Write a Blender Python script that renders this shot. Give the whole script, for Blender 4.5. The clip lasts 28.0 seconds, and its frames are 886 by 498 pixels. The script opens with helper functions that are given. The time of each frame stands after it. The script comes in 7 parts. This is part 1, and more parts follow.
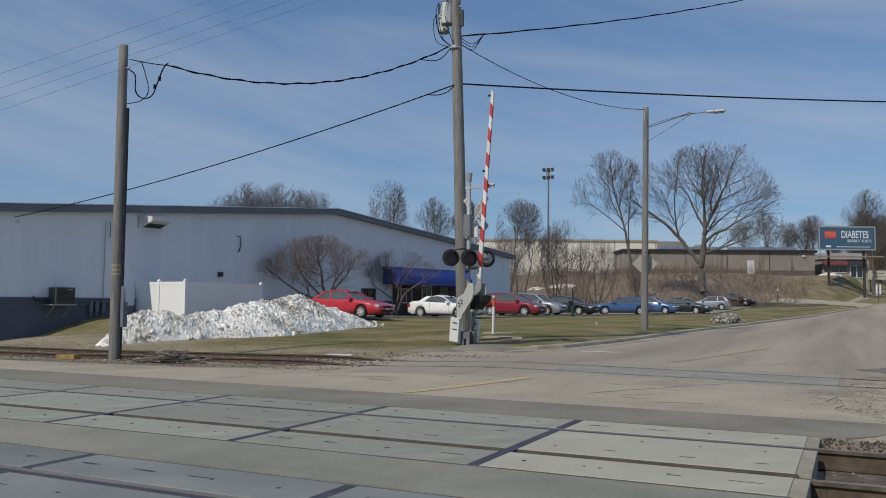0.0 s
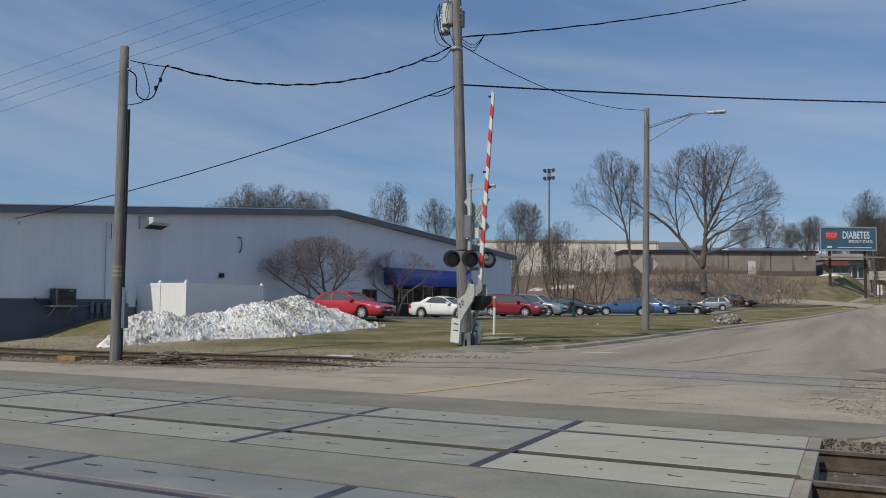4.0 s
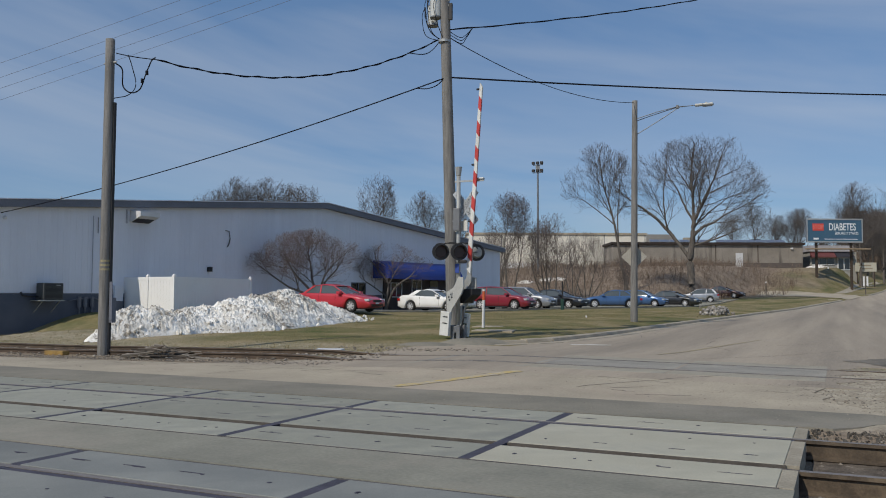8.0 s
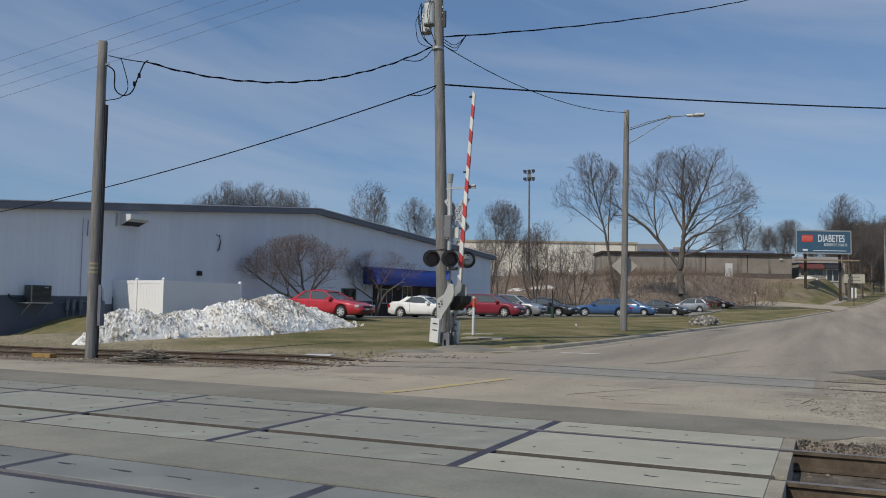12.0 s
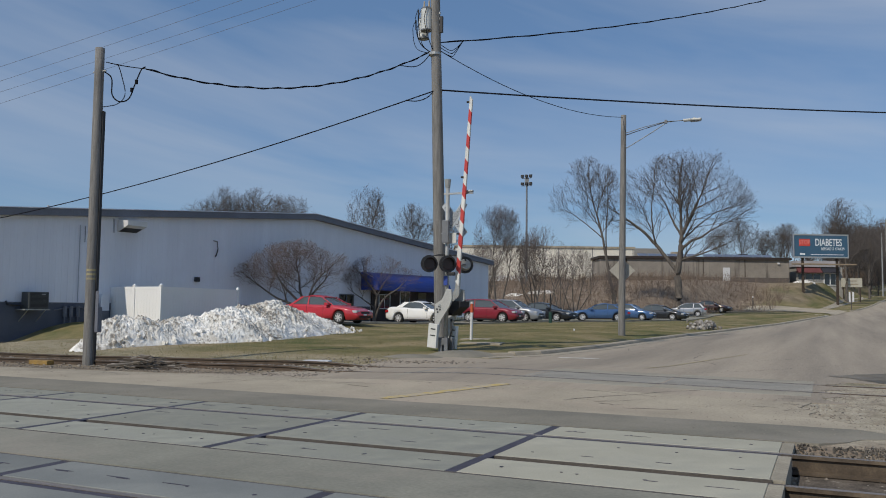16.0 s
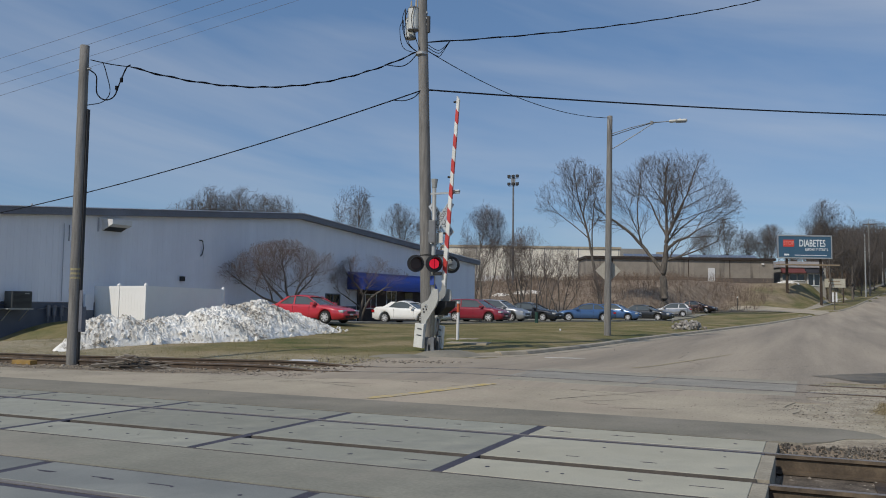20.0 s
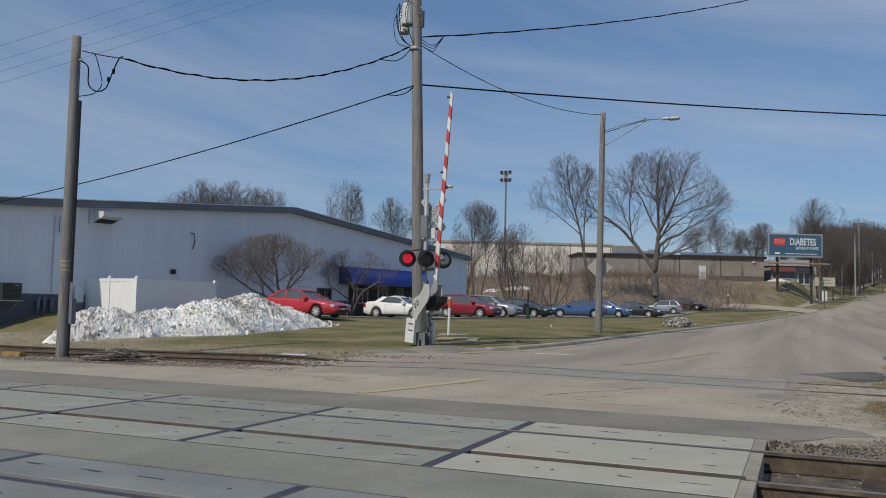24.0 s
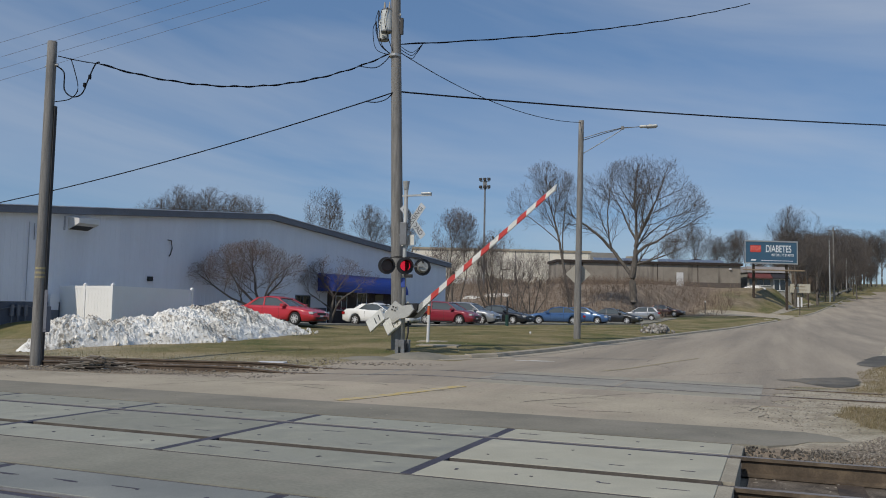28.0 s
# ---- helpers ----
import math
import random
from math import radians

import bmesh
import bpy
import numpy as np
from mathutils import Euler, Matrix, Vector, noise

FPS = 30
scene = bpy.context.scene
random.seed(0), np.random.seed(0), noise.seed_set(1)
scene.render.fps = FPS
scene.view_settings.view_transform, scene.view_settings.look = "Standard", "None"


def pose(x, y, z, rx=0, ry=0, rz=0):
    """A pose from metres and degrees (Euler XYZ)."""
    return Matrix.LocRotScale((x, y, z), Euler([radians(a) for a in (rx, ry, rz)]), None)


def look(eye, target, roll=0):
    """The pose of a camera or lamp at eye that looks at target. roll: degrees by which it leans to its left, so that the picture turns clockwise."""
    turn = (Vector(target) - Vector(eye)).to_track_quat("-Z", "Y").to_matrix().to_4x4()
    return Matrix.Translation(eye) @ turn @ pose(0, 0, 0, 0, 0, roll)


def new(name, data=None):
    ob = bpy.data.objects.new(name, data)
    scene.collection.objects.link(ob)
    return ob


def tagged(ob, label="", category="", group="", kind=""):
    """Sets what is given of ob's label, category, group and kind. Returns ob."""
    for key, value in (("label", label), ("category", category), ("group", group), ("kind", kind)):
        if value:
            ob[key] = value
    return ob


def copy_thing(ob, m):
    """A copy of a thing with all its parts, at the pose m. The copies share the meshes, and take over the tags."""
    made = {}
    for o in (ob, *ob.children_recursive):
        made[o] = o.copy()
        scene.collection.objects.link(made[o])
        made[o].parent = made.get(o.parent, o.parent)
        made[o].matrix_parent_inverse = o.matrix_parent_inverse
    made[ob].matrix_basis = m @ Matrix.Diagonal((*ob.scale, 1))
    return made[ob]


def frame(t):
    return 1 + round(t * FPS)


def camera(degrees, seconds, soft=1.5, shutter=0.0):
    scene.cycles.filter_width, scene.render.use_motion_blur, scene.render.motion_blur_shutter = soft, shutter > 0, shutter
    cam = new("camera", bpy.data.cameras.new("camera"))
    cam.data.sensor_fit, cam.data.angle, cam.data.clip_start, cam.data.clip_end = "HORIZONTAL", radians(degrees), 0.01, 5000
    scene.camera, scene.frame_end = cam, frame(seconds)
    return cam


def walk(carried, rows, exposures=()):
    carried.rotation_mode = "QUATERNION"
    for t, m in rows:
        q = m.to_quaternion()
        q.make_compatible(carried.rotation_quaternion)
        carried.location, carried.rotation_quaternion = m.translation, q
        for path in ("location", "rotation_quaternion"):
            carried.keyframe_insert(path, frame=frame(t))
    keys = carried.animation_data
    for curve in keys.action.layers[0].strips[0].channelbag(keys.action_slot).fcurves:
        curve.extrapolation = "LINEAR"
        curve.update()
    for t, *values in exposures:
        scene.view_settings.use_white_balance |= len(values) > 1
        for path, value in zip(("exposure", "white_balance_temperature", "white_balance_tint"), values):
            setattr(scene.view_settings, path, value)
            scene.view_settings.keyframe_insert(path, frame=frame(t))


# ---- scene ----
cam = camera(55.5, 28.0, soft=1.0)
EYE = 1.28
# seconds, yaw, pitch, roll of a hand-held camera that only turns
ROWS = [
    (0, 25.93, 3.62, 0.49), (0.5, 26.08, 3.44, 0.36), (1, 26.15, 3.66, 0.36), (1.5, 26.35, 3.66, 0.26),
    (2, 26.52, 3.29, 0.32), (2.5, 26.74, 3.24, 0.38), (3, 26.72, 3.44, 0.52), (3.5, 26.71, 3.67, 0.51),
    (5.5, 22.6, 3.34, 0.43), (6, 23.99, 3.47, 0.9), (6.5, 25.89, 3.96, 0.74), (7, 26.24, 4.01, 0.63),
    (7.5, 26.35, 3.62, 0.31), (8, 25.23, 3.21, 0.21), (8.5, 25.07, 3.46, 0.28), (9, 24.75, 3.39, 0.46),
    (9.5, 24.81, 3.12, 0.75), (10, 24.91, 3.23, 0.89), (10.5, 24.94, 3.42, 0.79), (11, 24.77, 3.51, 0.76),
    (11.5, 24.64, 3.58, 0.81), (12, 24.61, 3.68, 0.86), (12.5, 24.73, 3.61, 0.88), (14.5, 24.58, 3.81, 0.63),
    (15, 24.49, 3.81, 0.59), (15.5, 24.48, 3.95, 0.65), (16, 24.46, 4.04, 0.66), (16.5, 24.24, 4.05, 0.55),
    (17, 24.19, 4.02, 0.51), (17.5, 23.55, 4.12, 0.52), (18, 23.62, 4.17, 0.63), (18.5, 23.54, 4.22, 0.69),
    (19, 23.55, 4.22, 0.67), (19.5, 23.61, 4.23, 0.76), (20, 23.54, 4.04, 0.73), (20.5, 23.48, 3.9, 0.69),
    (21, 23.04, 3.92, 0.53), (21.5, 23, 3.81, 0.63), (23.5, 23, 3.63, 1.12), (24, 22.99, 3.73, 1.22),
    (24.5, 23.08, 3.91, 1.14), (25, 23.06, 3.91, 1.25), (25.5, 23.15, 3.92, 1.32), (26, 22.66, 4, 1.35),
    (26.5, 22.49, 4.15, 1.25), (27, 22.23, 4.18, 1.14), (27.5, 21.84, 4.12, 1.14), (28, 21.58, 4.23, 1.12),
]
walk(cam, [(t, pose(0, 0, EYE, 90 + pitch, 0, yaw) @ pose(0, 0, 0, 0, 0, roll)) for t, yaw, pitch, roll in ROWS])

# ---- light ----
world = bpy.data.worlds.new("sky")
scene.world = world
world.use_nodes = True
SUN_AZ, SUN_EL = 200.0, 42.0   # compass degrees from +y towards +x


def build_sky():
    nt = world.node_tree
    nt.nodes.clear()
    out = nt.nodes.new("ShaderNodeOutputWorld")
    bg = nt.nodes.new("ShaderNodeBackground")
    sky = nt.nodes.new("ShaderNodeTexSky")
    sky.sky_type = "NISHITA"
    sky.sun_disc = False
    sky.sun_elevation, sky.sun_rotation = radians(SUN_EL), radians(SUN_AZ)
    sky.air_density, sky.dust_density, sky.ozone_density = 1.0, 0.25, 3.5
    co = nt.nodes.new("ShaderNodeTexCoord")
    mp = nt.nodes.new("ShaderNodeMapping")
    mp.vector_type = "TEXTURE"      # streaks of high cloud that lean down to the east
    mp.inputs["Rotation"].default_value = Matrix.Rotation(radians(11), 3, Vector((-0.41, 0.91, 0))).to_euler()
    mp.inputs["Scale"].default_value = (0.9, 0.9, 0.13)
    mp.inputs["Location"].default_value = (0.35, 0.1, 0.02)
    n1 = nt.nodes.new("ShaderNodeTexNoise")
    n1.inputs["Scale"].default_value, n1.inputs["Detail"].default_value, n1.inputs["Roughness"].default_value = 1.3, 5.0, 0.52
    n1.inputs["Distortion"].default_value = 0.5
    ramp = nt.nodes.new("ShaderNodeValToRGB")
    ramp.color_ramp.elements[0].position, ramp.color_ramp.elements[1].position = 0.40, 0.80
    ramp.color_ramp.elements[1].color = (0.48, 0.48, 0.48, 1)
    mix = nt.nodes.new("ShaderNodeMix")
    mix.data_type = "RGBA"
    mix.inputs["B"].default_value = (6.2, 6.6, 7.2, 1)
    L = nt.links.new
    L(co.outputs["Generated"], mp.inputs["Vector"])
    L(mp.outputs["Vector"], n1.inputs["Vector"])
    L(n1.outputs["Fac"], ramp.inputs["Fac"])
    L(ramp.outputs["Color"], mix.inputs["Factor"])
    tint = nt.nodes.new("ShaderNodeMix")
    tint.data_type, tint.blend_type = "RGBA", "MULTIPLY"
    tint.inputs["Factor"].default_value = 1.0
    tint.inputs["B"].default_value = (0.80, 0.92, 1.06, 1)
    L(sky.outputs["Color"], tint.inputs["A"])
    veil = nt.nodes.new("ShaderNodeMix")   # thin even veil of high cloud
    veil.data_type = "RGBA"
    veil.inputs["Factor"].default_value = 0.45
    veil.inputs["B"].default_value = (1.75, 3.05, 5.15, 1)
    L(tint.outputs["Result"], veil.inputs["A"])
    L(veil.outputs["Result"], mix.inputs["A"])
    L(mix.outputs["Result"], bg.inputs["Color"])
    L(bg.outputs["Background"], out.inputs["Surface"])
    bg.inputs["Strength"].default_value = 0.085


build_sky()
sun = new("sun", bpy.data.lights.new("sun", "SUN"))
sun.data.energy, sun.data.angle, sun.data.color = 2.75, radians(0.55), (1.0, 0.92, 0.79)
_az, _el = radians(SUN_AZ), radians(SUN_EL)
SUN_DIR = Vector((math.sin(_az) * math.cos(_el), math.cos(_az) * math.cos(_el), math.sin(_el)))
sun.matrix_world = look(SUN_DIR * 60, (0, 0, 0))
scene.view_settings.exposure = 0.0

# ---- materials ----
def mat(name, a, b=None, rough=0.8, scale=3.0, fine=60.0, bump=0.2, metal=0.0, spread=(0.35, 0.7), bump_dist=0.01, obj_var=0.0, stretch=(1, 1, 1), spec=0.5, coat=0.0, dirt=None, dirt_scale=0.6, dirt_amt=0.5, dirt_range=(0.5, 0.66), grain=0.22, dirt_stretch=None):
    """Two-scale noise between colours a and b, fine grain, bump, and optional dirt patches."""
    m = bpy.data.materials.new(name)
    m.use_nodes = True
    nt = m.node_tree
    N, L = nt.nodes, nt.links.new
    bs = N["Principled BSDF"]
    b = b or tuple(0.8 * c for c in a)
    co = N.new("ShaderNodeTexCoord")
    mp = N.new("ShaderNodeMapping")
    mp.inputs["Scale"].default_value = stretch
    L(co.outputs["Object"], mp.inputs["Vector"])
    n1 = N.new("ShaderNodeTexNoise")
    n1.inputs["Scale"].default_value, n1.inputs["Detail"].default_value, n1.inputs["Roughness"].default_value = scale, 8.0, 0.62
    L(mp.outputs["Vector"], n1.inputs["Vector"])
    rp = N.new("ShaderNodeValToRGB")
    rp.color_ramp.elements[0].position, rp.color_ramp.elements[1].position = spread
    rp.color_ramp.elements[0].color, rp.color_ramp.elements[1].color = (*b, 1), (*a, 1)
    L(n1.outputs["Fac"], rp.inputs["Fac"])
    n2 = N.new("ShaderNodeTexNoise")
    n2.inputs["Scale"].default_value, n2.inputs["Detail"].default_value = fine, 4.0
    L(mp.outputs["Vector"], n2.inputs["Vector"])
    mr = N.new("ShaderNodeMapRange")
    mr.inputs["From Min"].default_value, mr.inputs["From Max"].default_value = 0.25, 0.75
    mr.inputs["To Min"].default_value, mr.inputs["To Max"].default_value = 1 - grain, 1 + grain
    L(n2.outputs["Fac"], mr.inputs["Value"])
    mul = N.new("ShaderNodeMix")
    mul.data_type, mul.blend_type = "RGBA", "MULTIPLY"
    mul.inputs["Factor"].default_value = 1.0
    L(rp.outputs["Color"], mul.inputs["A"])
    L(mr.outputs["Result"], mul.inputs["B"])
    col = mul.outputs["Result"]
    if dirt:
        n3 = N.new("ShaderNodeTexNoise")
        n3.inputs["Scale"].default_value, n3.inputs["Detail"].default_value, n3.inputs["Roughness"].default_value = dirt_scale, 9.0, 0.7
        if dirt_stretch:
            m3 = N.new("ShaderNodeMapping")
            m3.inputs["Scale"].default_value = dirt_stretch
            L(co.outputs["Object"], m3.inputs["Vector"])
            L(m3.outputs["Vector"], n3.inputs["Vector"])
        else:
            L(co.outputs["Object"], n3.inputs["Vector"])
        r3 = N.new("ShaderNodeMapRange")
        r3.inputs["From Min"].default_value, r3.inputs["From Max"].default_value = dirt_range
        r3.inputs["To Max"].default_value = dirt_amt
        L(n3.outputs["Fac"], r3.inputs["Value"])
        mx = N.new("ShaderNodeMix")
        mx.data_type = "RGBA"
        mx.inputs["B"].default_value = (*dirt, 1)
        L(r3.outputs["Result"], mx.inputs["Factor"])
        L(col, mx.inputs["A"])
        col = mx.outputs["Result"]
    if obj_var:
        oi = N.new("ShaderNodeObjectInfo")
        ro = N.new("ShaderNodeMapRange")
        ro.inputs["To Min"].default_value, ro.inputs["To Max"].default_value = 1 - obj_var, 1 + obj_var
        L(oi.outputs["Random"], ro.inputs["Value"])
        mv = N.new("ShaderNodeMix")
        mv.data_type, mv.blend_type = "RGBA", "MULTIPLY"
        mv.inputs["Factor"].default_value = 1.0
        L(col, mv.inputs["A"])
        L(ro.outputs["Result"], mv.inputs["B"])
        col = mv.outputs["Result"]
    L(col, bs.inputs["Base Color"])
    bs.inputs["Roughness"].default_value, bs.inputs["Metallic"].default_value = rough, metal
    bs.inputs["Specular IOR Level"].default_value = spec
    bs.inputs["Coat Weight"].default_value = coat
    bs.inputs["Coat Roughness"].default_value = 0.08
    if bump:
        bp = N.new("ShaderNodeBump")
        bp.inputs["Strength"].default_value, bp.inputs["Distance"].default_value = bump, bump_dist
        L(n2.outputs["Fac"], bp.inputs["Height"])
        L(bp.outputs["Normal"], bs.inputs["Normal"])
    return m


def plain(name, c, rough=0.5, metal=0.0, emit=0.0, coat=0.0, spec=0.5):
    m = bpy.data.materials.new(name)
    m.use_nodes = True
    bs = m.node_tree.nodes["Principled BSDF"]
    bs.inputs["Base Color"].default_value = (*c, 1)
    bs.inputs["Roughness"].default_value, bs.inputs["Metallic"].default_value = rough, metal
    bs.inputs["Coat Weight"].default_value = coat
    bs.inputs["Specular IOR Level"].default_value = spec
    if emit:
        bs.inputs["Emission Color"].default_value = (*c, 1)
        bs.inputs["Emission Strength"].default_value = emit
    return m


M = {}
M["asphalt"] = mat("old_asphalt", (0.49, 0.43, 0.33), (0.335, 0.293, 0.228), 0.95, 0.42, 30, 0.3, spec=0.15, grain=0.14, dirt=(0.46, 0.375, 0.30), dirt_scale=0.25, dirt_amt=0.6)
M["road"] = mat("street_surface", (0.425, 0.362, 0.282), (0.27, 0.235, 0.192), 0.95, 0.55, 30, 0.3, spec=0.15, grain=0.10, stretch=(1.0, 0.05, 1.0), dirt=(0.45, 0.39, 0.31), dirt_scale=0.5, dirt_amt=0.5, dirt_stretch=(1.0, 0.06, 1.0))
M["patch"] = mat("asphalt_patch", (0.285, 0.262, 0.212), (0.20, 0.188, 0.155), 0.95, 0.8, 30, 0.3, spec=0.15, grain=0.12, dirt=(0.31, 0.28, 0.245), dirt_scale=0.5, dirt_amt=0.4)
M["strip"] = mat("strip_asphalt", (0.315, 0.305, 0.252), (0.215, 0.212, 0.178), 0.95, 0.8, 30, 0.3, spec=0.15, grain=0.12, dirt=(0.345, 0.31, 0.26), dirt_scale=0.35, dirt_amt=0.7)
M["concrete"] = mat("panel_concrete", (0.39, 0.385, 0.315), (0.265, 0.268, 0.228), 0.92, 0.9, 70, 0.12, spec=0.2, grain=0.09, obj_var=0.12, dirt=(0.20, 0.205, 0.195), dirt_scale=0.7, dirt_amt=0.65, dirt_range=(0.44, 0.68))
M["darkpanel"] = mat("dark_panel", (0.37, 0.35, 0.30), (0.25, 0.24, 0.215), 0.95, 1.2, 70, 0.2, spec=0.12, dirt=(0.26, 0.25, 0.23), dirt_scale=0.5, dirt_amt=0.5)
M["oldpanel"] = mat("worn_panel", (0.42, 0.385, 0.305), (0.29, 0.268, 0.218), 0.92, 0.8, 50, 0.2, spec=0.15, dirt=(0.25, 0.245, 0.225), dirt_scale=0.7, dirt_amt=0.6)
M["cream"] = mat("clean_panel_concrete", (0.475, 0.455, 0.365), (0.38, 0.365, 0.295), 0.92, 0.9, 70, 0.12, spec=0.2, grain=0.09, obj_var=0.06, dirt=(0.30, 0.30, 0.265), dirt_scale=0.7, dirt_amt=0.45)
M["bluepanel"] = mat("bluish_panel_concrete", (0.255, 0.265, 0.25), (0.19, 0.20, 0.195), 0.9, 0.9, 70, 0.12, spec=0.2, grain=0.09, obj_var=0.1, dirt=(0.31, 0.315, 0.29), dirt_scale=0.6, dirt_amt=0.5)
M["joint"] = mat("rubber_joint", (0.075, 0.07, 0.095), (0.045, 0.043, 0.06), 0.8, 3, 60, 0.2)
M["joint_worn"] = mat("worn_joint", (0.30, 0.27, 0.235), (0.15, 0.14, 0.13), 0.95, 2.5, 60, 0.2, spec=0.12, spread=(0.38, 0.6))
M["darkjoint"] = mat("sealed_joint", (0.15, 0.14, 0.135), (0.095, 0.09, 0.09), 0.95, 3, 60, 0.2, spec=0.12)
M["railfar"] = mat("dark_rusty_rail", (0.12, 0.085, 0.058), (0.06, 0.043, 0.032), 0.8, 4, 60, 0.3)
M["crack"] = mat("crack_dirt", (0.13, 0.115, 0.10), (0.08, 0.07, 0.06), 0.95, 4, 60, 0.2)
M["rail"] = mat("rusty_rail", (0.135, 0.10, 0.066), (0.06, 0.044, 0.03), 0.8, 4, 60, 0.3, dirt=(0.24, 0.18, 0.115), dirt_scale=2)
M["railgrey"] = mat("worn_rail_side", (0.12, 0.10, 0.085), (0.07, 0.058, 0.05), 0.7, 5, 60, 0.2)
M["railtop"] = mat("worn_rail_head", (0.27, 0.245, 0.225), (0.17, 0.15, 0.14), 0.62, 4, 50, 0.1, metal=0.2, stretch=(0.3, 4, 4))
M["tie"] = mat("creosote_tie", (0.09, 0.065, 0.045), (0.04, 0.03, 0.025), 0.9, 5, 40, 0.5, stretch=(1, 1, 1))
M["kerb"] = mat("kerb_concrete", (0.46, 0.40, 0.31), (0.30, 0.262, 0.20), 0.9, 1.5, 60, 0.3)
M["siding"] = mat("bluegrey_siding", (0.76, 0.785, 0.85), (0.69, 0.71, 0.775), 0.55, 0.6, 30, 0.05, stretch=(2.2, 1, 0.12), dirt=(0.60, 0.62, 0.68), dirt_scale=0.15, dirt_amt=0.35, grain=0.03)
M["conduit"] = mat("painted_conduit", (0.42, 0.44, 0.50), (0.33, 0.35, 0.40), 0.55, 2, 30, 0.05)
M["wainscot"] = mat("dark_wainscot", (0.085, 0.10, 0.14), (0.065, 0.08, 0.115), 0.6, 1, 30, 0.1)
M["fascia"] = mat("dark_fascia", (0.16, 0.17, 0.205), (0.13, 0.14, 0.17), 0.5, 1, 30, 0.05)
M["whitepaint"] = mat("white_paint", (0.72, 0.72, 0.72), (0.62, 0.62, 0.62), 0.5, 2, 60, 0.05, grain=0.06)
M["vinyl"] = mat("white_vinyl", (0.88, 0.88, 0.87), (0.84, 0.84, 0.83), 0.35, 1, 30, 0.0, grain=0.02)
M["polewood"] = mat("weathered_pole", (0.27, 0.26, 0.245), (0.14, 0.135, 0.128), 0.9, 2.5, 40, 0.5, stretch=(6, 6, 0.5))
M["bark"] = mat("tree_bark", (0.17, 0.15, 0.13), (0.07, 0.06, 0.052), 0.9, 3, 30, 0.5, stretch=(2, 2, 0.6))
M["twig"] = mat("bare_twigs", (0.135, 0.118, 0.108), (0.08, 0.07, 0.065), 0.9, 1, 20, 0)
M["darktwig"] = mat("dark_bare_twigs", (0.165, 0.132, 0.12), (0.095, 0.076, 0.07), 0.9, 1, 20, 0)
M["redtwig"] = mat("reddish_twigs", (0.215, 0.16, 0.135), (0.12, 0.09, 0.078), 0.9, 1, 20, 0)
M["endbeam"] = mat("tan_end_beam", (0.40, 0.36, 0.285), (0.29, 0.26, 0.205), 0.9, 2, 60, 0.2, spec=0.15)
M["tanwood"] = mat("weathered_tan_wood", (0.36, 0.28, 0.19), (0.24, 0.185, 0.125), 0.85, 3, 40, 0.3, stretch=(0.5, 4, 4))
M["galv"] = mat("galvanised_steel", (0.50, 0.51, 0.50), (0.38, 0.39, 0.39), 0.45, 3, 50, 0.1, metal=0.5)
M["steel"] = mat("weathered_steel", (0.23, 0.24, 0.25), (0.15, 0.155, 0.165), 0.5, 3, 50, 0.1, metal=0.3)
M["alum"] = mat("painted_aluminium", (0.42, 0.43, 0.42), (0.34, 0.35, 0.34), 0.5, 3, 50, 0.1, metal=0.3, dirt=(0.25, 0.24, 0.21), dirt_scale=3, dirt_amt=0.4)
M["gateplate"] = mat("gate_casting", (0.52, 0.52, 0.49), (0.42, 0.42, 0.40), 0.55, 3, 50, 0.1, metal=0.1, dirt=(0.3, 0.29, 0.26), dirt_scale=3, dirt_amt=0.4)
M["black"] = mat("matt_black", (0.025, 0.025, 0.028), (0.016, 0.016, 0.018), 0.6, 4, 60, 0.1)
M["cable"] = plain("cable_black", (0.006, 0.007, 0.011), 0.75, spec=0.15)
M["thinwire"] = plain("weathered_wire", (0.10, 0.11, 0.14), 0.6)
M["armred"] = mat("gate_red", (0.56, 0.065, 0.055), (0.45, 0.05, 0.045), 0.5, 2, 50, 0.05)
M["armwhite"] = mat("gate_white", (0.75, 0.75, 0.72), (0.6, 0.6, 0.57), 0.5, 2, 50, 0.05)
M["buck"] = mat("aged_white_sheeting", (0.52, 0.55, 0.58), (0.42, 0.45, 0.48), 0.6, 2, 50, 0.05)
M["carglass"] = plain("car_glass", (0.085, 0.10, 0.105), 0.1, 0.0, 0, 0, 0.9)
M["glass"] = plain("dark_glass", (0.02, 0.025, 0.03), 0.06, 0.0, 0, 0, 0.8)
M["tyre"] = mat("tyre_rubber", (0.03, 0.03, 0.03), (0.018, 0.018, 0.018), 0.85, 6, 60, 0.1)
M["rim"] = mat("alloy_rim", (0.74, 0.74, 0.75), (0.62, 0.62, 0.63), 0.35, 5, 60, 0, metal=0.3)
M["headlamp"] = plain("headlamp_lens", (0.62, 0.64, 0.66), 0.12, 0.3)
M["taillamp"] = plain("taillamp_lens", (0.35, 0.012, 0.012), 0.15)
M["trim"] = plain("black_trim", (0.02, 0.02, 0.022), 0.5)
M["awning"] = mat("blue_awning", (0.012, 0.045, 0.30), (0.008, 0.035, 0.24), 0.5, 1, 40, 0.05)
M["darkbrick"] = mat("dark_brick", (0.07, 0.055, 0.05), (0.045, 0.035, 0.033), 0.85, 3, 30, 0.3)
M["steelgreen"] = mat("dark_green_paint", (0.02, 0.07, 0.05), (0.015, 0.05, 0.04), 0.5, 3, 50, 0.05)
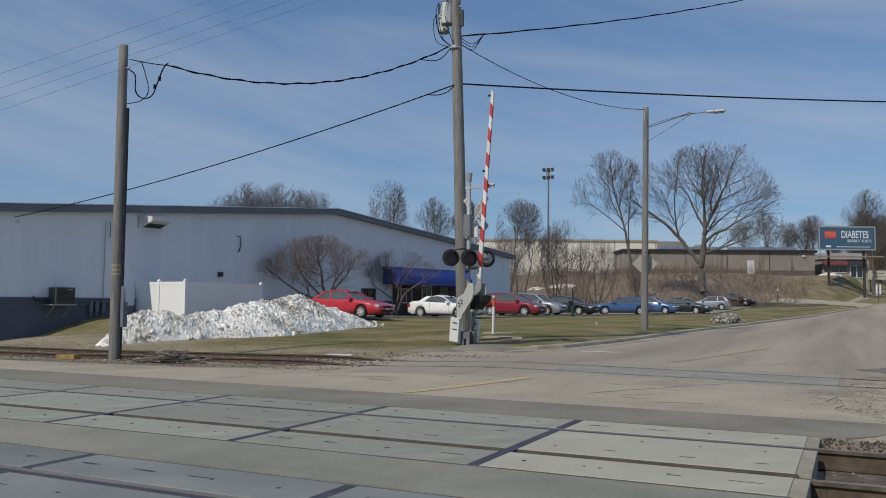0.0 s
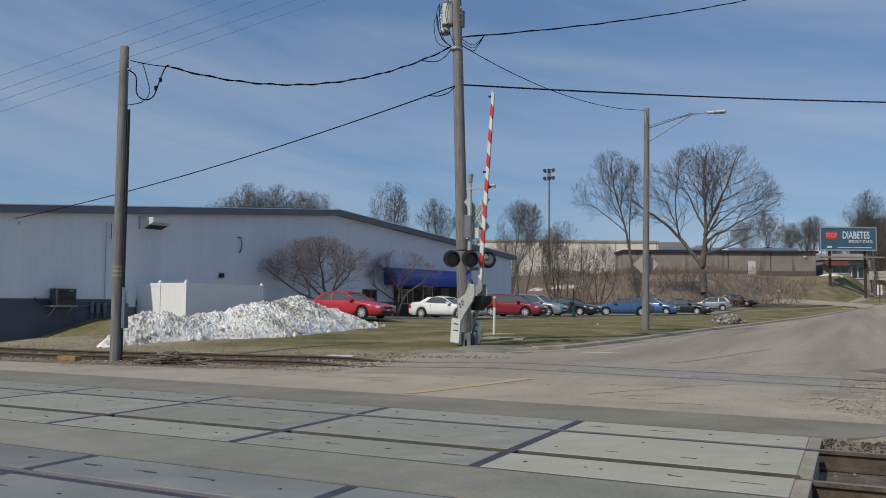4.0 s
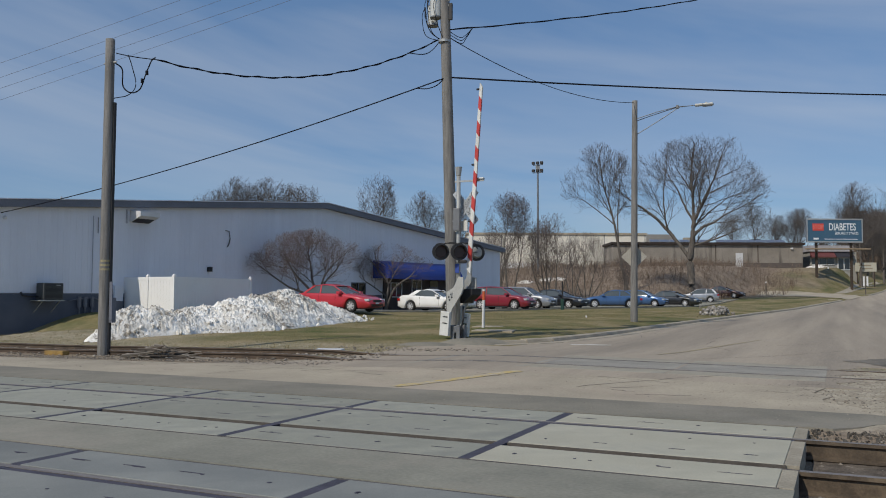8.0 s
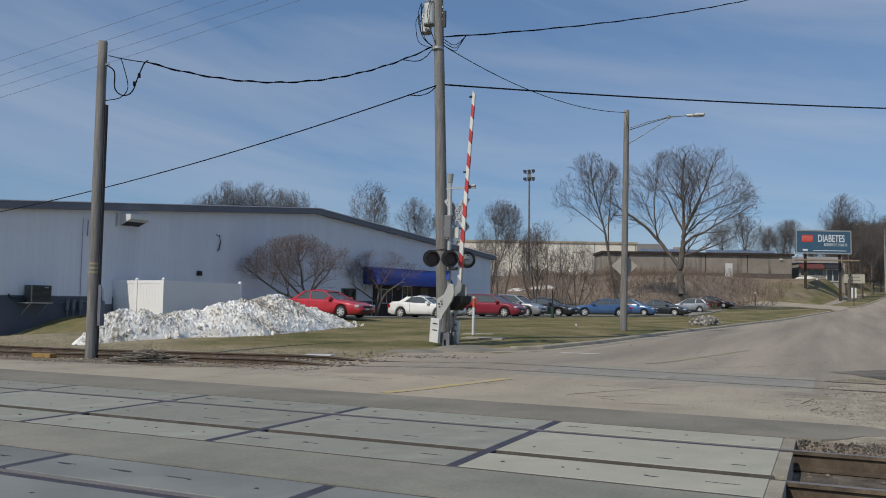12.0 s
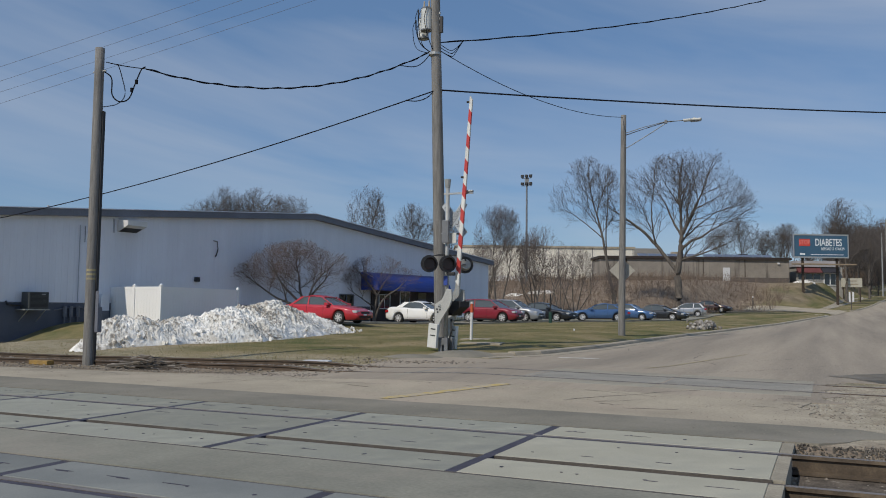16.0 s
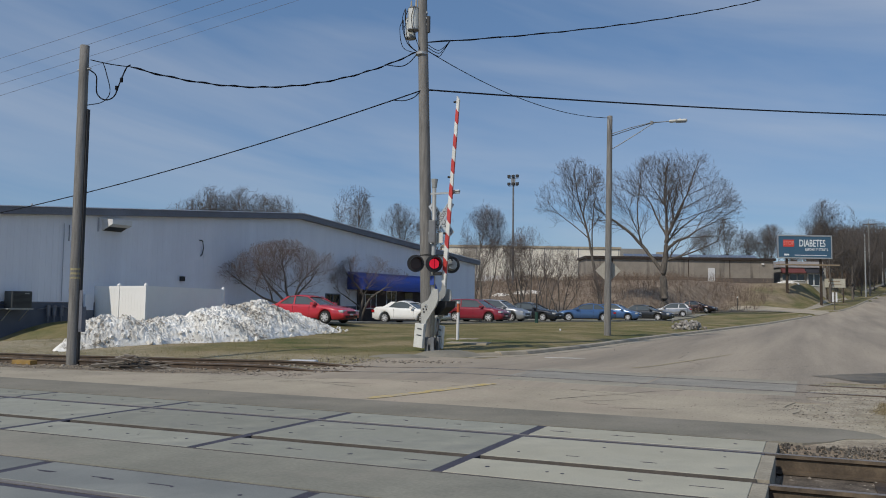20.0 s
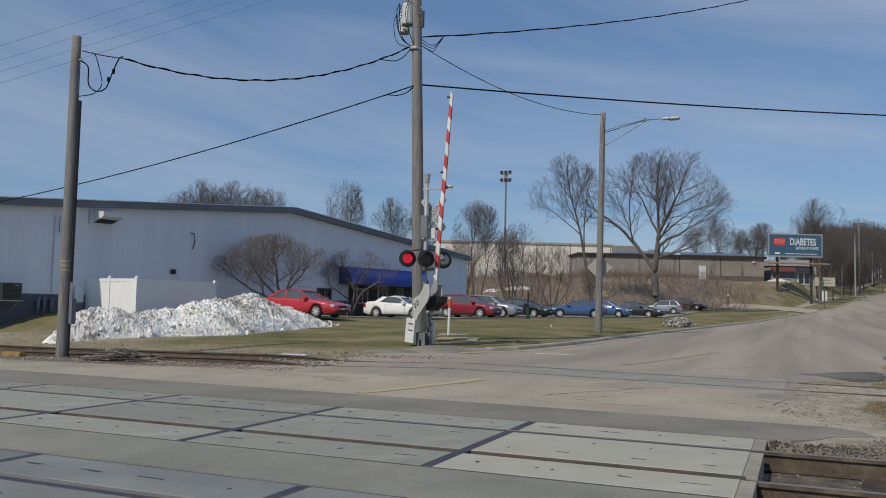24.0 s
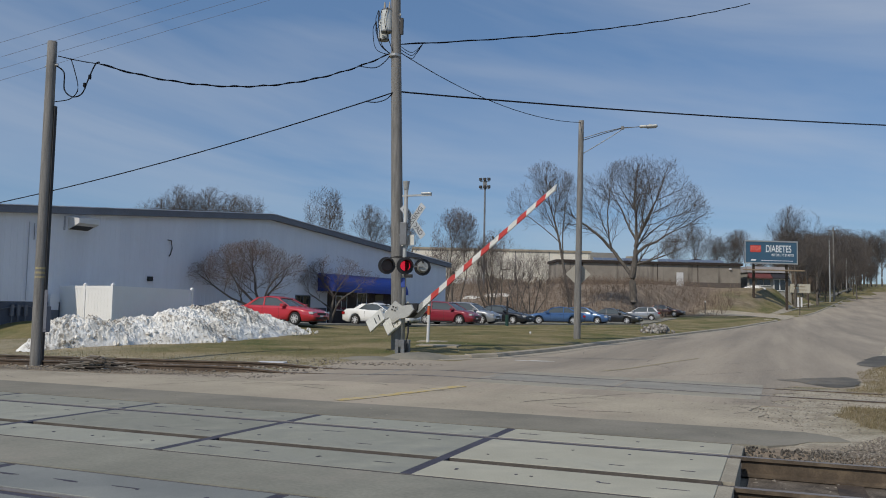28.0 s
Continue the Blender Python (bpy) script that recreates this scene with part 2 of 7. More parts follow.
M["yellow"] = mat("worn_yellow", (0.52, 0.40, 0.17), (0.45, 0.39, 0.295), 0.92, 5, 40, 0.1, spec=0.12, spread=(0.42, 0.58))
M["fadedyellow"] = mat("faded_yellow", (0.42, 0.35, 0.215), (0.31, 0.272, 0.205), 0.95, 3, 40, 0.1, spec=0.12)
M["wornwhite"] = mat("worn_white", (0.66, 0.64, 0.60), (0.40, 0.36, 0.29), 0.92, 3, 40, 0.1, spec=0.12, spread=(0.36, 0.56))
M["lamp_red"] = plain("lit_red_lens", (0.75, 0.012, 0.04), 0.3, 0, 0.6)
M["lens_dark"] = plain("dark_red_lens", (0.035, 0.012, 0.01), 0.25)


def island_mat(name, cols, rough=0.9):
    m = bpy.data.materials.new(name)
    m.use_nodes = True
    nt = m.node_tree
    g = nt.nodes.new("ShaderNodeNewGeometry")
    r = nt.nodes.new("ShaderNodeValToRGB")
    e = r.color_ramp.elements
    e[0].position, e[0].color = 0, (*cols[0], 1)
    e[1].position, e[1].color = 1, (*cols[-1], 1)
    for i, c in enumerate(cols[1:-1], 1):
        e.new(i / (len(cols) - 1)).color = (*c, 1)
    nt.links.new(g.outputs["Random Per Island"], r.inputs["Fac"])
    nt.links.new(r.outputs["Color"], nt.nodes["Principled BSDF"].inputs["Base Color"])
    nt.nodes["Principled BSDF"].inputs["Roughness"].default_value = rough
    nt.nodes["Principled BSDF"].inputs["Specular IOR Level"].default_value = 0.2
    return m


def ground_mat():
    """Winter grass, bare gravel and dead brush, by the lie of the land."""
    m = bpy.data.materials.new("winter_ground")
    m.use_nodes = True
    nt = m.node_tree
    N, L = nt.nodes, nt.links.new
    bs = N["Principled BSDF"]
    co = N.new("ShaderNodeTexCoord")

    def noise_(scale, detail=8, rough=0.65):
        n = N.new("ShaderNodeTexNoise")
        n.inputs["Scale"].default_value, n.inputs["Detail"].default_value, n.inputs["Roughness"].default_value = scale, detail, rough
        L(co.outputs["Object"], n.inputs["Vector"])
        return n.outputs["Fac"]

    def ramp(fac, stops):
        r = N.new("ShaderNodeValToRGB")
        e = r.color_ramp.elements
        e[0].position, e[0].color = stops[0][0], (*stops[0][1], 1)
        e[1].position, e[1].color = stops[-1][0], (*stops[-1][1], 1)
        for p, c in stops[1:-1]:
            q = e.new(p)
            q.color = (*c, 1)
        L(fac, r.inputs["Fac"])
        return r.outputs["Color"]

    def mix(f, a, b):
        x = N.new("ShaderNodeMix")
        x.data_type = "RGBA"
        L(f, x.inputs["Factor"])
        L(a, x.inputs["A"])
        L(b, x.inputs["B"])
        return x.outputs["Result"]

    def att(name):
        a = N.new("ShaderNodeAttribute")
        a.attribute_name = name
        return a.outputs["Fac"]

    grass = ramp(noise_(0.35), [(0.36, (0.105, 0.12, 0.04)), (0.5, (0.21, 0.18, 0.085)), (0.62, (0.31, 0.25, 0.14))])
    gravel = ramp(noise_(2.6), [(0.33, (0.29, 0.246, 0.186)), (0.5, (0.45, 0.393, 0.30)), (0.68, (0.55, 0.49, 0.385))])
    brush = ramp(noise_(0.8), [(0.35, (0.18, 0.138, 0.105)), (0.65, (0.33, 0.265, 0.20))])
    col = mix(att("gravel"), grass, gravel)
    col = mix(att("brush"), col, brush)
    fine = noise_(28, 6, 0.7)
    mr = N.new("ShaderNodeMapRange")
    mr.inputs["From Min"].default_value, mr.inputs["From Max"].default_value = 0.28, 0.72
    mr.inputs["To Min"].default_value, mr.inputs["To Max"].default_value = 0.6, 1.35
    L(fine, mr.inputs["Value"])
    mm = N.new("ShaderNodeMix")
    mm.data_type, mm.blend_type = "RGBA", "MULTIPLY"
    mm.inputs["Factor"].default_value = 1.0
    L(col, mm.inputs["A"])
    L(mr.outputs["Result"], mm.inputs["B"])
    L(mm.outputs["Result"], bs.inputs["Base Color"])
    bs.inputs["Roughness"].default_value = 0.95
    bs.inputs["Specular IOR Level"].default_value = 0.2
    bp = N.new("ShaderNodeBump")
    bp.inputs["Strength"].default_value, bp.inputs["Distance"].default_value = 0.6, 0.05
    L(fine, bp.inputs["Height"])
    L(bp.outputs["Normal"], bs.inputs["Normal"])
    return m


def snow_mat():
    """Old granular snow with grit, thicker in patches."""
    m = bpy.data.materials.new("dirty_snow")
    m.use_nodes = True
    nt = m.node_tree
    N, L = nt.nodes, nt.links.new
    bs = N["Principled BSDF"]
    co = N.new("ShaderNodeTexCoord")

    def tex(scale, detail, rough):
        n = N.new("ShaderNodeTexNoise")
        n.inputs["Scale"].default_value, n.inputs["Detail"].default_value, n.inputs["Roughness"].default_value = scale, detail, rough
        L(co.outputs["Object"], n.inputs["Vector"])
        return n.outputs["Fac"]

    def rng(v, a, b, c, d):
        r = N.new("ShaderNodeMapRange")
        for nm, x in zip(("From Min", "From Max", "To Min", "To Max"), (a, b, c, d)):
            r.inputs[nm].default_value = x
        L(v, r.inputs["Value"])
        return r.outputs["Result"]

    def math_(op, a, b):
        q = N.new("ShaderNodeMath")
        q.operation = op
        L(a, q.inputs[0])
        L(b, q.inputs[1])
        return q.outputs[0]

    def mixc(f, a, b):
        x = N.new("ShaderNodeMix")
        x.data_type = "RGBA"
        L(f, x.inputs["Factor"])
        if isinstance(a, tuple):
            x.inputs["A"].default_value = (*a, 1)
        else:
            L(a, x.inputs["A"])
        x.inputs["B"].default_value = (*b, 1)
        return x.outputs["Result"]

    fine = tex(11, 6, 0.7)
    patch = tex(0.42, 4, 0.6)
    grit = rng(math_("ADD", rng(tex(5.0, 6, 0.68), 0, 1, 0, 1), rng(patch, 0.35, 0.65, -0.10, 0.12)), 0.41, 0.61, 0.0, 0.78)
    soot = rng(math_("ADD", rng(tex(8.5, 5, 0.66), 0, 1, 0, 1), rng(patch, 0.38, 0.66, -0.16, 0.08)), 0.49, 0.59, 0.0, 0.85)
    col = mixc(rng(tex(2.2, 5, 0.6), 0.35, 0.65, 0, 1), (0.95, 0.94, 0.91), (0.88, 0.86, 0.81))
    col = mixc(grit, col, (0.60, 0.56, 0.49))
    col = mixc(soot, col, (0.20, 0.17, 0.13))
    L(col, bs.inputs["Base Color"])
    bs.inputs["Roughness"].default_value = 0.75
    bs.inputs["Specular IOR Level"].default_value = 0.25
    bp = N.new("ShaderNodeBump")
    bp.inputs["Strength"].default_value, bp.inputs["Distance"].default_value = 0.6, 0.04
    L(fine, bp.inputs["Height"])
    L(bp.outputs["Normal"], bs.inputs["Normal"])
    return m


M["snow"] = snow_mat()
M["ground"] = ground_mat()

# ---- mesh helpers ----
def part(name, bm, material, parent=None, label="", smooth=False):
    me = bpy.data.meshes.new(name)
    bm.to_mesh(me)
    bm.free()
    for mm in material if isinstance(material, (list, tuple)) else [material]:
        me.materials.append(mm)
    if smooth:
        for p in me.polygons:
            p.use_smooth = True
    ob = new(name, me)
    if parent is not None:
        ob.parent = parent
    if label:
        ob["label"] = label
    return ob


def raw(name, verts, faces, material, parent=None, label="", smooth=False):
    me = bpy.data.meshes.new(name)
    me.from_pydata(verts, [], faces)
    me.update()
    for mm in material if isinstance(material, (list, tuple)) else [material]:
        me.materials.append(mm)
    if smooth:
        for p in me.polygons:
            p.use_smooth = True
    ob = new(name, me)
    if parent is not None:
        ob.parent = parent
    if label:
        ob["label"] = label
    return ob


def thing(name, m, label, category, group="", kind=""):
    ob = new(name)
    ob.empty_display_size = 0.1
    ob.matrix_basis = m
    return tagged(ob, label, category, group, kind)


def box(bm, x0, x1, y0, y1, z0, z1, m=None, bevel=0.0):
    r = bmesh.ops.create_cube(bm, size=1.0)
    vs = r["verts"]
    bmesh.ops.scale(bm, vec=(x1 - x0, y1 - y0, z1 - z0), verts=vs)
    bmesh.ops.translate(bm, vec=((x0 + x1) / 2, (y0 + y1) / 2, (z0 + z1) / 2), verts=vs)
    if bevel:
        es = list({e for v in vs for e in v.link_edges})
        b = bmesh.ops.bevel(bm, geom=es, offset=bevel, segments=2, affect="EDGES", profile=0.7)
        vs = list({v for f in b["faces"] for v in f.verts} | {v for v in vs if v.is_valid})
    if m is not None:
        bmesh.ops.transform(bm, matrix=m, verts=vs)
    return vs


def cyl(bm, p, q, r0, r1=None, n=12, caps=True):
    """A tapered round bar from p to q."""
    p, q = Vector(p), Vector(q)
    d = q - p
    m = Matrix.Translation((p + q) / 2) @ d.to_track_quat("Z", "Y").to_matrix().to_4x4()
    bmesh.ops.create_cone(bm, cap_ends=caps, segments=n, radius1=r0, radius2=r0 if r1 is None else r1, depth=d.length, matrix=m)


def boxbm(*a, **k):
    bm = bmesh.new()
    box(bm, *a, **k)
    return bm


def cylbm(*a, **k):
    bm = bmesh.new()
    cyl(bm, *a, **k)
    return bm


def prism(bm, outline, y0, y1):
    """An outline in x and z, drawn out along y."""
    a = [bm.verts.new((x, y0, z)) for x, z in outline]
    b = [bm.verts.new((x, y1, z)) for x, z in outline]
    n = len(a)
    bm.faces.new(a)
    bm.faces.new(b[::-1])
    for i in range(n):
        bm.faces.new((a[i], b[i], b[(i + 1) % n], a[(i + 1) % n]))
    bmesh.ops.recalc_face_normals(bm, faces=bm.faces)


def prism_flat(bm, outline, z0, z1):
    """An outline in x and y, drawn out along z."""
    a = [bm.verts.new((x, y, z0)) for x, y in outline]
    b = [bm.verts.new((x, y, z1)) for x, y in outline]
    bm.faces.new(b)
    for i in range(len(a)):
        j = (i + 1) % len(a)
        bm.faces.new((a[i], a[j], b[j], b[i]))


def tube(bm, pts, r, n=6):
    """A round cable through points."""
    pts = [Vector(p) for p in pts]
    rings = []
    for i, p in enumerate(pts):
        d = (pts[min(i + 1, len(pts) - 1)] - pts[max(i - 1, 0)]).normalized()
        q = d.to_track_quat("Z", "Y")
        rings.append([bm.verts.new(p + q @ Vector((r * math.cos(6.2832 * k / n), r * math.sin(6.2832 * k / n), 0))) for k in range(n)])
    for a, b in zip(rings, rings[1:]):
        for k in range(n):
            bm.faces.new((a[k], a[(k + 1) % n], b[(k + 1) % n], b[k]))


def rounded(pts, k=6):
    """A smooth line through points."""
    p = [Vector(q) for q in pts]
    p = [p[0] * 2 - p[1]] + p + [p[-1] * 2 - p[-2]]
    out = []
    for a, b, c, d in zip(p, p[1:], p[2:], p[3:]):
        for i in range(k):
            f = i / k
            out.append(0.5 * (2 * b + (c - a) * f + (2 * a - 5 * b + 4 * c - d) * f * f + (3 * b - a - 3 * c + d) * f ** 3))
    return out + [p[-2]]


def text_part(name, words, size, material, parent, m, depth=0.004, align="CENTER", bold=0.0):
    cu = bpy.data.curves.new(name, "FONT")
    cu.body, cu.size, cu.align_x, cu.align_y, cu.extrude = words, size, align, "CENTER", depth
    cu.offset = bold
    cu.materials.append(material)
    ob = new(name, cu)
    ob.parent = parent
    ob.matrix_basis = m
    return ob


def smooth(a, b, x):
    t = min(1.0, max(0.0, (x - a) / (b - a)))
    return t * t * (3 - 2 * t)


def lerp(x, xs, ys):
    return float(np.interp(x, xs, ys))


# ---- the lie of the land ----
SDIR = radians(7.0)
SE = (math.sin(SDIR), math.cos(SDIR))       # along the street, away
SN = (-SE[1], SE[0])                        # to the left of the street
SK = (-8.9, 21.6)                           # a point of the left kerb
ROAD_W = 10.8


def sq(x, y):
    dx, dy = x - SK[0], y - SK[1]
    return dx * SE[0] + dy * SE[1], dx * SN[0] + dy * SN[1]


def st(s, q):
    return SK[0] + s * SE[0] + q * SN[0], SK[1] + s * SE[1] + q * SN[1]


def kerb_q(s):
    """How far the left kerb bends out into the street."""
    return lerp(s, (-3, 0, 5, 9, 18, 37, 80, 88, 93, 110, 200, 260), (-1.3, -1.3, -1.17, -0.92, -0.55, -0.08, 0, 0, -0.85, -1.0, -0.5, 0))


def z_street(s):
    return lerp(s, (-10, 8, 12, 29, 46, 75, 106, 206, 400, 900), (0, 0, 0.05, 0.18, 0.35, 0.94, 2.0, 6.3, 15.2, 35))


def z_lot(s, q):
    z = lerp(s, (-10, -5, 0, 5, 15, 27, 34, 60, 72, 84, 97), (0, 0.02, 0.1, 0.18, 0.27, 0.28, 0.36, 0.40, 0.6, 1.05, 1.5))
    w = smooth(21, 13.5, q)
    s0 = 60 + 36 * w
    z += 4.3 * smooth(s0 - 4, s0 + 42 - 20 * w, s)
    z += 3.0 * smooth(105, 240, s)
    z += 0.3 * smooth(14, 20, q) * smooth(0, 4, s) * smooth(30, 12, s)
    z -= 0.95 * smooth(15, 21, q) * smooth(4.5, -1.5, s)
    return z


def z_track(x):
    return lerp(x, (-30, -18, -12, -9, -6, -2, 1, 6), (-0.2, -0.15, -0.06, 0, 0.1, 0.06, 0.03, 0))


def verge_rise(s, q):
    """From the street's level at the kerb (0) to the lot or the hill behind (1)."""
    w = smooth(84, 100, s)
    hill = min(1.0, max(0.0, (q - 3.95) / lerp(s, (100, 112, 118, 132, 150), (5.2, 4.6, 2.4, 2.4, 5.0))))
    return (1 - w) * smooth(0.2, 4.0, q) + w * (0.6 * hill + 0.4 * smooth(0, 1, hill))


def zg(x, y):
    s, q = sq(x, y)
    q -= kerb_q(s) * smooth(7, 2, q) * smooth(-6, -2, q)
    zs, zl = z_street(s), z_lot(s, q)
    if q > 0:
        zs += (1.0 * smooth(165, 230, s) + 0.5 * smooth(230, 330, s)) * smooth(0.6, 3.2, q)
        zl = max(zl, zs - 0.5) if s > 150 else zl
        z = zs + (zl - zs) * verge_rise(s, q) + 0.105 * smooth(0.15, 0.5, q) * smooth(-1, 4, s) * smooth(6, 2, q)
    elif q < -ROAD_W:
        z = zs + 0.25 * smooth(-ROAD_W, -ROAD_W - 8, q) * smooth(5, 25, s)
    else:
        z = zs
    z *= smooth(14, 19, y)
    return z + z_track(x) * smooth(10.5, 14.0, y) * smooth(20.5, 16.5, y)

# ---- ground ----
def right_edge(y):
    """The right edge of the paved ground."""
    if y < 5.4:
        return 4.0
    if y < 9.15:
        return -0.3
    if y < 12.9:
        return lerp(y, (9.15, 9.4, 9.9, 10.45, 11.5, 12.9), (-0.2, 0.15, 0.7, 0.4, -0.2, -0.3)) + 0.12 * math.sin(7 * y)
    if y < 16.95:
        return 0.1 + 0.2 * math.sin(5 * y)
    return SK[0] + (y - SK[1]) * SE[0] / SE[1] + ROAD_W / SE[1] + 0.25 * math.sin(1.3 * y) * smooth(40, 20, y)


def left_edge(y):
    if y < 12.9:
        return -75.0
    if y < 20.5:
        return lerp(y, (12.9, 13.6, 15, 17, 18.5, 20.5), (-11.5, -10.2, -9.6, -9.6, -9.8, -9.6))
    return SK[0] + (y - SK[1]) * SE[0] / SE[1] - kerb_q((y - SK[1]) / SE[1]) / SE[1]


def is_paved(x, y):
    return left_edge(y) - 0.1 < x < right_edge(y) + 0.1 and y > -40


def ground_z(x, y):
    z = zg(x, y)
    if y < 12.9 and x < right_edge(y) + 0.1:
        inside = min(right_edge(y) - x, 12.9 - y)
    else:
        inside = min(x - left_edge(y), right_edge(y) - x)
    if 5.4 <= y < 9.2 and x >= -0.35:
        return z - 0.19 + 0.17 * smooth(8.45, 9.1, y)
    if is_paved(x, y) and 9.1 < y < 17 and x > -1.5:
        return z - 0.012
    if is_paved(x, y) and y > 12 and inside < 1.2:
        return z - 0.012
    if is_paved(x, y):
        return z - (0.3 if (1.9 < y < 5.3 and x < 1.2) or 6.0 < y < 9.2 else 0.02)
    return z - 0.005


def build_ground():
    a = [-1500, -900, -500, -300, -200, -140, -100, -80, -65, -55] + [-50 + 0.7 * i for i in range(108)] + [27, 31, 37, 45, 60, 80, 120, 200, 350, 700, 1500]
    b = [-900, -400, -150, -60, -30, -14, -6, -2, 0, 2, 4] + [5 + 0.5 * i for i in range(60)] + [35.2 + 0.9 * i for i in range(112)] + [138, 145, 155, 170, 190, 220, 260, 320, 420, 600, 900, 1400, 2200, 3000]
    nx = len(a)
    verts, grav, brs = [], [], []
    for y in b:
        for x in a:
            verts.append((x, y, ground_z(x, y)))
            s, q = sq(x, y)
            g = 0.0
            if y < 22:
                g = smooth(17.2, 15.8, y + 0.5 * noise.noise((x * 0.6, y * 0.6, 0)))
                if x < -9:
                    g = max(g, 0.8 * smooth(20.4, 17.0, y + 1.8 * noise.noise((x * 0.35, y * 0.5, 4))))
            if x < -15 and 16 < y < 27:
                g = max(g, 0.75 * smooth(-15, -19, x) * smooth(24.5, 18.5, y + 0.28 * (x + 22) + 2.2 * noise.noise((x * 0.4, y * 0.4, 11))))
            if q < -ROAD_W + 0.5:
                n = noise.noise((x * 0.3, y * 0.3, 3))
                g = max(g, smooth(3.5 + 2 * n, 0.5 + 2 * n, -q - ROAD_W)) if y > 17 else max(0.3, g * smooth(1.6 + n, 0.2 + n, 1.1 * (x - 0.9)), smooth(10.9, 10.4, y), smooth(13.4, 13.9, y) * smooth(16.8, 16.3, y))
            if x < -9.5 and y > 12.8:
                g *= (0.5 if y < 16.6 else 0.75) + 0.3 * noise.noise((x * 0.9, y * 0.9, 6))
            grav.append(g)
            w = smooth(62, 68, s) * smooth(13, 17, q) + smooth(86, 94, s) * smooth(7, 15, q + 2.5 * noise.noise((x * 0.3, y * 0.3, 9)))
            brs.append(0.85 if 5.4 <= y < 9.1 and x > -0.4 else 0.7 * smooth(-9, -10.5, x) + 0.25 * noise.noise((x * 0.8, y, 8)) if 12.7 < y < 14.6 and x < -9 else max(min(1.0, w) * smooth(135, 115, s), (0.5 + 0.4 * noise.noise((x * 0.25, y * 0.25, 21))) * smooth(5.2, 7.5, q) * smooth(99, 103, s) * smooth(300, 200, s)))
    faces = [(j * nx + i, j * nx + i + 1, (j + 1) * nx + i + 1, (j + 1) * nx + i) for j in range(len(b) - 1) for i in range(nx - 1)]
    ob = raw("ground", verts, faces, M["ground"], smooth=True)
    for nm, vals in (("gravel", grav), ("brush", brs)):
        at = ob.data.attributes.new(nm, "FLOAT", "POINT")
        at.data.foreach_set("value", vals)
    tagged(ob, "dormant winter lawn, gravel and brushy hillside", "ground", kind="structure")


def sheet(name, ys, xl, xr, nx, material, label, category, lift=0.0, kind="structure", skirt=0.35):
    verts, faces = [], []
    for y in ys:
        l, r = xl(y), xr(y)
        for i in range(nx + 1):
            x = l + (r - l) * (i / nx)
            verts.append((x, y, zg(x, y) + lift))
    w = nx + 1
    for j in range(len(ys) - 1):
        for i in range(nx):
            faces.append((j * w + i, j * w + i + 1, (j + 1) * w + i + 1, (j + 1) * w + i))
    edge = [i for i in range(w)] + [j * w + nx for j in range(1, len(ys))] + [(len(ys) - 1) * w + i for i in range(nx - 1, -1, -1)] + [j * w for j in range(len(ys) - 2, 0, -1)]
    n0 = len(verts)
    verts += [(verts[k][0], verts[k][1], verts[k][2] - skirt) for k in edge]
    m = len(edge)
    for k in range(m):
        faces.append((edge[(k + 1) % m], edge[k], n0 + k, n0 + (k + 1) % m))
    ob = raw(name, verts, faces, material)
    return tagged(ob, label, category, kind=kind)


build_ground()
# paved apron between the tracks
sheet("pavement", [-40, -20, -8, -3, 0, 1.0, 2.02], left_edge, right_edge, 10, M["asphalt"], "worn grey asphalt apron beside the tracks", "pavement")
sheet("pavement_strip", [5.16, 5.5, 6.13], lambda y: -75, lambda y: -0.3, 60, M["strip"], "grey asphalt strip between two tracks", "pavement")
sheet("pavement_patch", [9.15, 9.4, 9.65, 9.9, 10.2, 10.45], lambda y: -75, right_edge, 60, M["patch"], "dark asphalt strip beside the crossing panels", "pavement")
sheet("road_apron", [10.45 + 0.3 * i for i in range(8)] + [12.89], lambda y: -75, right_edge, 80, M["asphalt"], "worn pinkish grey pavement between the tracks", "road")
STREET_Y = [12.9] + [13.11 + 0.25 * i for i in range(16)] + [17.0 + 0.5 * i for i in range(10)] + [22 + 2.0 * i for i in range(40)] + [105 + 6 * i for i in range(30)] + [300, 340, 400, 480]
sheet("road", STREET_Y, left_edge, right_edge, 14, M["road"], "worn two-lane street climbing a gentle hill", "road")

# oily ballast between the rails past the panels
sheet("ballast_bed", [5.45, 6.2, 7.0, 7.8, 8.4], lambda y: -0.25, lambda y: 8.0, 10, mat("oily_ballast", (0.20, 0.168, 0.135), (0.085, 0.072, 0.06), 0.95, 5, 60, 0.5, spec=0.1, grain=0.4), "dark oily ballast bed between the rails", "ballast", lift=-0.18, skirt=0.05)

# ---- railway tracks ----
RAIL_PROFILE = [(-0.035, 0.0), (0.035, 0.0), (0.037, -0.03), (0.01, -0.045), (0.009, -0.14), (0.07, -0.155), (0.07, -0.17), (-0.07, -0.17), (-0.07, -0.155), (-0.009, -0.14), (-0.01, -0.045), (-0.037, -0.03)]


def rail_part(parent, pts, side="rail", top="railtop"):
    """One rail through points, its running surface at their height."""
    bm = bmesh.new()
    rings = [[bm.verts.new((x, y + dy, z + dz)) for dy, dz in RAIL_PROFILE] for x, y, z in pts]
    n = len(RAIL_PROFILE)
    for a, b in zip(rings, rings[1:]):
        for k in range(n):
            f = bm.faces.new((a[k], a[(k + 1) % n], b[(k + 1) % n], b[k]))
            f.material_index = 1 if k == 0 else 0
    bm.faces.new(rings[0])
    bm.faces.new(rings[-1][::-1])
    bmesh.ops.recalc_face_normals(bm, faces=bm.faces)
    return part("rail", bm, [M[side], M[top]], parent)


PANEL_MESH = {}


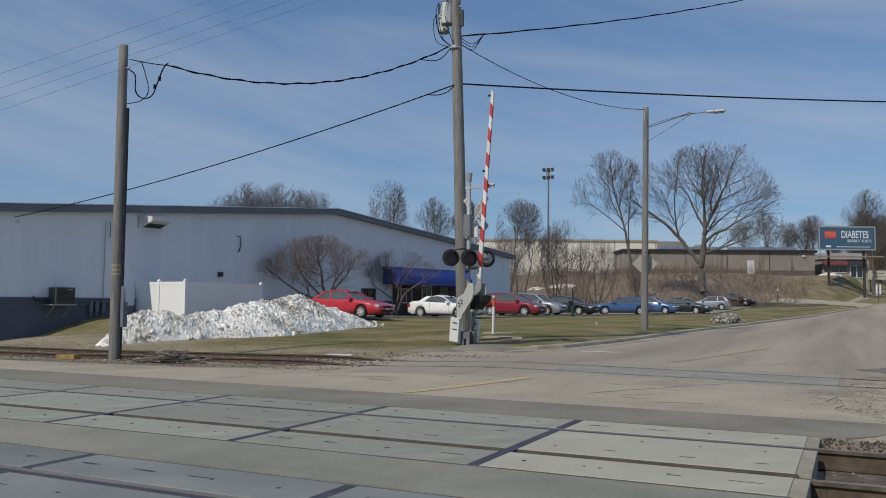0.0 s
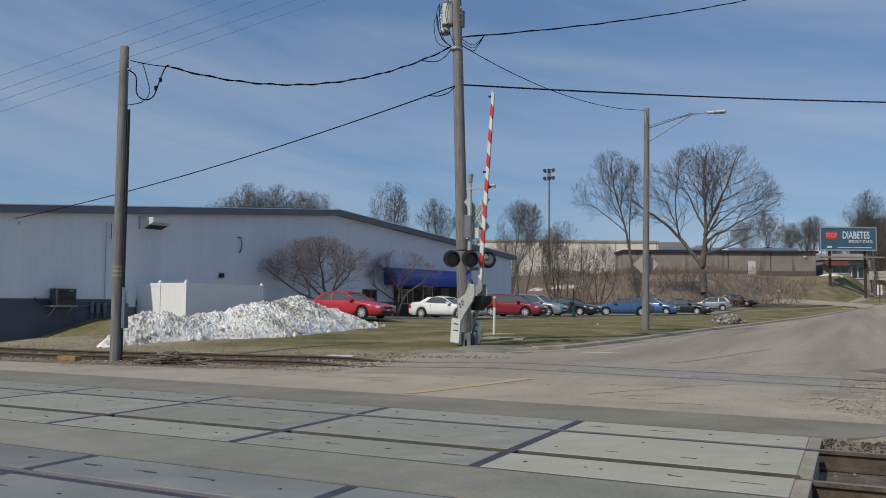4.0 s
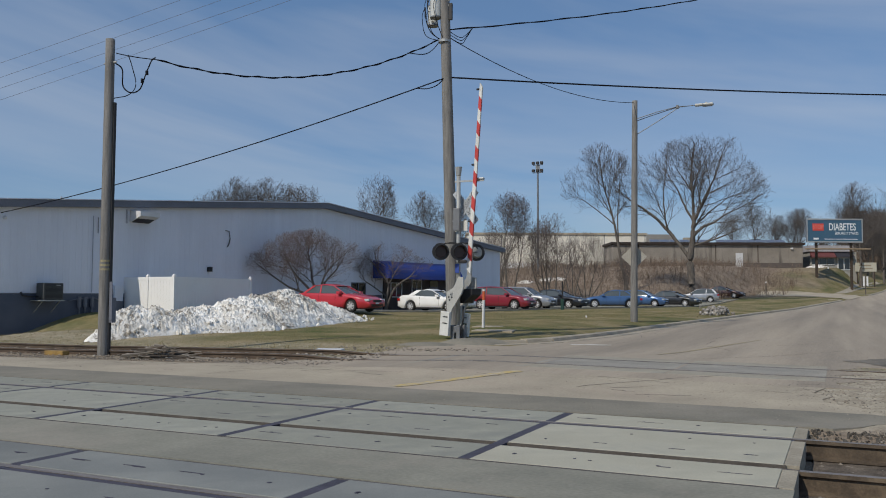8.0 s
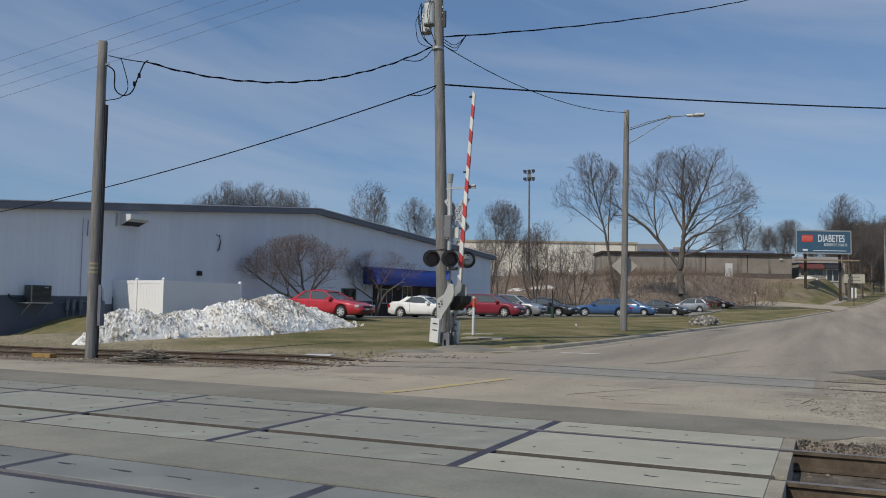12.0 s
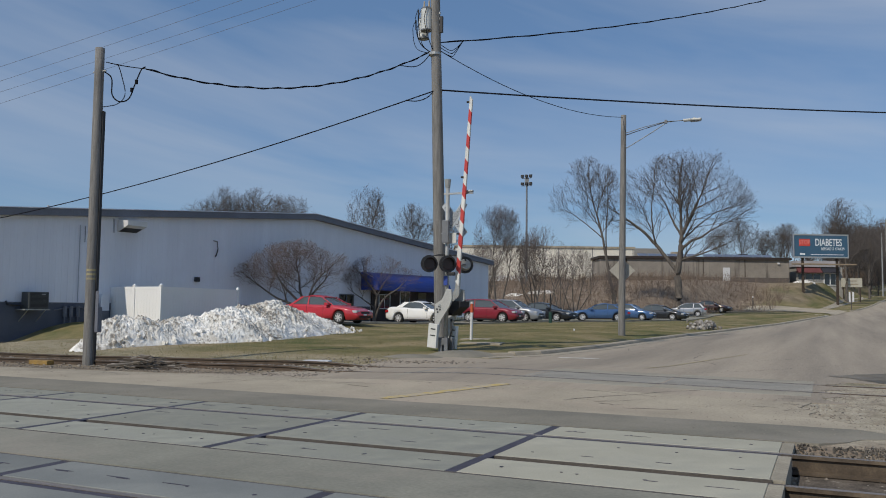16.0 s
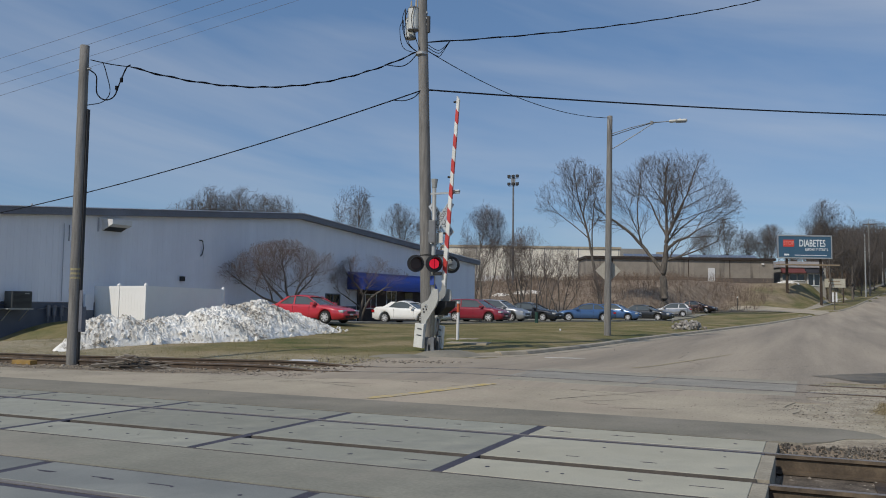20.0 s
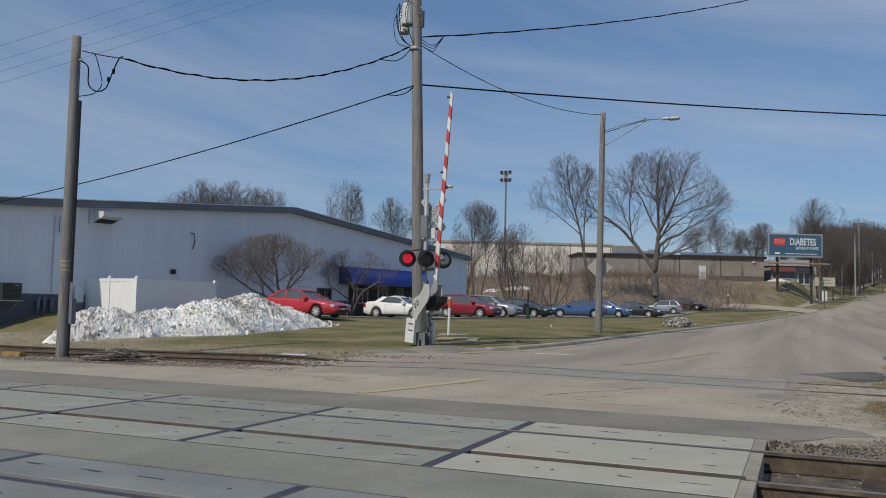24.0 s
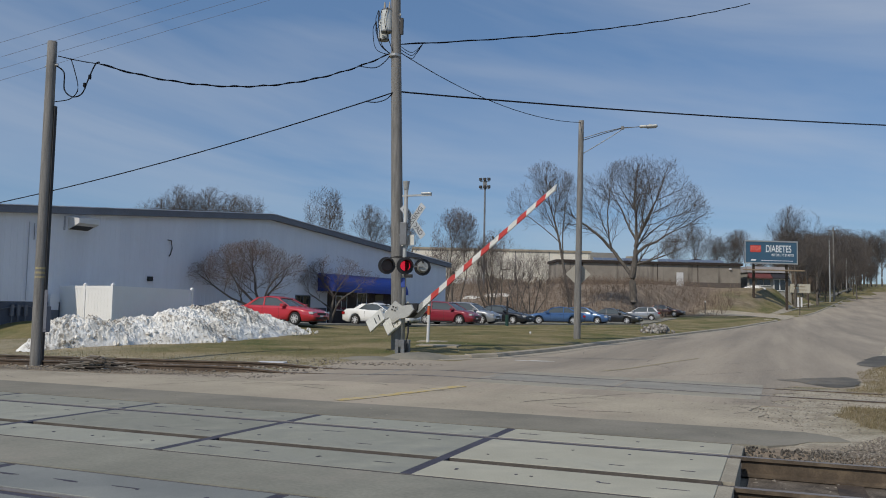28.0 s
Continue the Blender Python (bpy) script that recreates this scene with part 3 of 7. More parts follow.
def panel(parent, x0, x1, y0, y1, z, material, holes=True):
    """A crossing panel with chamfered edges and lifting holes; alike panels share a mesh."""
    key = (round(x1 - x0, 2), round(y1 - y0, 2), material.name)
    if key not in PANEL_MESH:
        bm = bmesh.new()
        w, d = (x1 - x0) / 2, (y1 - y0) / 2
        c = 0.004
        top = [bm.verts.new(p) for p in ((-w + c, -d + c, 0), (w - c, -d + c, 0), (w - c, d - c, 0), (-w + c, d - c, 0))]
        mid = [bm.verts.new(p) for p in ((-w, -d, -c), (w, -d, -c), (w, d, -c), (-w, d, -c))]
        low = [bm.verts.new(p) for p in ((-w, -d, -0.2), (w, -d, -0.2), (w, d, -0.2), (-w, d, -0.2))]
        bm.faces.new(top)
        for r0, r1 in ((top, mid), (mid, low)):
            for k in range(4):
                bm.faces.new((r0[k], r1[k], r1[(k + 1) % 4], r0[(k + 1) % 4]))
        bmesh.ops.recalc_face_normals(bm, faces=bm.faces)
        me = bpy.data.meshes.new("panel")
        bm.to_mesh(me)
        bm.free()
        me.materials.append(material)
        PANEL_MESH[key] = me
    ob = new("panel", PANEL_MESH[key])
    ob.parent = parent
    ob.location = ((x0 + x1) / 2, (y0 + y1) / 2, z)
    return ob


def lag_holes(parent, x0, x1, ya, yb, z, rnd):
    """Recessed lag bolts with short dark smears, joined."""
    bm = bmesh.new()
    for row in (ya, yb):
        x = x0 + 0.3
        while x < x1 - 0.15:
            k = rnd.random()
            if k < 0.62:
                cyl(bm, (x, row, z + 0.0005), (x, row, z + 0.003), rnd.uniform(0.013, 0.02), n=8)
            elif k < 0.9:
                w, h = rnd.uniform(0.04, 0.14), rnd.uniform(0.005, 0.009)
                prism_flat(bm, [(x - w, row), (x - 0.6 * w, row - h), (x + 0.7 * w, row - h * 0.8), (x + w, row + 0.2 * h), (x + 0.3 * w, row + h), (x - 0.7 * w, row + 0.8 * h)], z + 0.0005, z + 0.003)
            x += rnd.uniform(0.5, 0.66)
    return part("lag_bolts", bm, M["joint"], parent, "row of dark lag bolts")


def concrete_crossing(name, joints, y_far, r_far, r_near, y_near, label, first, rest):
    t = thing(name, pose(0, 0, 0), label, "railway crossing", kind="structure")
    rnd = random.Random(5)
    bed = boxbm(joints[-1], joints[0] - 0.02, y_near - 0.03, y_far + 0.03, -0.3, -0.075)
    part("bed", bed, M["joint"], t, "dark rubber bedding")
    for a, b in zip(joints, joints[1:]):
        for y0, y1 in ((r_far + 0.06, y_far), (r_near + 0.12, r_far - 0.12), (y_near, r_near - 0.06)):
            panel(t, b + 0.05, a - 0.05, y0, y1, 0.0, first if a == joints[0] else rest)
            if a > -14:
                if y1 - y0 > 0.9:
                    lag_holes(t, b, a, y0 + 0.3, y1 - 0.3, 0.0, rnd)
                else:
                    lag_holes(t, b, a, (y0 + y1) / 2, (y0 + y1) / 2 + 0.02, 0.0, rnd)
    # joint fillers, a little sunk
    bm = bmesh.new()
    for a in joints[1:]:
        box(bm, a - 0.05, a + 0.05, y_near + 0.01, y_far - 0.01, -0.1, -0.003)
    part("joint_filler", bm, M["joint"], t, "dark rubber joint filler")
    bm = bmesh.new()
    x0, x1 = joints[-1], joints[0] - 0.03
    box(bm, x0, x1, r_far + 0.037, r_far + 0.062, -0.1, -0.016)
    box(bm, x0, x1, r_far - 0.122, r_far - 0.04, -0.1, -0.005)
    box(bm, x0, x1, r_near - 0.062, r_near - 0.044, -0.1, -0.02)
    part("flangeway_lip", boxbm(x0, x1, r_near + 0.098, r_near + 0.122, -0.1, -0.004), M["crack"], t, "dark brown flangeway lip")
    part("flangeway_filler", bm, M["joint"], t, "dark rubber flangeway strip")
    part("flangeway_dirt", boxbm(x0, x1, r_near + 0.037, r_near + 0.097, -0.1, -0.055), M["tie"], t, "dark dirt packed beside the rail")
    part("seal_strip", boxbm(x0, x1, y_near - 0.028, y_near - 0.006, -0.1, -0.002), M["darkjoint"], t, "dark seam along the panels")
    part("seal_strip", boxbm(x0, x1, y_far + 0.006, y_far + 0.028, -0.1, -0.002), M["darkjoint"], t, "dark seam along the panels")
    return t


MID_J = [-0.37] + [-0.30 - 2.43 * i for i in range(1, 16)]
mid = concrete_crossing("crossing_middle", MID_J, 9.08, 8.36, 6.92, 6.19, "grey concrete crossing panels set around steel rails", M["cream"], M["concrete"])
# steel end plate of the panels
for y0, y1 in ((8.42, 9.08), (7.04, 8.24), (6.19, 6.86)):
    part("end_beam", boxbm(-0.418, -0.305, y0, y1, -0.2, -0.004, bevel=0.006), M["endbeam"], mid, "tan end beam of the panels")
for yy, tp in ((8.36, "railtop"), (6.92, "railgrey")):
    zr = -0.002 if yy > 8 else -0.016
    rail_part(mid, [(-40, yy, zr), (-0.3, yy, zr)], "railgrey", tp)
    rail_part(mid, [(-0.3, yy, zr), (60, yy, zr)])
bm = bmesh.new()
_r = random.Random(8)
for i in range(100):
    x = 0.05 + 0.54 * i
    box(bm, x - 0.11, x + 0.11, 6.92 - 0.62, 8.36 + 0.62, -0.33, -0.175 + _r.uniform(-0.01, 0.006))
part("ties", bm, M["tie"], mid, "dark creosoted timber ties")["kind"] = "stuff"
NEAR_J = [1.85 - 2.51 * i for i in range(16)]
near = concrete_crossing("crossing_near", NEAR_J, 5.105, 4.41, 2.97, 2.25, "bluish grey concrete crossing panels with drill holes", M["bluepanel"], M["bluepanel"])
for yy in (4.41, 2.97):
    rail_part(near, [(-40, yy, -0.002), (1.83, yy, -0.002)], "railgrey")
    rail_part(near, [(1.83, yy, -0.002), (60, yy, -0.002)])

# far track: flush in the street, open on both sides of it
FAR_N, FAR_F = 14.45, 15.95


def far_pts(yy, x0, x1, lift):
    n = max(2, int((x1 - x0) / 1.0))
    return [(x0 + (x1 - x0) * i / n, yy, zg(x0 + (x1 - x0) * i / n, yy) + lift(x0 + (x1 - x0) * i / n)) for i in range(n + 1)]


far = thing("track_far", pose(0, 0, 0), "rusty railway track crossing the street and running past the lawn", "railway track", kind="structure")
for yy in (FAR_N, FAR_F):
    rail_part(far, far_pts(yy, -60, 40, lambda x: 0.006 + 0.11 * smooth(-8.4, -10.5, x) + 0.01 * smooth(-0.2, 1, x)), "railfar")
FAR_J = [-0.2, -2.55, -4.9, -7.25]
for a, b in zip(FAR_J, FAR_J[1:]):
    for y0, y1, mm in ((FAR_F + 0.07, FAR_F + 0.75, "oldpanel"), (FAR_N + 0.13, FAR_F - 0.13, "darkpanel"), (FAR_N - 0.75, FAR_N - 0.07, "oldpanel")):
        za, zb = zg(a, 15.2), zg(b, 15.2)
        p = panel(far, b + 0.025, a - 0.025, y0, y1, (zg(a, (y0 + y1) / 2) + zg(b, (y0 + y1) / 2)) / 2 + 0.003, M[mm])
        p.rotation_euler = (0, math.atan2(zb - za, a - b), 0)
bm = bmesh.new()
for a in FAR_J[1:-1]:
    for i in range(12):
        y = FAR_N - 0.75 + i * 0.25
        box(bm, a - 0.022, a + 0.022, y, y + 0.25, zg(a, y + 0.12) - 0.05, zg(a, y + 0.12) - 0.001)
for yy in (FAR_N, FAR_F):
    for i in range(36):
        x = -7.3 + i * 0.197
        box(bm, x, x + 0.199, yy - 0.135, yy - 0.04, zg(x + 0.13, yy) - 0.05, zg(x + 0.13, yy) + 0.004)
        box(bm, x, x + 0.199, yy + 0.04, yy + 0.075, zg(x + 0.13, yy) - 0.05, zg(x + 0.13, yy) + 0.004)
part("joint_filler", bm, M["joint_worn"], far, "worn grey joint filler")
bm = bmesh.new()
for i in range(70):
    x = -9.4 - 0.56 * i
    box(bm, x - 0.11, x + 0.11, FAR_N - 0.55, FAR_F + 0.55, zg(x, 15.2) - 0.25, zg(x, 15.2) - 0.03)
part("ties", bm, M["tie"], far, "dark weathered timber ties")["kind"] = "stuff"

# ---- kerb ----
def kerb_line():
    pts = []
    for y in [20.9, 21.4, 22, 23, 24] + [25 + 2.5 * i for i in range(29)]:
        x = left_edge(y)
        pts.append((x - 0.9 * smooth(23.0, 20.5, y), y))
    s, q = sq(*pts[-1])
    for k in range(1, 7):
        a = radians(15 * k)
        pts.append(st(s + 2.4 * math.sin(a), 1.5 * (1 - math.cos(a))))
    return pts


def build_kerb(name, pts, label):
    """A kerb in cast lengths with a gutter lip."""
    k = thing(name, pose(0, 0, 0), label, "kerb", kind="structure")
    prof = [(0.5, -0.25), (0.49, 0.008), (0.1, 0.012), (0.095, 0.03), (0.065, 0.095), (0.03, 0.11), (-0.16, 0.116), (-0.175, 0.09), (-0.21, -0.25)]
    for (x0, y0), (x1, y1) in zip(pts, pts[1:]):
        d = Vector((x1 - x0, y1 - y0, 0))
        if d.length < 0.01:
            continue
        u = d.normalized()
        w = Vector((u.y, -u.x, 0))
        g = 0.012
        bm = bmesh.new()
        ra, rb = [], []
        f = smooth(20.4, 22.4, (y0 + y1) / 2) * 0.85 + 0.15
        for ring, p, e in ((ra, Vector((x0, y0, 0)), g), (rb, Vector((x1, y1, 0)), -g)):
            pz = z_at_road(p.x, p.y)
            for o, z in prof:
                v = p + u * e + w * o
                ring.append(bm.verts.new((v.x, v.y, pz + (z * f if z > 0.02 else z))))
        n = len(prof)
        for i in range(n):
            bm.faces.new((ra[i], rb[i], rb[(i + 1) % n], ra[(i + 1) % n]))
        bm.faces.new(ra[::-1])
        bm.faces.new(rb)
        bmesh.ops.recalc_face_normals(bm, faces=bm.faces)
        part("kerb_stone", bm, M["kerb"], k)
    return k


def z_at_road(x, y):
    s, q = sq(x, y)
    return z_street(s) * smooth(14, 19, y) + z_track(x) * smooth(10.5, 14.0, y) * smooth(20.5, 16.5, y)


build_kerb("kerb", kerb_line(), "weathered concrete kerb along the lawn")


def road_strip(name, pts, w, material, label, category, lift=0.006):
    """A thin painted or worn strip that lies on the road."""
    verts, faces = [], []
    for i, (x, y) in enumerate(pts):
        a, b = pts[max(0, i - 1)], pts[min(len(pts) - 1, i + 1)]
        d = Vector((b[0] - a[0], b[1] - a[1])).normalized()
        ww = w[i] if isinstance(w, (list, tuple)) else w
        for s_ in (-1, 1):
            px, py = x - d.y * ww / 2 * s_, y + d.x * ww / 2 * s_
            verts.append((px, py, zg(px, py) + lift))
    for i in range(len(pts) - 1):
        faces.append((2 * i, 2 * i + 2, 2 * i + 3, 2 * i + 1))
    ob = raw(name, verts, faces, material)
    return tagged(ob, label, category, kind="structure")


def line(p, q, n):
    return [(p[0] + (q[0] - p[0]) * i / n, p[1] + (q[1] - p[1]) * i / n) for i in range(n + 1)]


road_strip("yellow_line", line((-5.75, 10.6), (-4.75, 13.0), 8), 0.2, M["yellow"], "worn yellow centre line on the pavement", "road marking")
road_strip("yellow_line_far", line((-3.6, 18.6), (-2.2, 27), 10), 0.1, M["fadedyellow"], "faded yellow centre line on the street", "road marking")
road_strip("stop_line", line((-6.55, 22.0), (-5.5, 22.1), 4), 0.34, M["wornwhite"], "worn white stop line on the street", "road marking")
_r = random.Random(11)
CRACKS = [((-2.6, 17.2), (0.3, 23.0)), ((-3.4, 11.6), (-1.6, 14.0)), ((-4.4, 22.0), (-2.0, 22.4)), ((-1.6, 24), (-0.2, 26)), ((-9.4, 10.9), (-9.0, 12.6)), ((-0.6, 13.2), (1.0, 13.4)), ((-24, 12.3), (-11.5, 12.5)), ((-10.6, 12.4), (-6.5, 12.2))]
for _ in range(34):
    x, y, a, ln = _r.uniform(-16, 1), _r.uniform(10.7, 13.0), _r.uniform(-0.6, 0.9), _r.uniform(0.25, 1.3)
    CRACKS.append(((x, y), (x + ln * math.cos(a), min(13.1, y + ln * math.sin(a)))))
for _ in range(26):
    s_, q_, a, ln = _r.uniform(-3, 40), -_r.uniform(1, 9.6), _r.uniform(-0.5, 2.0), _r.uniform(0.4, 2.2)
    x, y = st(s_, q_)
    CRACKS.append(((x, y), (x + ln * math.cos(a), y + ln * math.sin(a))))
for p, q in CRACKS:
    pts = [(x + _r.uniform(-0.035, 0.035), y + _r.uniform(-0.035, 0.035)) for x, y in line(p, q, max(4, int(4 * math.hypot(q[0] - p[0], q[1] - p[1]))))]
    road_strip("road_crack", pts, [_r.uniform(0.006, 0.022) for _ in pts], M["crack"], "dark crack in the worn pavement", "crack", 0.004)

# ---- metal building ----
def build_building():
    W, D, EAVE, PEAK = 42.4, 38.0, 4.95, 6.72
    b = thing("warehouse", pose(-32.69, 23.44, 0, 0, 0, 80.24), "blue-grey metal warehouse with dark base band and low gable", "building")
    def top(u):
        return EAVE + (PEAK - EAVE) * (1 - abs(u - W / 2) / (W / 2))
    bm = bmesh.new()
    prism(bm, [(0, -1), (W, -1), (W, EAVE), (W / 2, PEAK), (0, EAVE)], 0.0, 0.25)
    part("gable_wall", bm, M["siding"], b, "blue-grey ribbed metal siding")
    bm = bmesh.new()
    prism(bm, [(0, -1), (W, -1), (W, EAVE), (W / 2, PEAK), (0, EAVE)], D - 0.25, D)
    part("back_wall", bm, M["siding"], b)
    part("side_wall", boxbm(0.0, 0.25, 0.26, D - 0.26, -1, EAVE), M["siding"], b)
    part("side_wall", boxbm(W - 0.25, W, 0.26, D - 0.26, -1, EAVE), M["siding"], b)
    # ribs of the siding
    verts, faces = [], []
    def rib(u, z0, z1, d=0.007):
        n = len(verts)
        for z in (z0, z1):
            verts.extend([(u - 0.035, -0.001, z), (u - 0.018, -d, z), (u + 0.018, -d, z), (u + 0.035, -0.001, z)])
        for k in range(3):
            faces.append((n + k, n + k + 1, n + 5 + k, n + 4 + k))
    u = 0.3
    while u < W - 0.2:
        if not 27.0 < u < 35.2:
            rib(u, 1.36, top(u) - 0.02)
        else:
            rib(u, 3.3, top(u) - 0.02)
        u += 0.305
    raw("siding_ribs", verts, faces, M["siding"], b)["kind"] = "stuff"
    # dark base band
    for u0, u1 in ((0.02, 26.9), (35.3, W - 0.02)):
        bm = bmesh.new()
        box(bm, u0, u1, -0.03, -0.001, -1, 1.32)
        part("base_band", bm, M["wainscot"], b, "dark blue base band")
    part("drip_edge", boxbm(0.02, 26.9, -0.045, -0.002, 1.322, 1.355), M["fascia"], b)
    # roof with a deep fascia
    for sgn in (0, 1):
        u0, u1 = (-0.35, W / 2) if sgn == 0 else (W / 2, W + 0.35)
        z0, z1 = (EAVE - 0.03, PEAK) if sgn == 0 else (PEAK, EAVE - 0.03)
        bm = bmesh.new()
        prism(bm, [(u0, z0), (u1, z1), (u1, z1 + 0.33), (u0, z0 + 0.33)], -0.32, D + 0.3)
        part("roof", bm, M["fascia"], b, "dark blue-grey roof edge")
        bm = bmesh.new()
        prism(bm, [(u0, z0 + 0.332), (u1, z1 + 0.332), (u1, z1 + 0.37), (u0, z0 + 0.37)], -0.36, D + 0.32)
        part("roof_trim", bm, M["siding"], b, "lighter metal rake trim")
    part("corner_trim", boxbm(-0.03, 0.22, -0.05, -0.003, -1, EAVE - 0.03), M["whitepaint"], b, "white corner trim")
    part("downspout", boxbm(-0.14, -0.04, -0.16, -0.05, -0.8, EAVE), M["whitepaint"], b, "white downspout")
    # entrance: dark brick front with two windows under a curved blue awning
    part("entrance_front", boxbm(27.0, 35.2, -0.12, -0.001, -0.4, 3.28), M["darkbrick"], b, "dark brick entrance front")
    for u0, u1, z0, z1, nm in ((27.75, 28.9, 1.25, 2.15, "window"), (30.15, 31.2, 1.35, 2.4, "window"), (23.8, 25.15, 1.2, 2.1, "window")):
        y = -0.125 if u0 > 27 else -0.005
        w = part(nm, boxbm(u0, u1, y - 0.02, y, z0, z1), M["glass"], b, "dark glass window")
        for a in ((u0 - 0.06, u0, z0 - 0.06, z1 + 0.06), (u1, u1 + 0.06, z0 - 0.06, z1 + 0.06), (u0, u1, z0 - 0.06, z0), (u0, u1, z1, z1 + 0.06)):
            part("window_frame", boxbm(a[0], a[1], y - 0.05, y, a[2], a[3]), M["whitepaint"] if u0 > 27 else M["fascia"], w)
        part("mullion", boxbm((u0 + u1) / 2 - 0.02, (u0 + u1) / 2 + 0.02, y - 0.045, y, z0, z1), M["whitepaint"] if u0 > 27 else M["fascia"], w)
    part("entrance_door", boxbm(32.3, 33.3, -0.15, -0.121, 0.3, 2.4), M["glass"], b, "dark glass entrance door")
    bm = bmesh.new()
    prof = [(0, 3.66)] + [(-1.5 * math.sin(radians(a)), 2.5 + 1.16 * math.cos(radians(a))) for a in range(10, 91, 10)] + [(-1.5, 2.42), (-1.46, 2.42), (-1.44, 2.5)] + [(-1.45 * math.sin(radians(a)), 2.5 + 1.12 * math.cos(radians(a))) for a in range(80, 0, -20)] + [(0, 3.6)]
    rings = [[bm.verts.new((u, y - 0.13, z)) for y, z in prof] for u in (25.8, 34.4)]
    n = len(prof)
    for k in range(n):
        bm.faces.new((rings[0][k], rings[0][(k + 1) % n], rings[1][(k + 1) % n], rings[1][k]))
    for r in rings:
        v = [x for x in r]
        bm.faces.new(v)
    bmesh.ops.recalc_face_normals(bm, faces=bm.faces)
    part("awning", bm, M["awning"], b, "curved bright blue fabric awning")
    for u in (25.8, 34.4):
        bm = bmesh.new()
        v = [bm.verts.new((u, -0.13, 3.6)), bm.verts.new((u, -0.13, 2.46))] + [bm.verts.new((u, -0.13 - 1.44 * math.sin(radians(a)), 2.46 + 1.12 * math.cos(radians(a)))) for a in range(90, 0, -15)]
        bm.faces.new(v)
        part("awning_end", bm, M["awning"], b)
    # things fixed to the wall
    v = part("vent_hood", bmesh.new(), M["whitepaint"], b, "white metal exhaust hood")
    bm = bmesh.new()
    prism(bm, [(-0.85, 5.12), (-0.85, 5.36), (0, 5.42), (0, 4.84)], 7.35, 8.45)
    bmesh.ops.transform(bm, matrix=Matrix(((0, 1, 0, 0), (1, 0, 0, 0), (0, 0, 1, 0), (0, 0, 0, 1))), verts=bm.verts)
    bmesh.ops.recalc_face_normals(bm, faces=bm.faces)
    bm.to_mesh(v.data)
    bm.free()
    # flat sheet under the solid hood, the opening's shade painted black
    bm = bmesh.new()
    q = [bm.verts.new(p) for p in ((7.4, -0.82, 5.115), (8.4, -0.82, 5.115), (8.4, -0.04, 4.845), (7.4, -0.04, 4.845))]
    bm.faces.new(q)
    part("hood_dark_sheet", bm, M["black"], v, "black sheet for the shaded hood opening")
    part("hood_frame", boxbm(7.12, 7.2, -0.04, -0.003, 4.78, 5.45), M["conduit"], b)
    part("conduit", cylbm((5.38, -0.04, 1.4), (5.38, -0.04, 5.0), 0.018), M["conduit"], b)
    part("conduit", cylbm((5.62, -0.06, 4.2), (5.62, -0.06, 4.95), 0.02), M["fascia"], b)
    bm = bmesh.new()
    tube(bm, [(13.3, -0.05, 4.82), (13.5, -0.1, 4.8), (13.6, -0.08, 4.4), (13.5, -0.08, 4.05), (13.42, -0.07, 3.95)], 0.03)
    part("service_entry", bm, M["black"], b)
    part("wall_light", boxbm(12.1, 12.32, -0.22, -0.01, 2.55, 2.8, bevel=0.02), M["black"], b, "black wall light")
    part("camera_dome", cylbm((1.2, -0.14, 4.56), (1.2, -0.02, 4.62), 0.06, 0.09), M["whitepaint"], b)
    bm = bmesh.new()
    for u in (4.7, 5.0, 5.35):
        cyl(bm, (u, -0.14, 0.7), (u, -0.14, 1.2), 0.09, n=10)
        cyl(bm, (u, -0.14, 0.1), (u, -0.14, 0.7), 0.03, n=8)
    tube(bm, [(4.2, -0.1, 1.0), (4.7, -0.14, 1.1), (5.4, -0.14, 1.15), (6.0, -0.1, 1.0)], 0.03)
    part("gas_meter", bm, M["fascia"], b, "grey gas meters and pipes")
    part("utility_box", boxbm(6.5, 6.95, -0.2, -0.035, 0.25, 0.98, bevel=0.015), M["fascia"], b)
    part("utility_box", boxbm(6.5, 6.95, -0.2, -0.035, 0.99, 1.75, bevel=0.015), M["siding"], b)
    part("roof_vent", cylbm((4.95, 2, 5.2), (4.95, 2, 6.0), 0.05), M["galv"], b)
    return b


warehouse = build_building()


def build_ac():
    t = thing("air_conditioner", pose(-32.69, 23.44, 0, 0, 0, 80.24), "dark grey outdoor air conditioner on a wall bracket", "air conditioner")
    part("cabinet", boxbm(2.65, 3.55, -0.75, -0.12, 1.06, 1.8, bevel=0.03), mat("unit_grey", (0.07, 0.075, 0.075), (0.05, 0.055, 0.055), 0.5, 3, 40, 0.1), t)
    bm = bmesh.new()
    for i in range(12):
        box(bm, 2.7, 3.5, -0.765, -0.752, 1.14 + i * 0.052, 1.165 + i * 0.052)
    part("louvres", bm, M["black"], t, "dark louvred grille")
    part("badge", boxbm(3.2, 3.4, -0.775, -0.766, 1.68, 1.72), M["alum"], t)
    part("bracket", boxbm(2.45, 3.6, -0.8, -0.04, 1.0, 1.05), M["alum"], t, "pale metal shelf bracket")
    for u in (2.6, 3.4):
        part("brace", cylbm((u, -0.75, 1.0), (u, -0.05, 0.5), 0.02, n=6), M["alum"], t)
    bm = bmesh.new()
    tube(bm, [(2.0, -0.05, 1.4), (2.05, -0.1, 1.25), (2.3, -0.2, 1.2), (2.65, -0.3, 1.2)], 0.04)
    part("pipe", bm, M["black"], t)


build_ac()


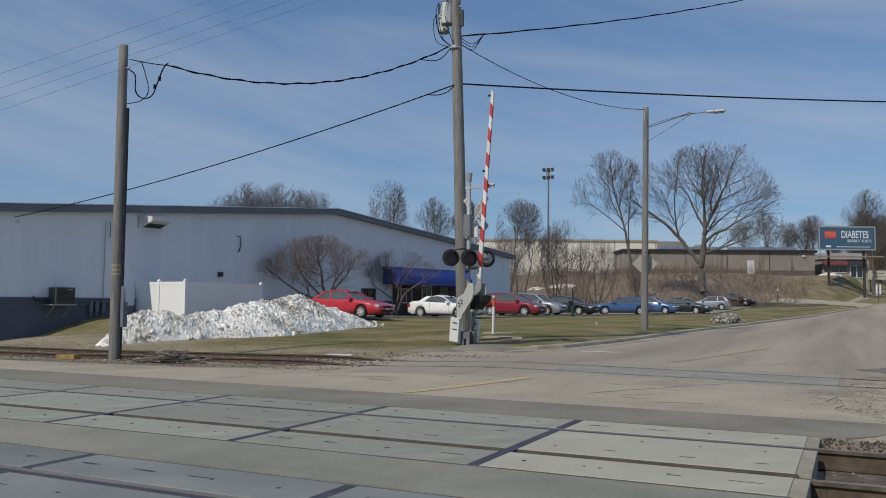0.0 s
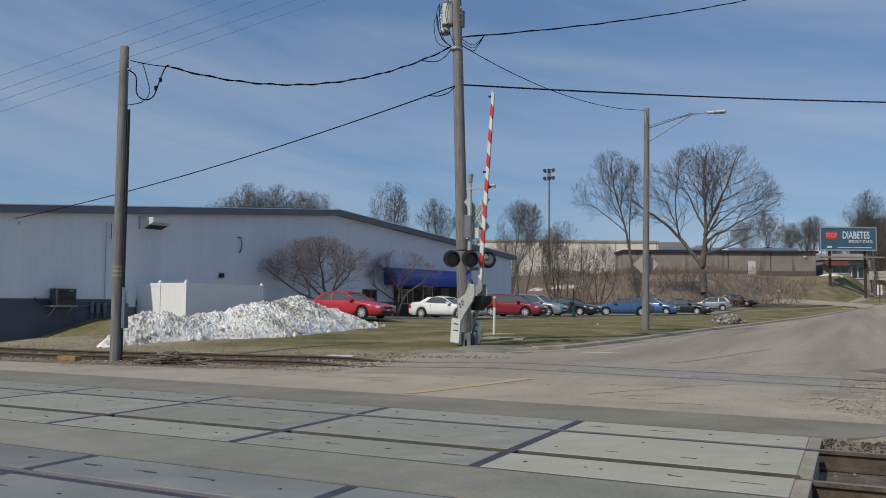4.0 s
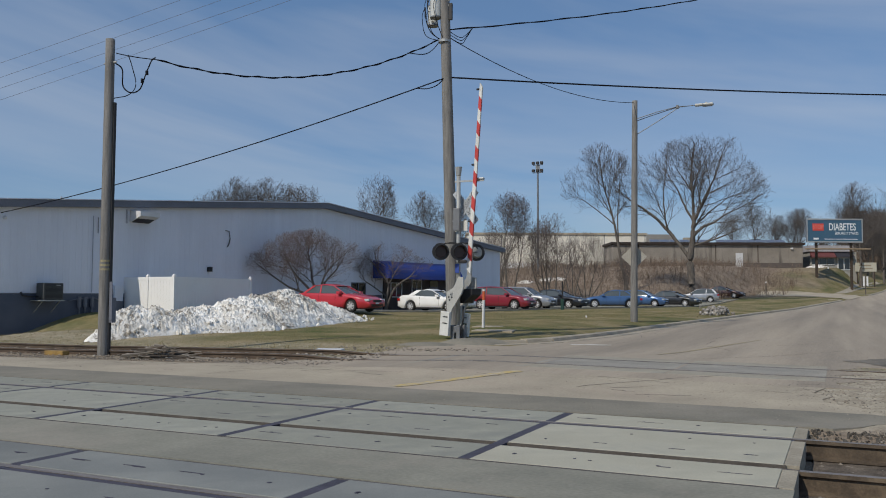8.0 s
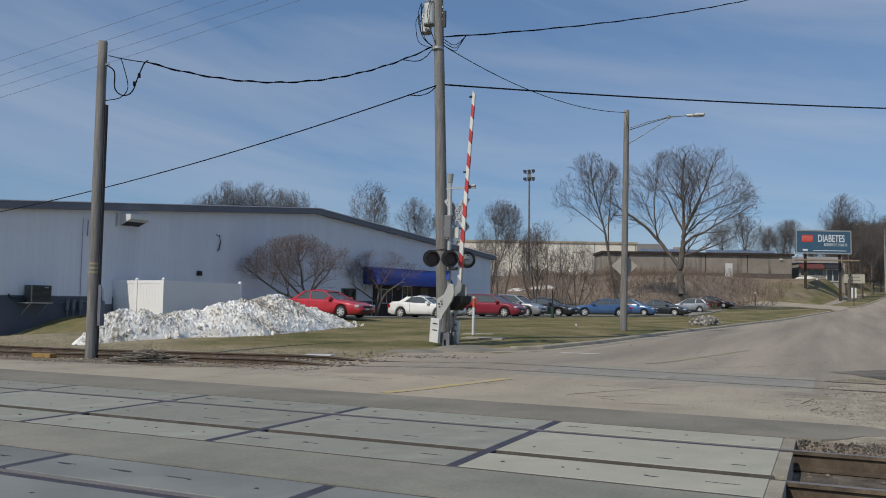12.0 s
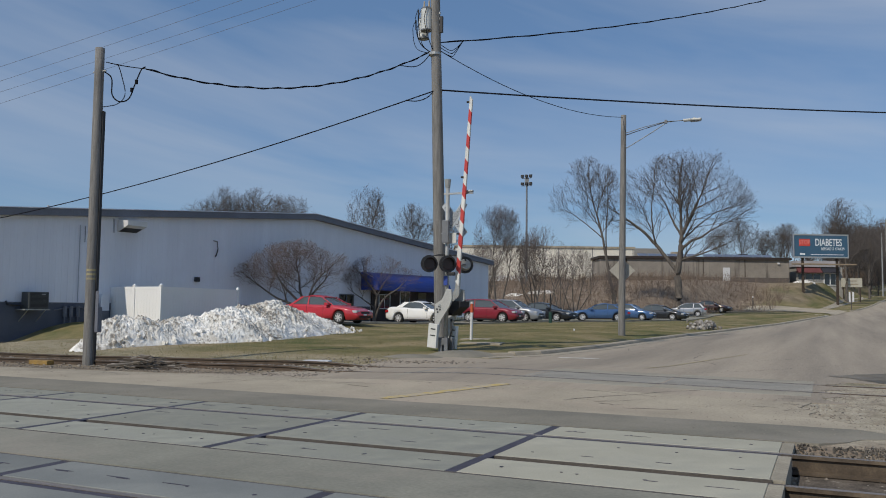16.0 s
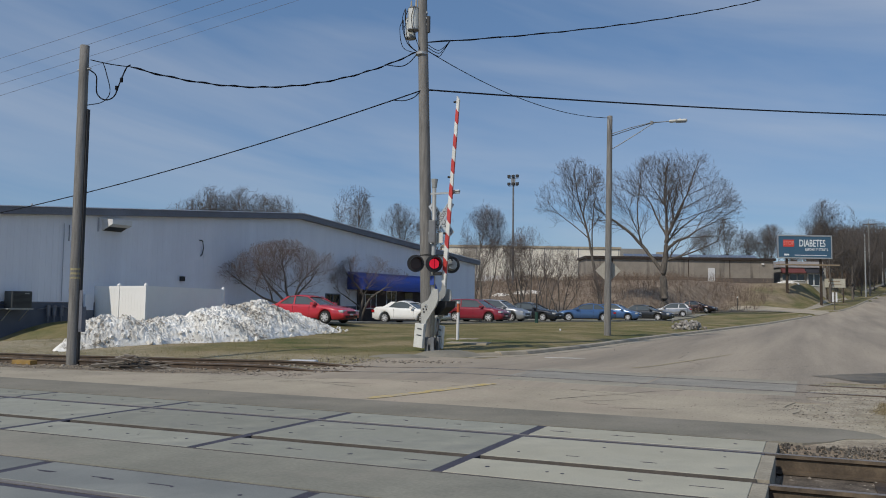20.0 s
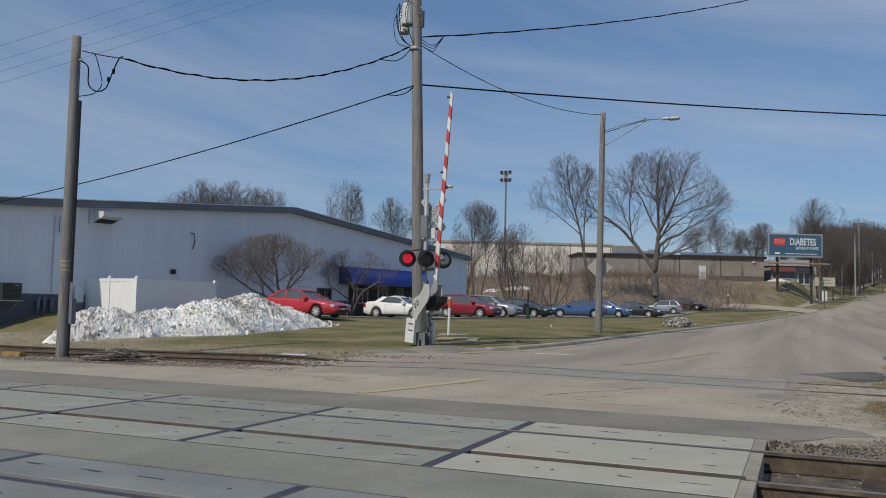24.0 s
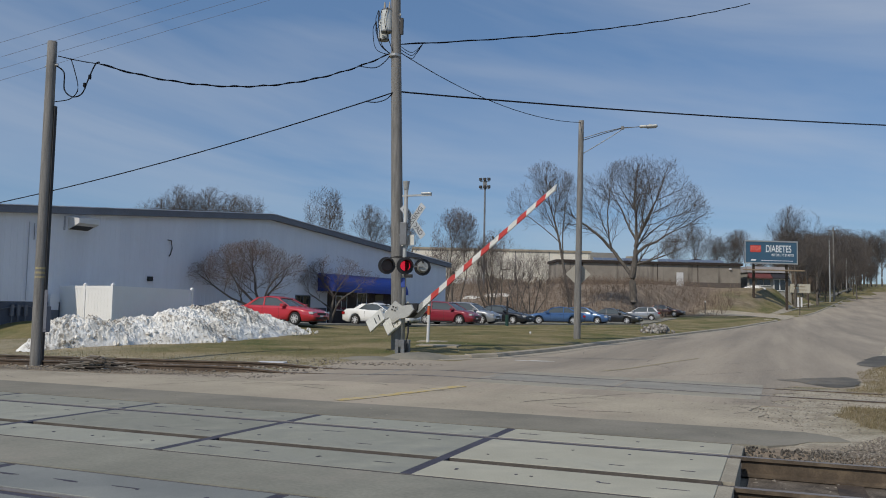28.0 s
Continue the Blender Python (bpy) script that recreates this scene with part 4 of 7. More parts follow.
def vinyl_fence():
    t = thing("vinyl_fence", pose(0, 0, 0), "white vinyl privacy fence round a service yard", "fence")
    C, Lp, Rp = Vector((-27.9, 30.0, 0)), Vector((-31.6, 30.5, 0)), Vector((-28.55, 36.4, 0))
    for a, b, n in ((Lp, C, 2), (C, Rp, 1)):
        u = (b - a) / n
        for i in range(n):
            p, q = a + u * i, a + u * (i + 1)
            d = (q - p)
            ln = d.length
            m = Matrix.Translation((p.x, p.y, 0.3)) @ Matrix.Rotation(math.atan2(d.y, d.x), 4, "Z")
            k = round(ln / 0.24)
            for j in range(k):
                part("fence_board", boxbm(0.08 + (ln - 0.16) * j / k + 0.002, 0.08 + (ln - 0.16) * (j + 1) / k - 0.002, -0.02, 0.02, 0.05, 1.74, m=m), M["vinyl"], t)
            for z0 in (0.0, 1.7):
                bm = bmesh.new()
                box(bm, 0.06, ln - 0.06, -0.035, 0.035, z0, z0 + 0.14)
                bmesh.ops.transform(bm, matrix=m, verts=bm.verts)
                part("rail", bm, M["vinyl"], t)
        for i in range(n + 1):
            p = a + u * i
            if b is Rp and i == 0:
                continue
            po = part("post", boxbm(p.x - 0.065, p.x + 0.065, p.y - 0.065, p.y + 0.065, -0.3, 2.19), M["vinyl"], t)
            bm = bmesh.new()
            bmesh.ops.create_cone(bm, cap_ends=True, segments=4, radius1=0.115, radius2=0.01, depth=0.09, matrix=Matrix.Translation((p.x, p.y, 2.235)) @ Matrix.Rotation(radians(45), 4, "Z"))
            part("post_cap", bm, M["vinyl"], po)


vinyl_fence()


def snow_pile():
    """A ploughed ridge of lumpy old snow."""
    ridge = ((-19.9, 18.2, 0.0), (-19.9, 18.5, 0.38), (-19.8, 19.1, 0.8), (-19.7, 19.7, 0.98), (-19.5, 20.4, 0.8), (-19.4, 21.2, 0.74), (-18.9, 22.8, 0.95), (-19.2, 24.8, 1.0), (-19.7, 27.1, 1.24), (-19.85, 28.9, 0.95), (-19.6, 30.7, 0.55), (-19.2, 31.9, 0.0))
    cum = [0.0]
    for p, q in zip(ridge, ridge[1:]):
        cum.append(cum[-1] + math.hypot(q[0] - p[0], q[1] - p[1]))
    ln = cum[-1]
    rx, ry, rh = ([r[i] for r in ridge] for i in range(3))
    NU, NV = 540, 150
    verts, faces = [], []
    for i in range(NU + 1):
        f = ln * i / NU
        cx, cy, h = lerp(f, cum, rx), lerp(f, cum, ry), lerp(f, cum, rh)
        half = (0.45 + 1.6 * (max(0.02, h) / 1.28) ** 0.6) * (0.38 + 0.62 * smooth(0, 4.5, f))
        for j in range(NV + 1):
            v = 2 * j / NV - 1
            x = cx + v * half * (1 + 0.14 * noise.noise((f * 1.3, v, 2)))
            y = cy + 0.25 * v
            n = noise.fractal((x * 1.1, y * 1.1, 5), 0.8, 2.1, 4)
            edge = 1 - v * v
            lump = 0.9 * abs(noise.noise((x * 2.4, y * 2.4, 1))) + 0.8 * abs(noise.noise((x * 5.6, y * 5.6, 4))) + 0.75 * abs(noise.noise((x * 11, y * 11, 7))) + 0.35 * noise.noise((x * 21, y * 21, 9))
            z = h * max(0, 1 - abs(v) ** 1.8) * (1 + 0.22 * n) + 0.125 * lump * edge ** 0.6 * min(1, h * 2.5) - 0.06
            verts.append((x, y, zg(x, y) - 0.03 + max(0, z)))
    for i in range(NU):
        for j in range(NV):
            a = i * (NV + 1) + j
            faces.append((a, a + NV + 1, a + NV + 2, a + 1))
    bank = ob = raw("snowbank", verts, faces, M["snow"])
    tagged(ob, "long heap of dirty melting ploughed snow on the lawn", "snowbank")
    rnd = random.Random(4)
    bm = bmesh.new()
    for _ in range(70):
        f = rnd.uniform(0.3, ln - 0.2)
        cx, cy, h = lerp(f, cum, rx), lerp(f, cum, ry), lerp(f, cum, rh)
        half = (0.45 + 1.6 * (max(0.02, h) / 1.28) ** 0.6) * (0.38 + 0.62 * smooth(0, 4.5, f))
        v = rnd.uniform(0.75, 1.2)
        x, y = cx + v * half, cy + 0.25 * v
        r = rnd.uniform(0.02, 0.09)
        z = h * max(0, 1 - abs(v) ** 1.8) + 0.06
        m = Matrix.Translation((x, y, zg(x, y) + z + r * 0.1)) @ Euler((rnd.uniform(0, 3), rnd.uniform(0, 3), rnd.uniform(0, 3))).to_matrix().to_4x4() @ Matrix.Diagonal((r, r * rnd.uniform(0.5, 1), r * rnd.uniform(0.5, 0.8), 1))
        bmesh.ops.create_icosphere(bm, subdivisions=1, radius=1, matrix=m)
    for e in bm.verts:
        e.co += Vector((rnd.gauss(0, 0.01), rnd.gauss(0, 0.01), rnd.gauss(0, 0.01)))
    ob = part("loose_snow", bm, M["snow"], bank, "small lumps of old snow rolled off the heap")
    ob["kind"] = "stuff"


snow_pile()

# ---- poles and wires ----
def utility_pole(name, base, tip, r0, r1, label):
    b, p = Vector(base), Vector(tip)
    t = thing(name, Matrix.Translation(b), label, "utility pole")
    bm = bmesh.new()
    n = 14
    d = p - b
    rings = []
    K = 12
    for k in range(K + 1):
        f = k / K
        c = d * f - Vector((0, 0, 0.6 if k == 0 else 0))
        r = r0 + (r1 - r0) * f
        rings.append([bm.verts.new(c + Vector((math.cos(6.2832 * i / n), math.sin(6.2832 * i / n), 0)) * r * (1 + 0.03 * noise.noise((i, k, r0)))) for i in range(n)])
    for a, c in zip(rings, rings[1:]):
        for i in range(n):
            bm.faces.new((a[i], a[(i + 1) % n], c[(i + 1) % n], c[i]))
    bm.faces.new(rings[-1])
    part("pole", bm, M["polewood"], t, "weathered grey-brown wooden pole", smooth=True)
    return t, d


lp, lpd = utility_pole("utility_pole", (-15.46, 14.37, -0.1), (-15.47, 14.36, 7.31), 0.125, 0.105, "weathered wooden utility pole standing beside the far track")
part("cable_guard", cylbm((0.135, 0.03, -0.1), (0.125, 0.03, 5.0), 0.018, n=8), M["black"], lp, "black cable down the pole")
part("cable_cover", boxbm(0.105, 0.14, 0.02, 0.09, 0.0, 5.9), M["black"], lp, "dark cable cover along the pole")
mb = part("meter_box", boxbm(0.14, 0.24, 0.01, 0.13, 0.74, 1.32, bevel=0.012), M["fascia"], lp, "blue-grey meter box on the pole")
part("box_door", boxbm(0.155, 0.245, -0.002, 0.008, 0.8, 1.69), M["fascia"], mb)
bm = bmesh.new()
for z in (1.95, 2.05, 2.15):
    cyl(bm, (0, 0, z), (0, 0, z + 0.045), 0.124, n=14)
part("pole_band", bm, mat("worn_tag", (0.45, 0.38, 0.16), (0.3, 0.27, 0.18), 0.7, 5, 40, 0.1), lp, "worn yellowish marker bands")
part("bolt", cylbm((-0.2, 0, 6.85), (0.2, 0, 6.85), 0.02, n=8), M["galv"], lp)

xp, xpd = utility_pole("utility_pole", (-10.38, 22.78, 0.0), (-10.70, 22.64, 12.2), 0.195, 0.135, "tall weathered wooden utility pole with a transformer")


def transformer(c, z, r, h, lead):
    """A small oil-filled tank on the pole, with lid, bushings and leads."""
    t = part("transformer", cylbm((c.x, c.y, z), (c.x, c.y, z + h), r * 0.97, r, n=20), M["tank"], xp, "pale grey pole-mounted transformer tank", smooth=False)
    part("tank_lid", cylbm((c.x, c.y, z + h + 0.002), (c.x, c.y, z + h + 0.06), r * 1.06, r * 0.8, n=20), M["steel"], t)
    part("tank_base", cylbm((c.x, c.y, z - 0.04), (c.x, c.y, z - 0.002), r * 1.02, n=20), M["steel"], t)
    for dz in (0.12, h - 0.12):
        part("bracket", boxbm(min(c.x, -0.2), -0.1, -0.15, -0.1, z + dz - 0.03, z + dz + 0.03), M["galv"], t)
    for a in (-0.08, 0.08):
        part("bushing", cylbm((c.x + a, c.y, z + h + 0.061), (c.x + a, c.y, z + h + 0.28), 0.035, 0.02, n=8), M["kerb"], t)
    bm = bmesh.new()
    for k, (dx, z0, z1) in enumerate(lead):
        tube(bm, rounded([(c.x + dx, c.y - r, z + h - 0.05 + z0), (c.x + dx - 0.06, c.y - r - 0.06, z + h * 0.4), (c.x + dx + 0.04, c.y - r, z1 + 0.15), (-0.35 + 0.05 * k, -0.2, 8.98), (-0.22, -0.1, 9.06 + 0.05 * k)]), 0.011, 5)
    part("leads", bm, M["cable"], t, "black looping leads")
    part("arrester", cylbm((c.x - r - 0.1, c.y, z + h * 0.5), (c.x - r - 0.1, c.y, z + h * 1.05), 0.022, n=8), M["black"], t)


M["tank"] = mat("transformer_grey", (0.62, 0.64, 0.62), (0.50, 0.52, 0.51), 0.45, 2, 40, 0.05)
transformer(Vector((-0.52, -0.22, 0)), 9.72, 0.175, 0.62, ((-0.2, 0.05, 9.2), (-0.1, 0.0, 9.1), (0.1, 0.1, 9.3)))
transformer(Vector((-0.78, 0.12, 0)), 9.6, 0.165, 0.56, ((-0.2, 0.0, 9.1), (-0.05, -0.1, 9.2)))
part("fuse_holder", boxbm(-0.11, -0.02, -0.16, -0.08, 9.6, 10.1), M["black"], xp)
part("strap", cylbm((-0.27, -0.13, 8.92), (-0.27, -0.13, 8.99), 0.19, n=14), M["galv"], xp)


def wire(name, p, q, sag, r, material, label, n=24, wave=0.0):
    bm = bmesh.new()
    p, q = Vector(p), Vector(q)
    pts = []
    for i in range(n + 1):
        f = i / n
        c = p.lerp(q, f)
        c.z -= 4 * sag * f * (1 - f)
        pts.append(c)
    tube(bm, pts, r, 5)
    if wave:
        # a second conductor twisted round the first
        w = []
        for i in range(n * 4 + 1):
            f = i / (n * 4)
            c = p.lerp(q, f)
            c.z -= 4 * sag * f * (1 - f)
            a = f * n * 2.2
            w.append(c + Vector((0, math.cos(a) * wave, math.sin(a) * wave)))
        tube(bm, w, r * 0.8, 4)
    return tagged(part(name, bm, material), label, "cable")


wire("service_cable", (-14.62, 14.95, 6.88), (-10.78, 22.5, 8.98), 0.75, 0.015, M["cable"], "twisted black service cable sagging between two wooden poles", 30, 0.024)
wire("service_cable", (-15.34, 14.42, 6.98), (-14.62, 14.95, 6.88), 0.02, 0.012, M["cable"], "thin tie wire from the pole to the service cable", 8)
wire("service_cable", (-10.62, 22.55, 7.80), (-32.4, 24.4, 4.78), 0.3, 0.02, M["cable"], "black service cable sloping down to the warehouse", 40)
wire("service_cable", (-10.45, 22.75, 7.86), (13.7, 44.3, 9.7), 0.28, 0.026, M["cable"], "thick black cable crossing over the street", 40)
wire("service_cable", (-10.50, 22.65, 9.30), (-1.1, 45.7, 17.62), 0.35, 0.018, M["cable"], "twisted black cable rising from the transformer pole", 30, 0.02)
wire("service_cable", (-10.48, 22.72, 9.05), (-7.81, 35.91, 9.62), 0.5, 0.013, M["cable"], "thin cable to the street lamp pole", 24)


def loop(pts, r, label):
    bm = bmesh.new()
    tube(bm, rounded(pts), r, 5)
    tagged(part("cable_drip_loop", bm, M["cable"]), label, "cable")


for k in range(3):
    loop([(-10.55, 22.6, 9.3 - 0.1 * k), (-10.3 + 0.03 * k, 22.95, 9.13 - 0.1 * k), (-10.22, 23.25, 9.26 - 0.06 * k), (-10.12, 23.57, 9.57)], 0.011, "black drip loop at the transformer pole")
loop([(-10.62, 22.55, 7.8), (-10.85, 22.56, 7.62), (-11.2, 22.6, 7.56), (-11.6, 22.63, 7.62)], 0.016, "slack black loop below the service cable")
loop([(-10.72, 22.55, 8.98), (-10.9, 22.3, 8.62), (-11.05, 22.0, 8.44), (-11.3, 21.5, 8.38)], 0.014, "black drip loop at the transformer pole")
loop([(-15.36, 14.4, 6.75), (-15.22, 14.5, 6.6), (-15.2, 14.52, 6.2), (-15.05, 14.62, 6.05), (-14.9, 14.75, 6.15), (-14.8, 14.82, 6.5), (-14.7, 14.9, 6.85), (-14.62, 14.95, 6.93)], 0.016, "black drip loop at the wooden pole")
loop([(-15.36, 14.4, 5.9), (-15.1, 14.6, 6.0), (-14.98, 14.7, 6.25), (-15.05, 14.63, 6.7), (-15.12, 14.58, 6.95)], 0.011, "thin black loop at the wooden pole")
for c in ((-14.78, 14.84, 6.55), (-14.86, 14.78, 6.35)):
    tagged(part("cable_splice", cylbm((c[0], c[1], c[2] - 0.05), (c[0], c[1], c[2] + 0.05), 0.035, n=8), M["cable"]), "small black splice on the service cable", "cable splice")
for a, b in (((-53.8, 40.0, 18.0), (-42.8, 45.0, 22.3)), ((-53.8, 40.1, 17.0), (-40.1, 46.2, 22.3)), ((-53.9, 40.1, 16.2), (-37.7, 47.4, 22.3)), ((-53.9, 40.2, 15.4), (-35.7, 48.3, 22.3))):
    p, q = Vector(a), Vector(b)
    wire("power_line", p - (q - p) * 1.5, q + (q - p) * 1.5, 0.3, 0.013, M["thinwire"], "thin high power line across the sky", 16)


def street_lamp():
    t, d = utility_pole("street_lamp", (-7.94, 35.88, 0.15), (-7.82, 35.90, 9.70), 0.155, 0.115, "wooden street lamp pole with a long steel bracket arm")
    t["category"] = "street lamp"
    for dz, w in ((0.0, 0.04), (0.07, -0.04)):
        bm = bmesh.new()
        tube(bm, [(0.1, 0.02 + w, 8.66 + dz), (1.0, 0.2 + w, 8.95 + dz * 0.8), (1.86, 0.37 + w * 0.3, 9.19 + dz * 0.3), (2.33, 0.45, 9.215), (2.62, 0.49, 9.235)], 0.017, 8)
        part("arm_rod", bm, M["steel"], t, "thin grey bracket rod")
    bm = bmesh.new()
    tube(bm, [(0.1, 0.03, 8.05), (0.5, 0.11, 8.28), (1.33, 0.28, 8.8), (1.86, 0.37, 9.15), (1.95, 0.385, 9.19)], 0.018, 8)
    part("brace", bm, M["steel"], t, "curved grey brace")
    part("clamp", boxbm(1.8, 1.9, 0.31, 0.43, 9.13, 9.27), M["steel"], t)
    h = bmesh.new()
    box(h, 2.55, 3.3, 0.44, 0.66, 9.19, 9.285, bevel=0.04)
    box(h, 2.95, 3.05, 0.5, 0.6, 9.285, 9.325, bevel=0.01)
    part("lamp_head", h, M["alum"], t, "flat grey lamp head")
    part("lens", boxbm(2.85, 3.25, 0.48, 0.62, 9.155, 9.188), M["steel"], t)
    return t


street_lamp()


def diamond_sign():
    t = thing("road_sign", Matrix.Translation((-7.93, 36.1, 0.15)), "back of a grey diamond road sign on the lamp pole", "road sign")
    bm = bmesh.new()
    box(bm, -0.38, 0.38, -0.01, 0.01, -0.38, 0.38, m=Matrix.Translation((-0.02, -0.02, 2.85)) @ Matrix.Rotation(radians(12), 4, "Z") @ Matrix.Rotation(radians(45), 4, "Y"))
    part("plate", bm, mat("sign_back", (0.42, 0.40, 0.35), (0.34, 0.32, 0.28), 0.6, 3, 30, 0.1), t)


diamond_sign()

# ---- crossing signal with gate ----
GATE_P = Vector((-9.841, 22.015, 1.351))
GATE_AZ = -20.0
MAST = Vector((-9.85, 21.936, 0.04))


def crossing_signal():
    t = thing("crossing_signal", Matrix.Translation(MAST), "aluminium railway crossing signal mast with red flashers and crossbuck", "crossing signal")
    part("mast", cylbm((0, 0, 0.3), (0, 0, 4.85), 0.06, n=14), M["alum"], t, smooth=True)
    part("mast_cap", cylbm((-0.0, -0.0, 4.7), (-0.0, -0.0, 4.95), 0.07, 0.1, n=12), M["alum"], t)
    bm = bmesh.new()
    for a in range(4):
        x, y = 0.15 * math.cos(a * 1.571 + 0.5), 0.15 * math.sin(a * 1.571 + 0.5)
        box(bm, x - 0.055, x + 0.055, y - 0.055, y + 0.055, -0.1, 0.42, bevel=0.02)
    box(bm, -0.12, 0.12, -0.12, 0.12, 0.2, 0.4, bevel=0.03)
    part("base", bm, M["steel"], t, "grey cast junction base")
    part("foundation", boxbm(-0.3, 0.3, -0.3, 0.3, -0.3, 0.0), M["kerb"], t)
    # short arm with bell/antenna near the top
    part("top_arm", boxbm(-0.1, 0.8, -0.05, 0.0, 4.5, 4.55), M["galv"], t, "pale short arm")
    part("top_lamp", boxbm(0.5, 0.8, -0.08, 0.03, 4.551, 4.6, bevel=0.015), M["galv"], t)
    # crossbuck
    face = Matrix.Translation((0.17, 0.13, 3.80)) @ Matrix.Rotation(radians(-14), 4, "Z")
    for a, words in ((50, "CROSSING"), (-50, "RAILROAD")):
        m = face @ Matrix.Rotation(radians(-a), 4, "Y")
        off = -0.015 if a > 0 else 0.0
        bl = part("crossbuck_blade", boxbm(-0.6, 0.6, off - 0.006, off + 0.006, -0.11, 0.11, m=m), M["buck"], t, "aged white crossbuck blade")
        text_part("crossbuck_letters", words, 0.215, M["black"], bl, m @ Matrix.Translation((0, off - 0.009, 0)) @ Matrix.Rotation(radians(90), 4, "X"), 0.002)
    part("track_sign", boxbm(-0.3, 0.3, 0.09, 0.102, 3.1, 3.4, m=Matrix.Rotation(radians(-30), 4, "Z")), M["armwhite"], t)
    bm = bmesh.new()
    box(bm, -0.1, 0.1, -0.16, -0.06, 3.1, 3.75, bevel=0.02)
    part("junction_box", bm, M["steel"], t)
    # flashers
    for y in (-0.02, 0.02):
        bm = bmesh.new()
        tube(bm, rounded([(-0.46, -0.2 + y, 2.62), (-0.36, -0.16 + y, 2.74), (-0.1, -0.04 + y, 2.77 + y), (0.1, 0.05 + y, 2.76), (0.4, 0.18 + y, 2.74 + y), (0.5, 0.22 + y, 2.6)]), 0.014, 6)
        part("light_arm", bm, M["black"], t, "thin dark conduit to the lamps")
    part("light_bracket", cylbm((-0.5, -0.22, 2.5), (0.5, 0.22, 2.5), 0.022, n=8), M["steel"], t)
    shutters = []
    toward = Vector((0.0, 0.0, 1.3)) - MAST
    toward.z = 0
    yaw = math.atan2(toward.y, toward.x)
    for off, flip in ((-0.50, False), (0.02, False), (0.52, True)):
        right = Vector((-math.sin(yaw), math.cos(yaw), 0)) * 1.0
        c = Vector((0, 0, 2.5)) + right * off
        c += toward.normalized() * 0.24 * (-1 if flip else 1)
        a = yaw + radians(8) + (math.pi if flip else 0)
        m = Matrix.Translation(c) @ Matrix.Rotation(a, 4, "Z")
        bm = bmesh.new()
        cyl(bm, (-0.012, 0, 0), (0.012, 0, 0), 0.245, n=28)
        bmesh.ops.transform(bm, matrix=m, verts=bm.verts)
        disc = part("flasher", bm, M["black"], t, "round black flasher background")
        bm = bmesh.new()
        cyl(bm, (-0.2, 0, 0), (-0.013, 0, 0), 0.13, 0.17, n=18)
        bmesh.ops.transform(bm, matrix=m, verts=bm.verts)
        part("lamp_housing", bm, M["black"] if not flip else M["alum"], disc)
        bm = bmesh.new()
        cyl(bm, (0.013, 0, 0), (0.03, 0, 0), 0.14, n=24)
        bmesh.ops.transform(bm, matrix=m, verts=bm.verts)
        part("lens", bm, M["lens_dark"] if flip else M["lamp_red"], disc, "red lens")
        if not flip:
            # added disc: covers the ever-glowing lens so that the lamp looks unlit
            sh = part("shutter", cylbm((-0.001, 0, 0), (0.001, 0, 0), 0.163, n=24), M["lens_dark"], disc, "added dark red disc that hides the lit lens")
            sh.matrix_basis = m @ Matrix.Translation((0.045, 0, 0))
            shutters.append((sh, m @ Matrix.Translation((0.045, 0, 0))))
        # visor: upper part of a tube
        verts, faces = [], []
        n = 18
        for k in range(n + 1):
            g = radians(-30 + 240 * k / n)
            ln = 0.32 * (0.35 + 0.65 * max(0.0, math.sin(g)) ** 0.7)
            for r in (0.175, 0.165):
                verts.append(tuple(m @ Vector((0.012, r * math.cos(g), r * math.sin(g)))))
                verts.append(tuple(m @ Vector((0.012 + ln, r * math.cos(g), r * math.sin(g)))))
        for k in range(n):
            a0, b0 = 4 * k, 4 * k + 4
            faces += [(a0, a0 + 1, b0 + 1, b0), (a0 + 2, b0 + 2, b0 + 3, a0 + 3), (a0 + 1, a0 + 3, b0 + 3, b0 + 1)]
        raw("visor", verts, faces, M["black"], disc, "black lamp visor")
    part("blue_tag", boxbm(-0.055, 0.065, -0.1, -0.08, 1.9, 2.16), mat("tag_blue", (0.03, 0.08, 0.35), (0.03, 0.06, 0.28), 0.5, 4, 40, 0), t, "small blue notice plate")
    part("black_lamp", boxbm(0.08, 0.32, -0.2, -0.1, 2.17, 2.27, bevel=0.03), M["black"], t)
    # gate mechanism housing
    bm = bmesh.new()
    prism(bm, [(-0.05, 1.04), (0.16, 1.06), (0.48, 1.28), (0.5, 1.45), (-0.02, 1.45)], 0.05, 0.42)
    bmesh.ops.transform(bm, matrix=Matrix.Rotation(radians(GATE_AZ), 4, "Z"), verts=bm.verts)
    part("gate_housing", bm, M["black"], t, "dark gate mechanism housing")
    bm = bmesh.new()
    tube(bm, [(0.16, 0.0, 0.95), (0.2, -0.1, 0.6), (0.15, -0.13, 0.3), (0.1, -0.1, 0.02)], 0.03, 6)
    part("cable", bm, M["black"], t)
    return t, shutters


signal, FLASH = crossing_signal()


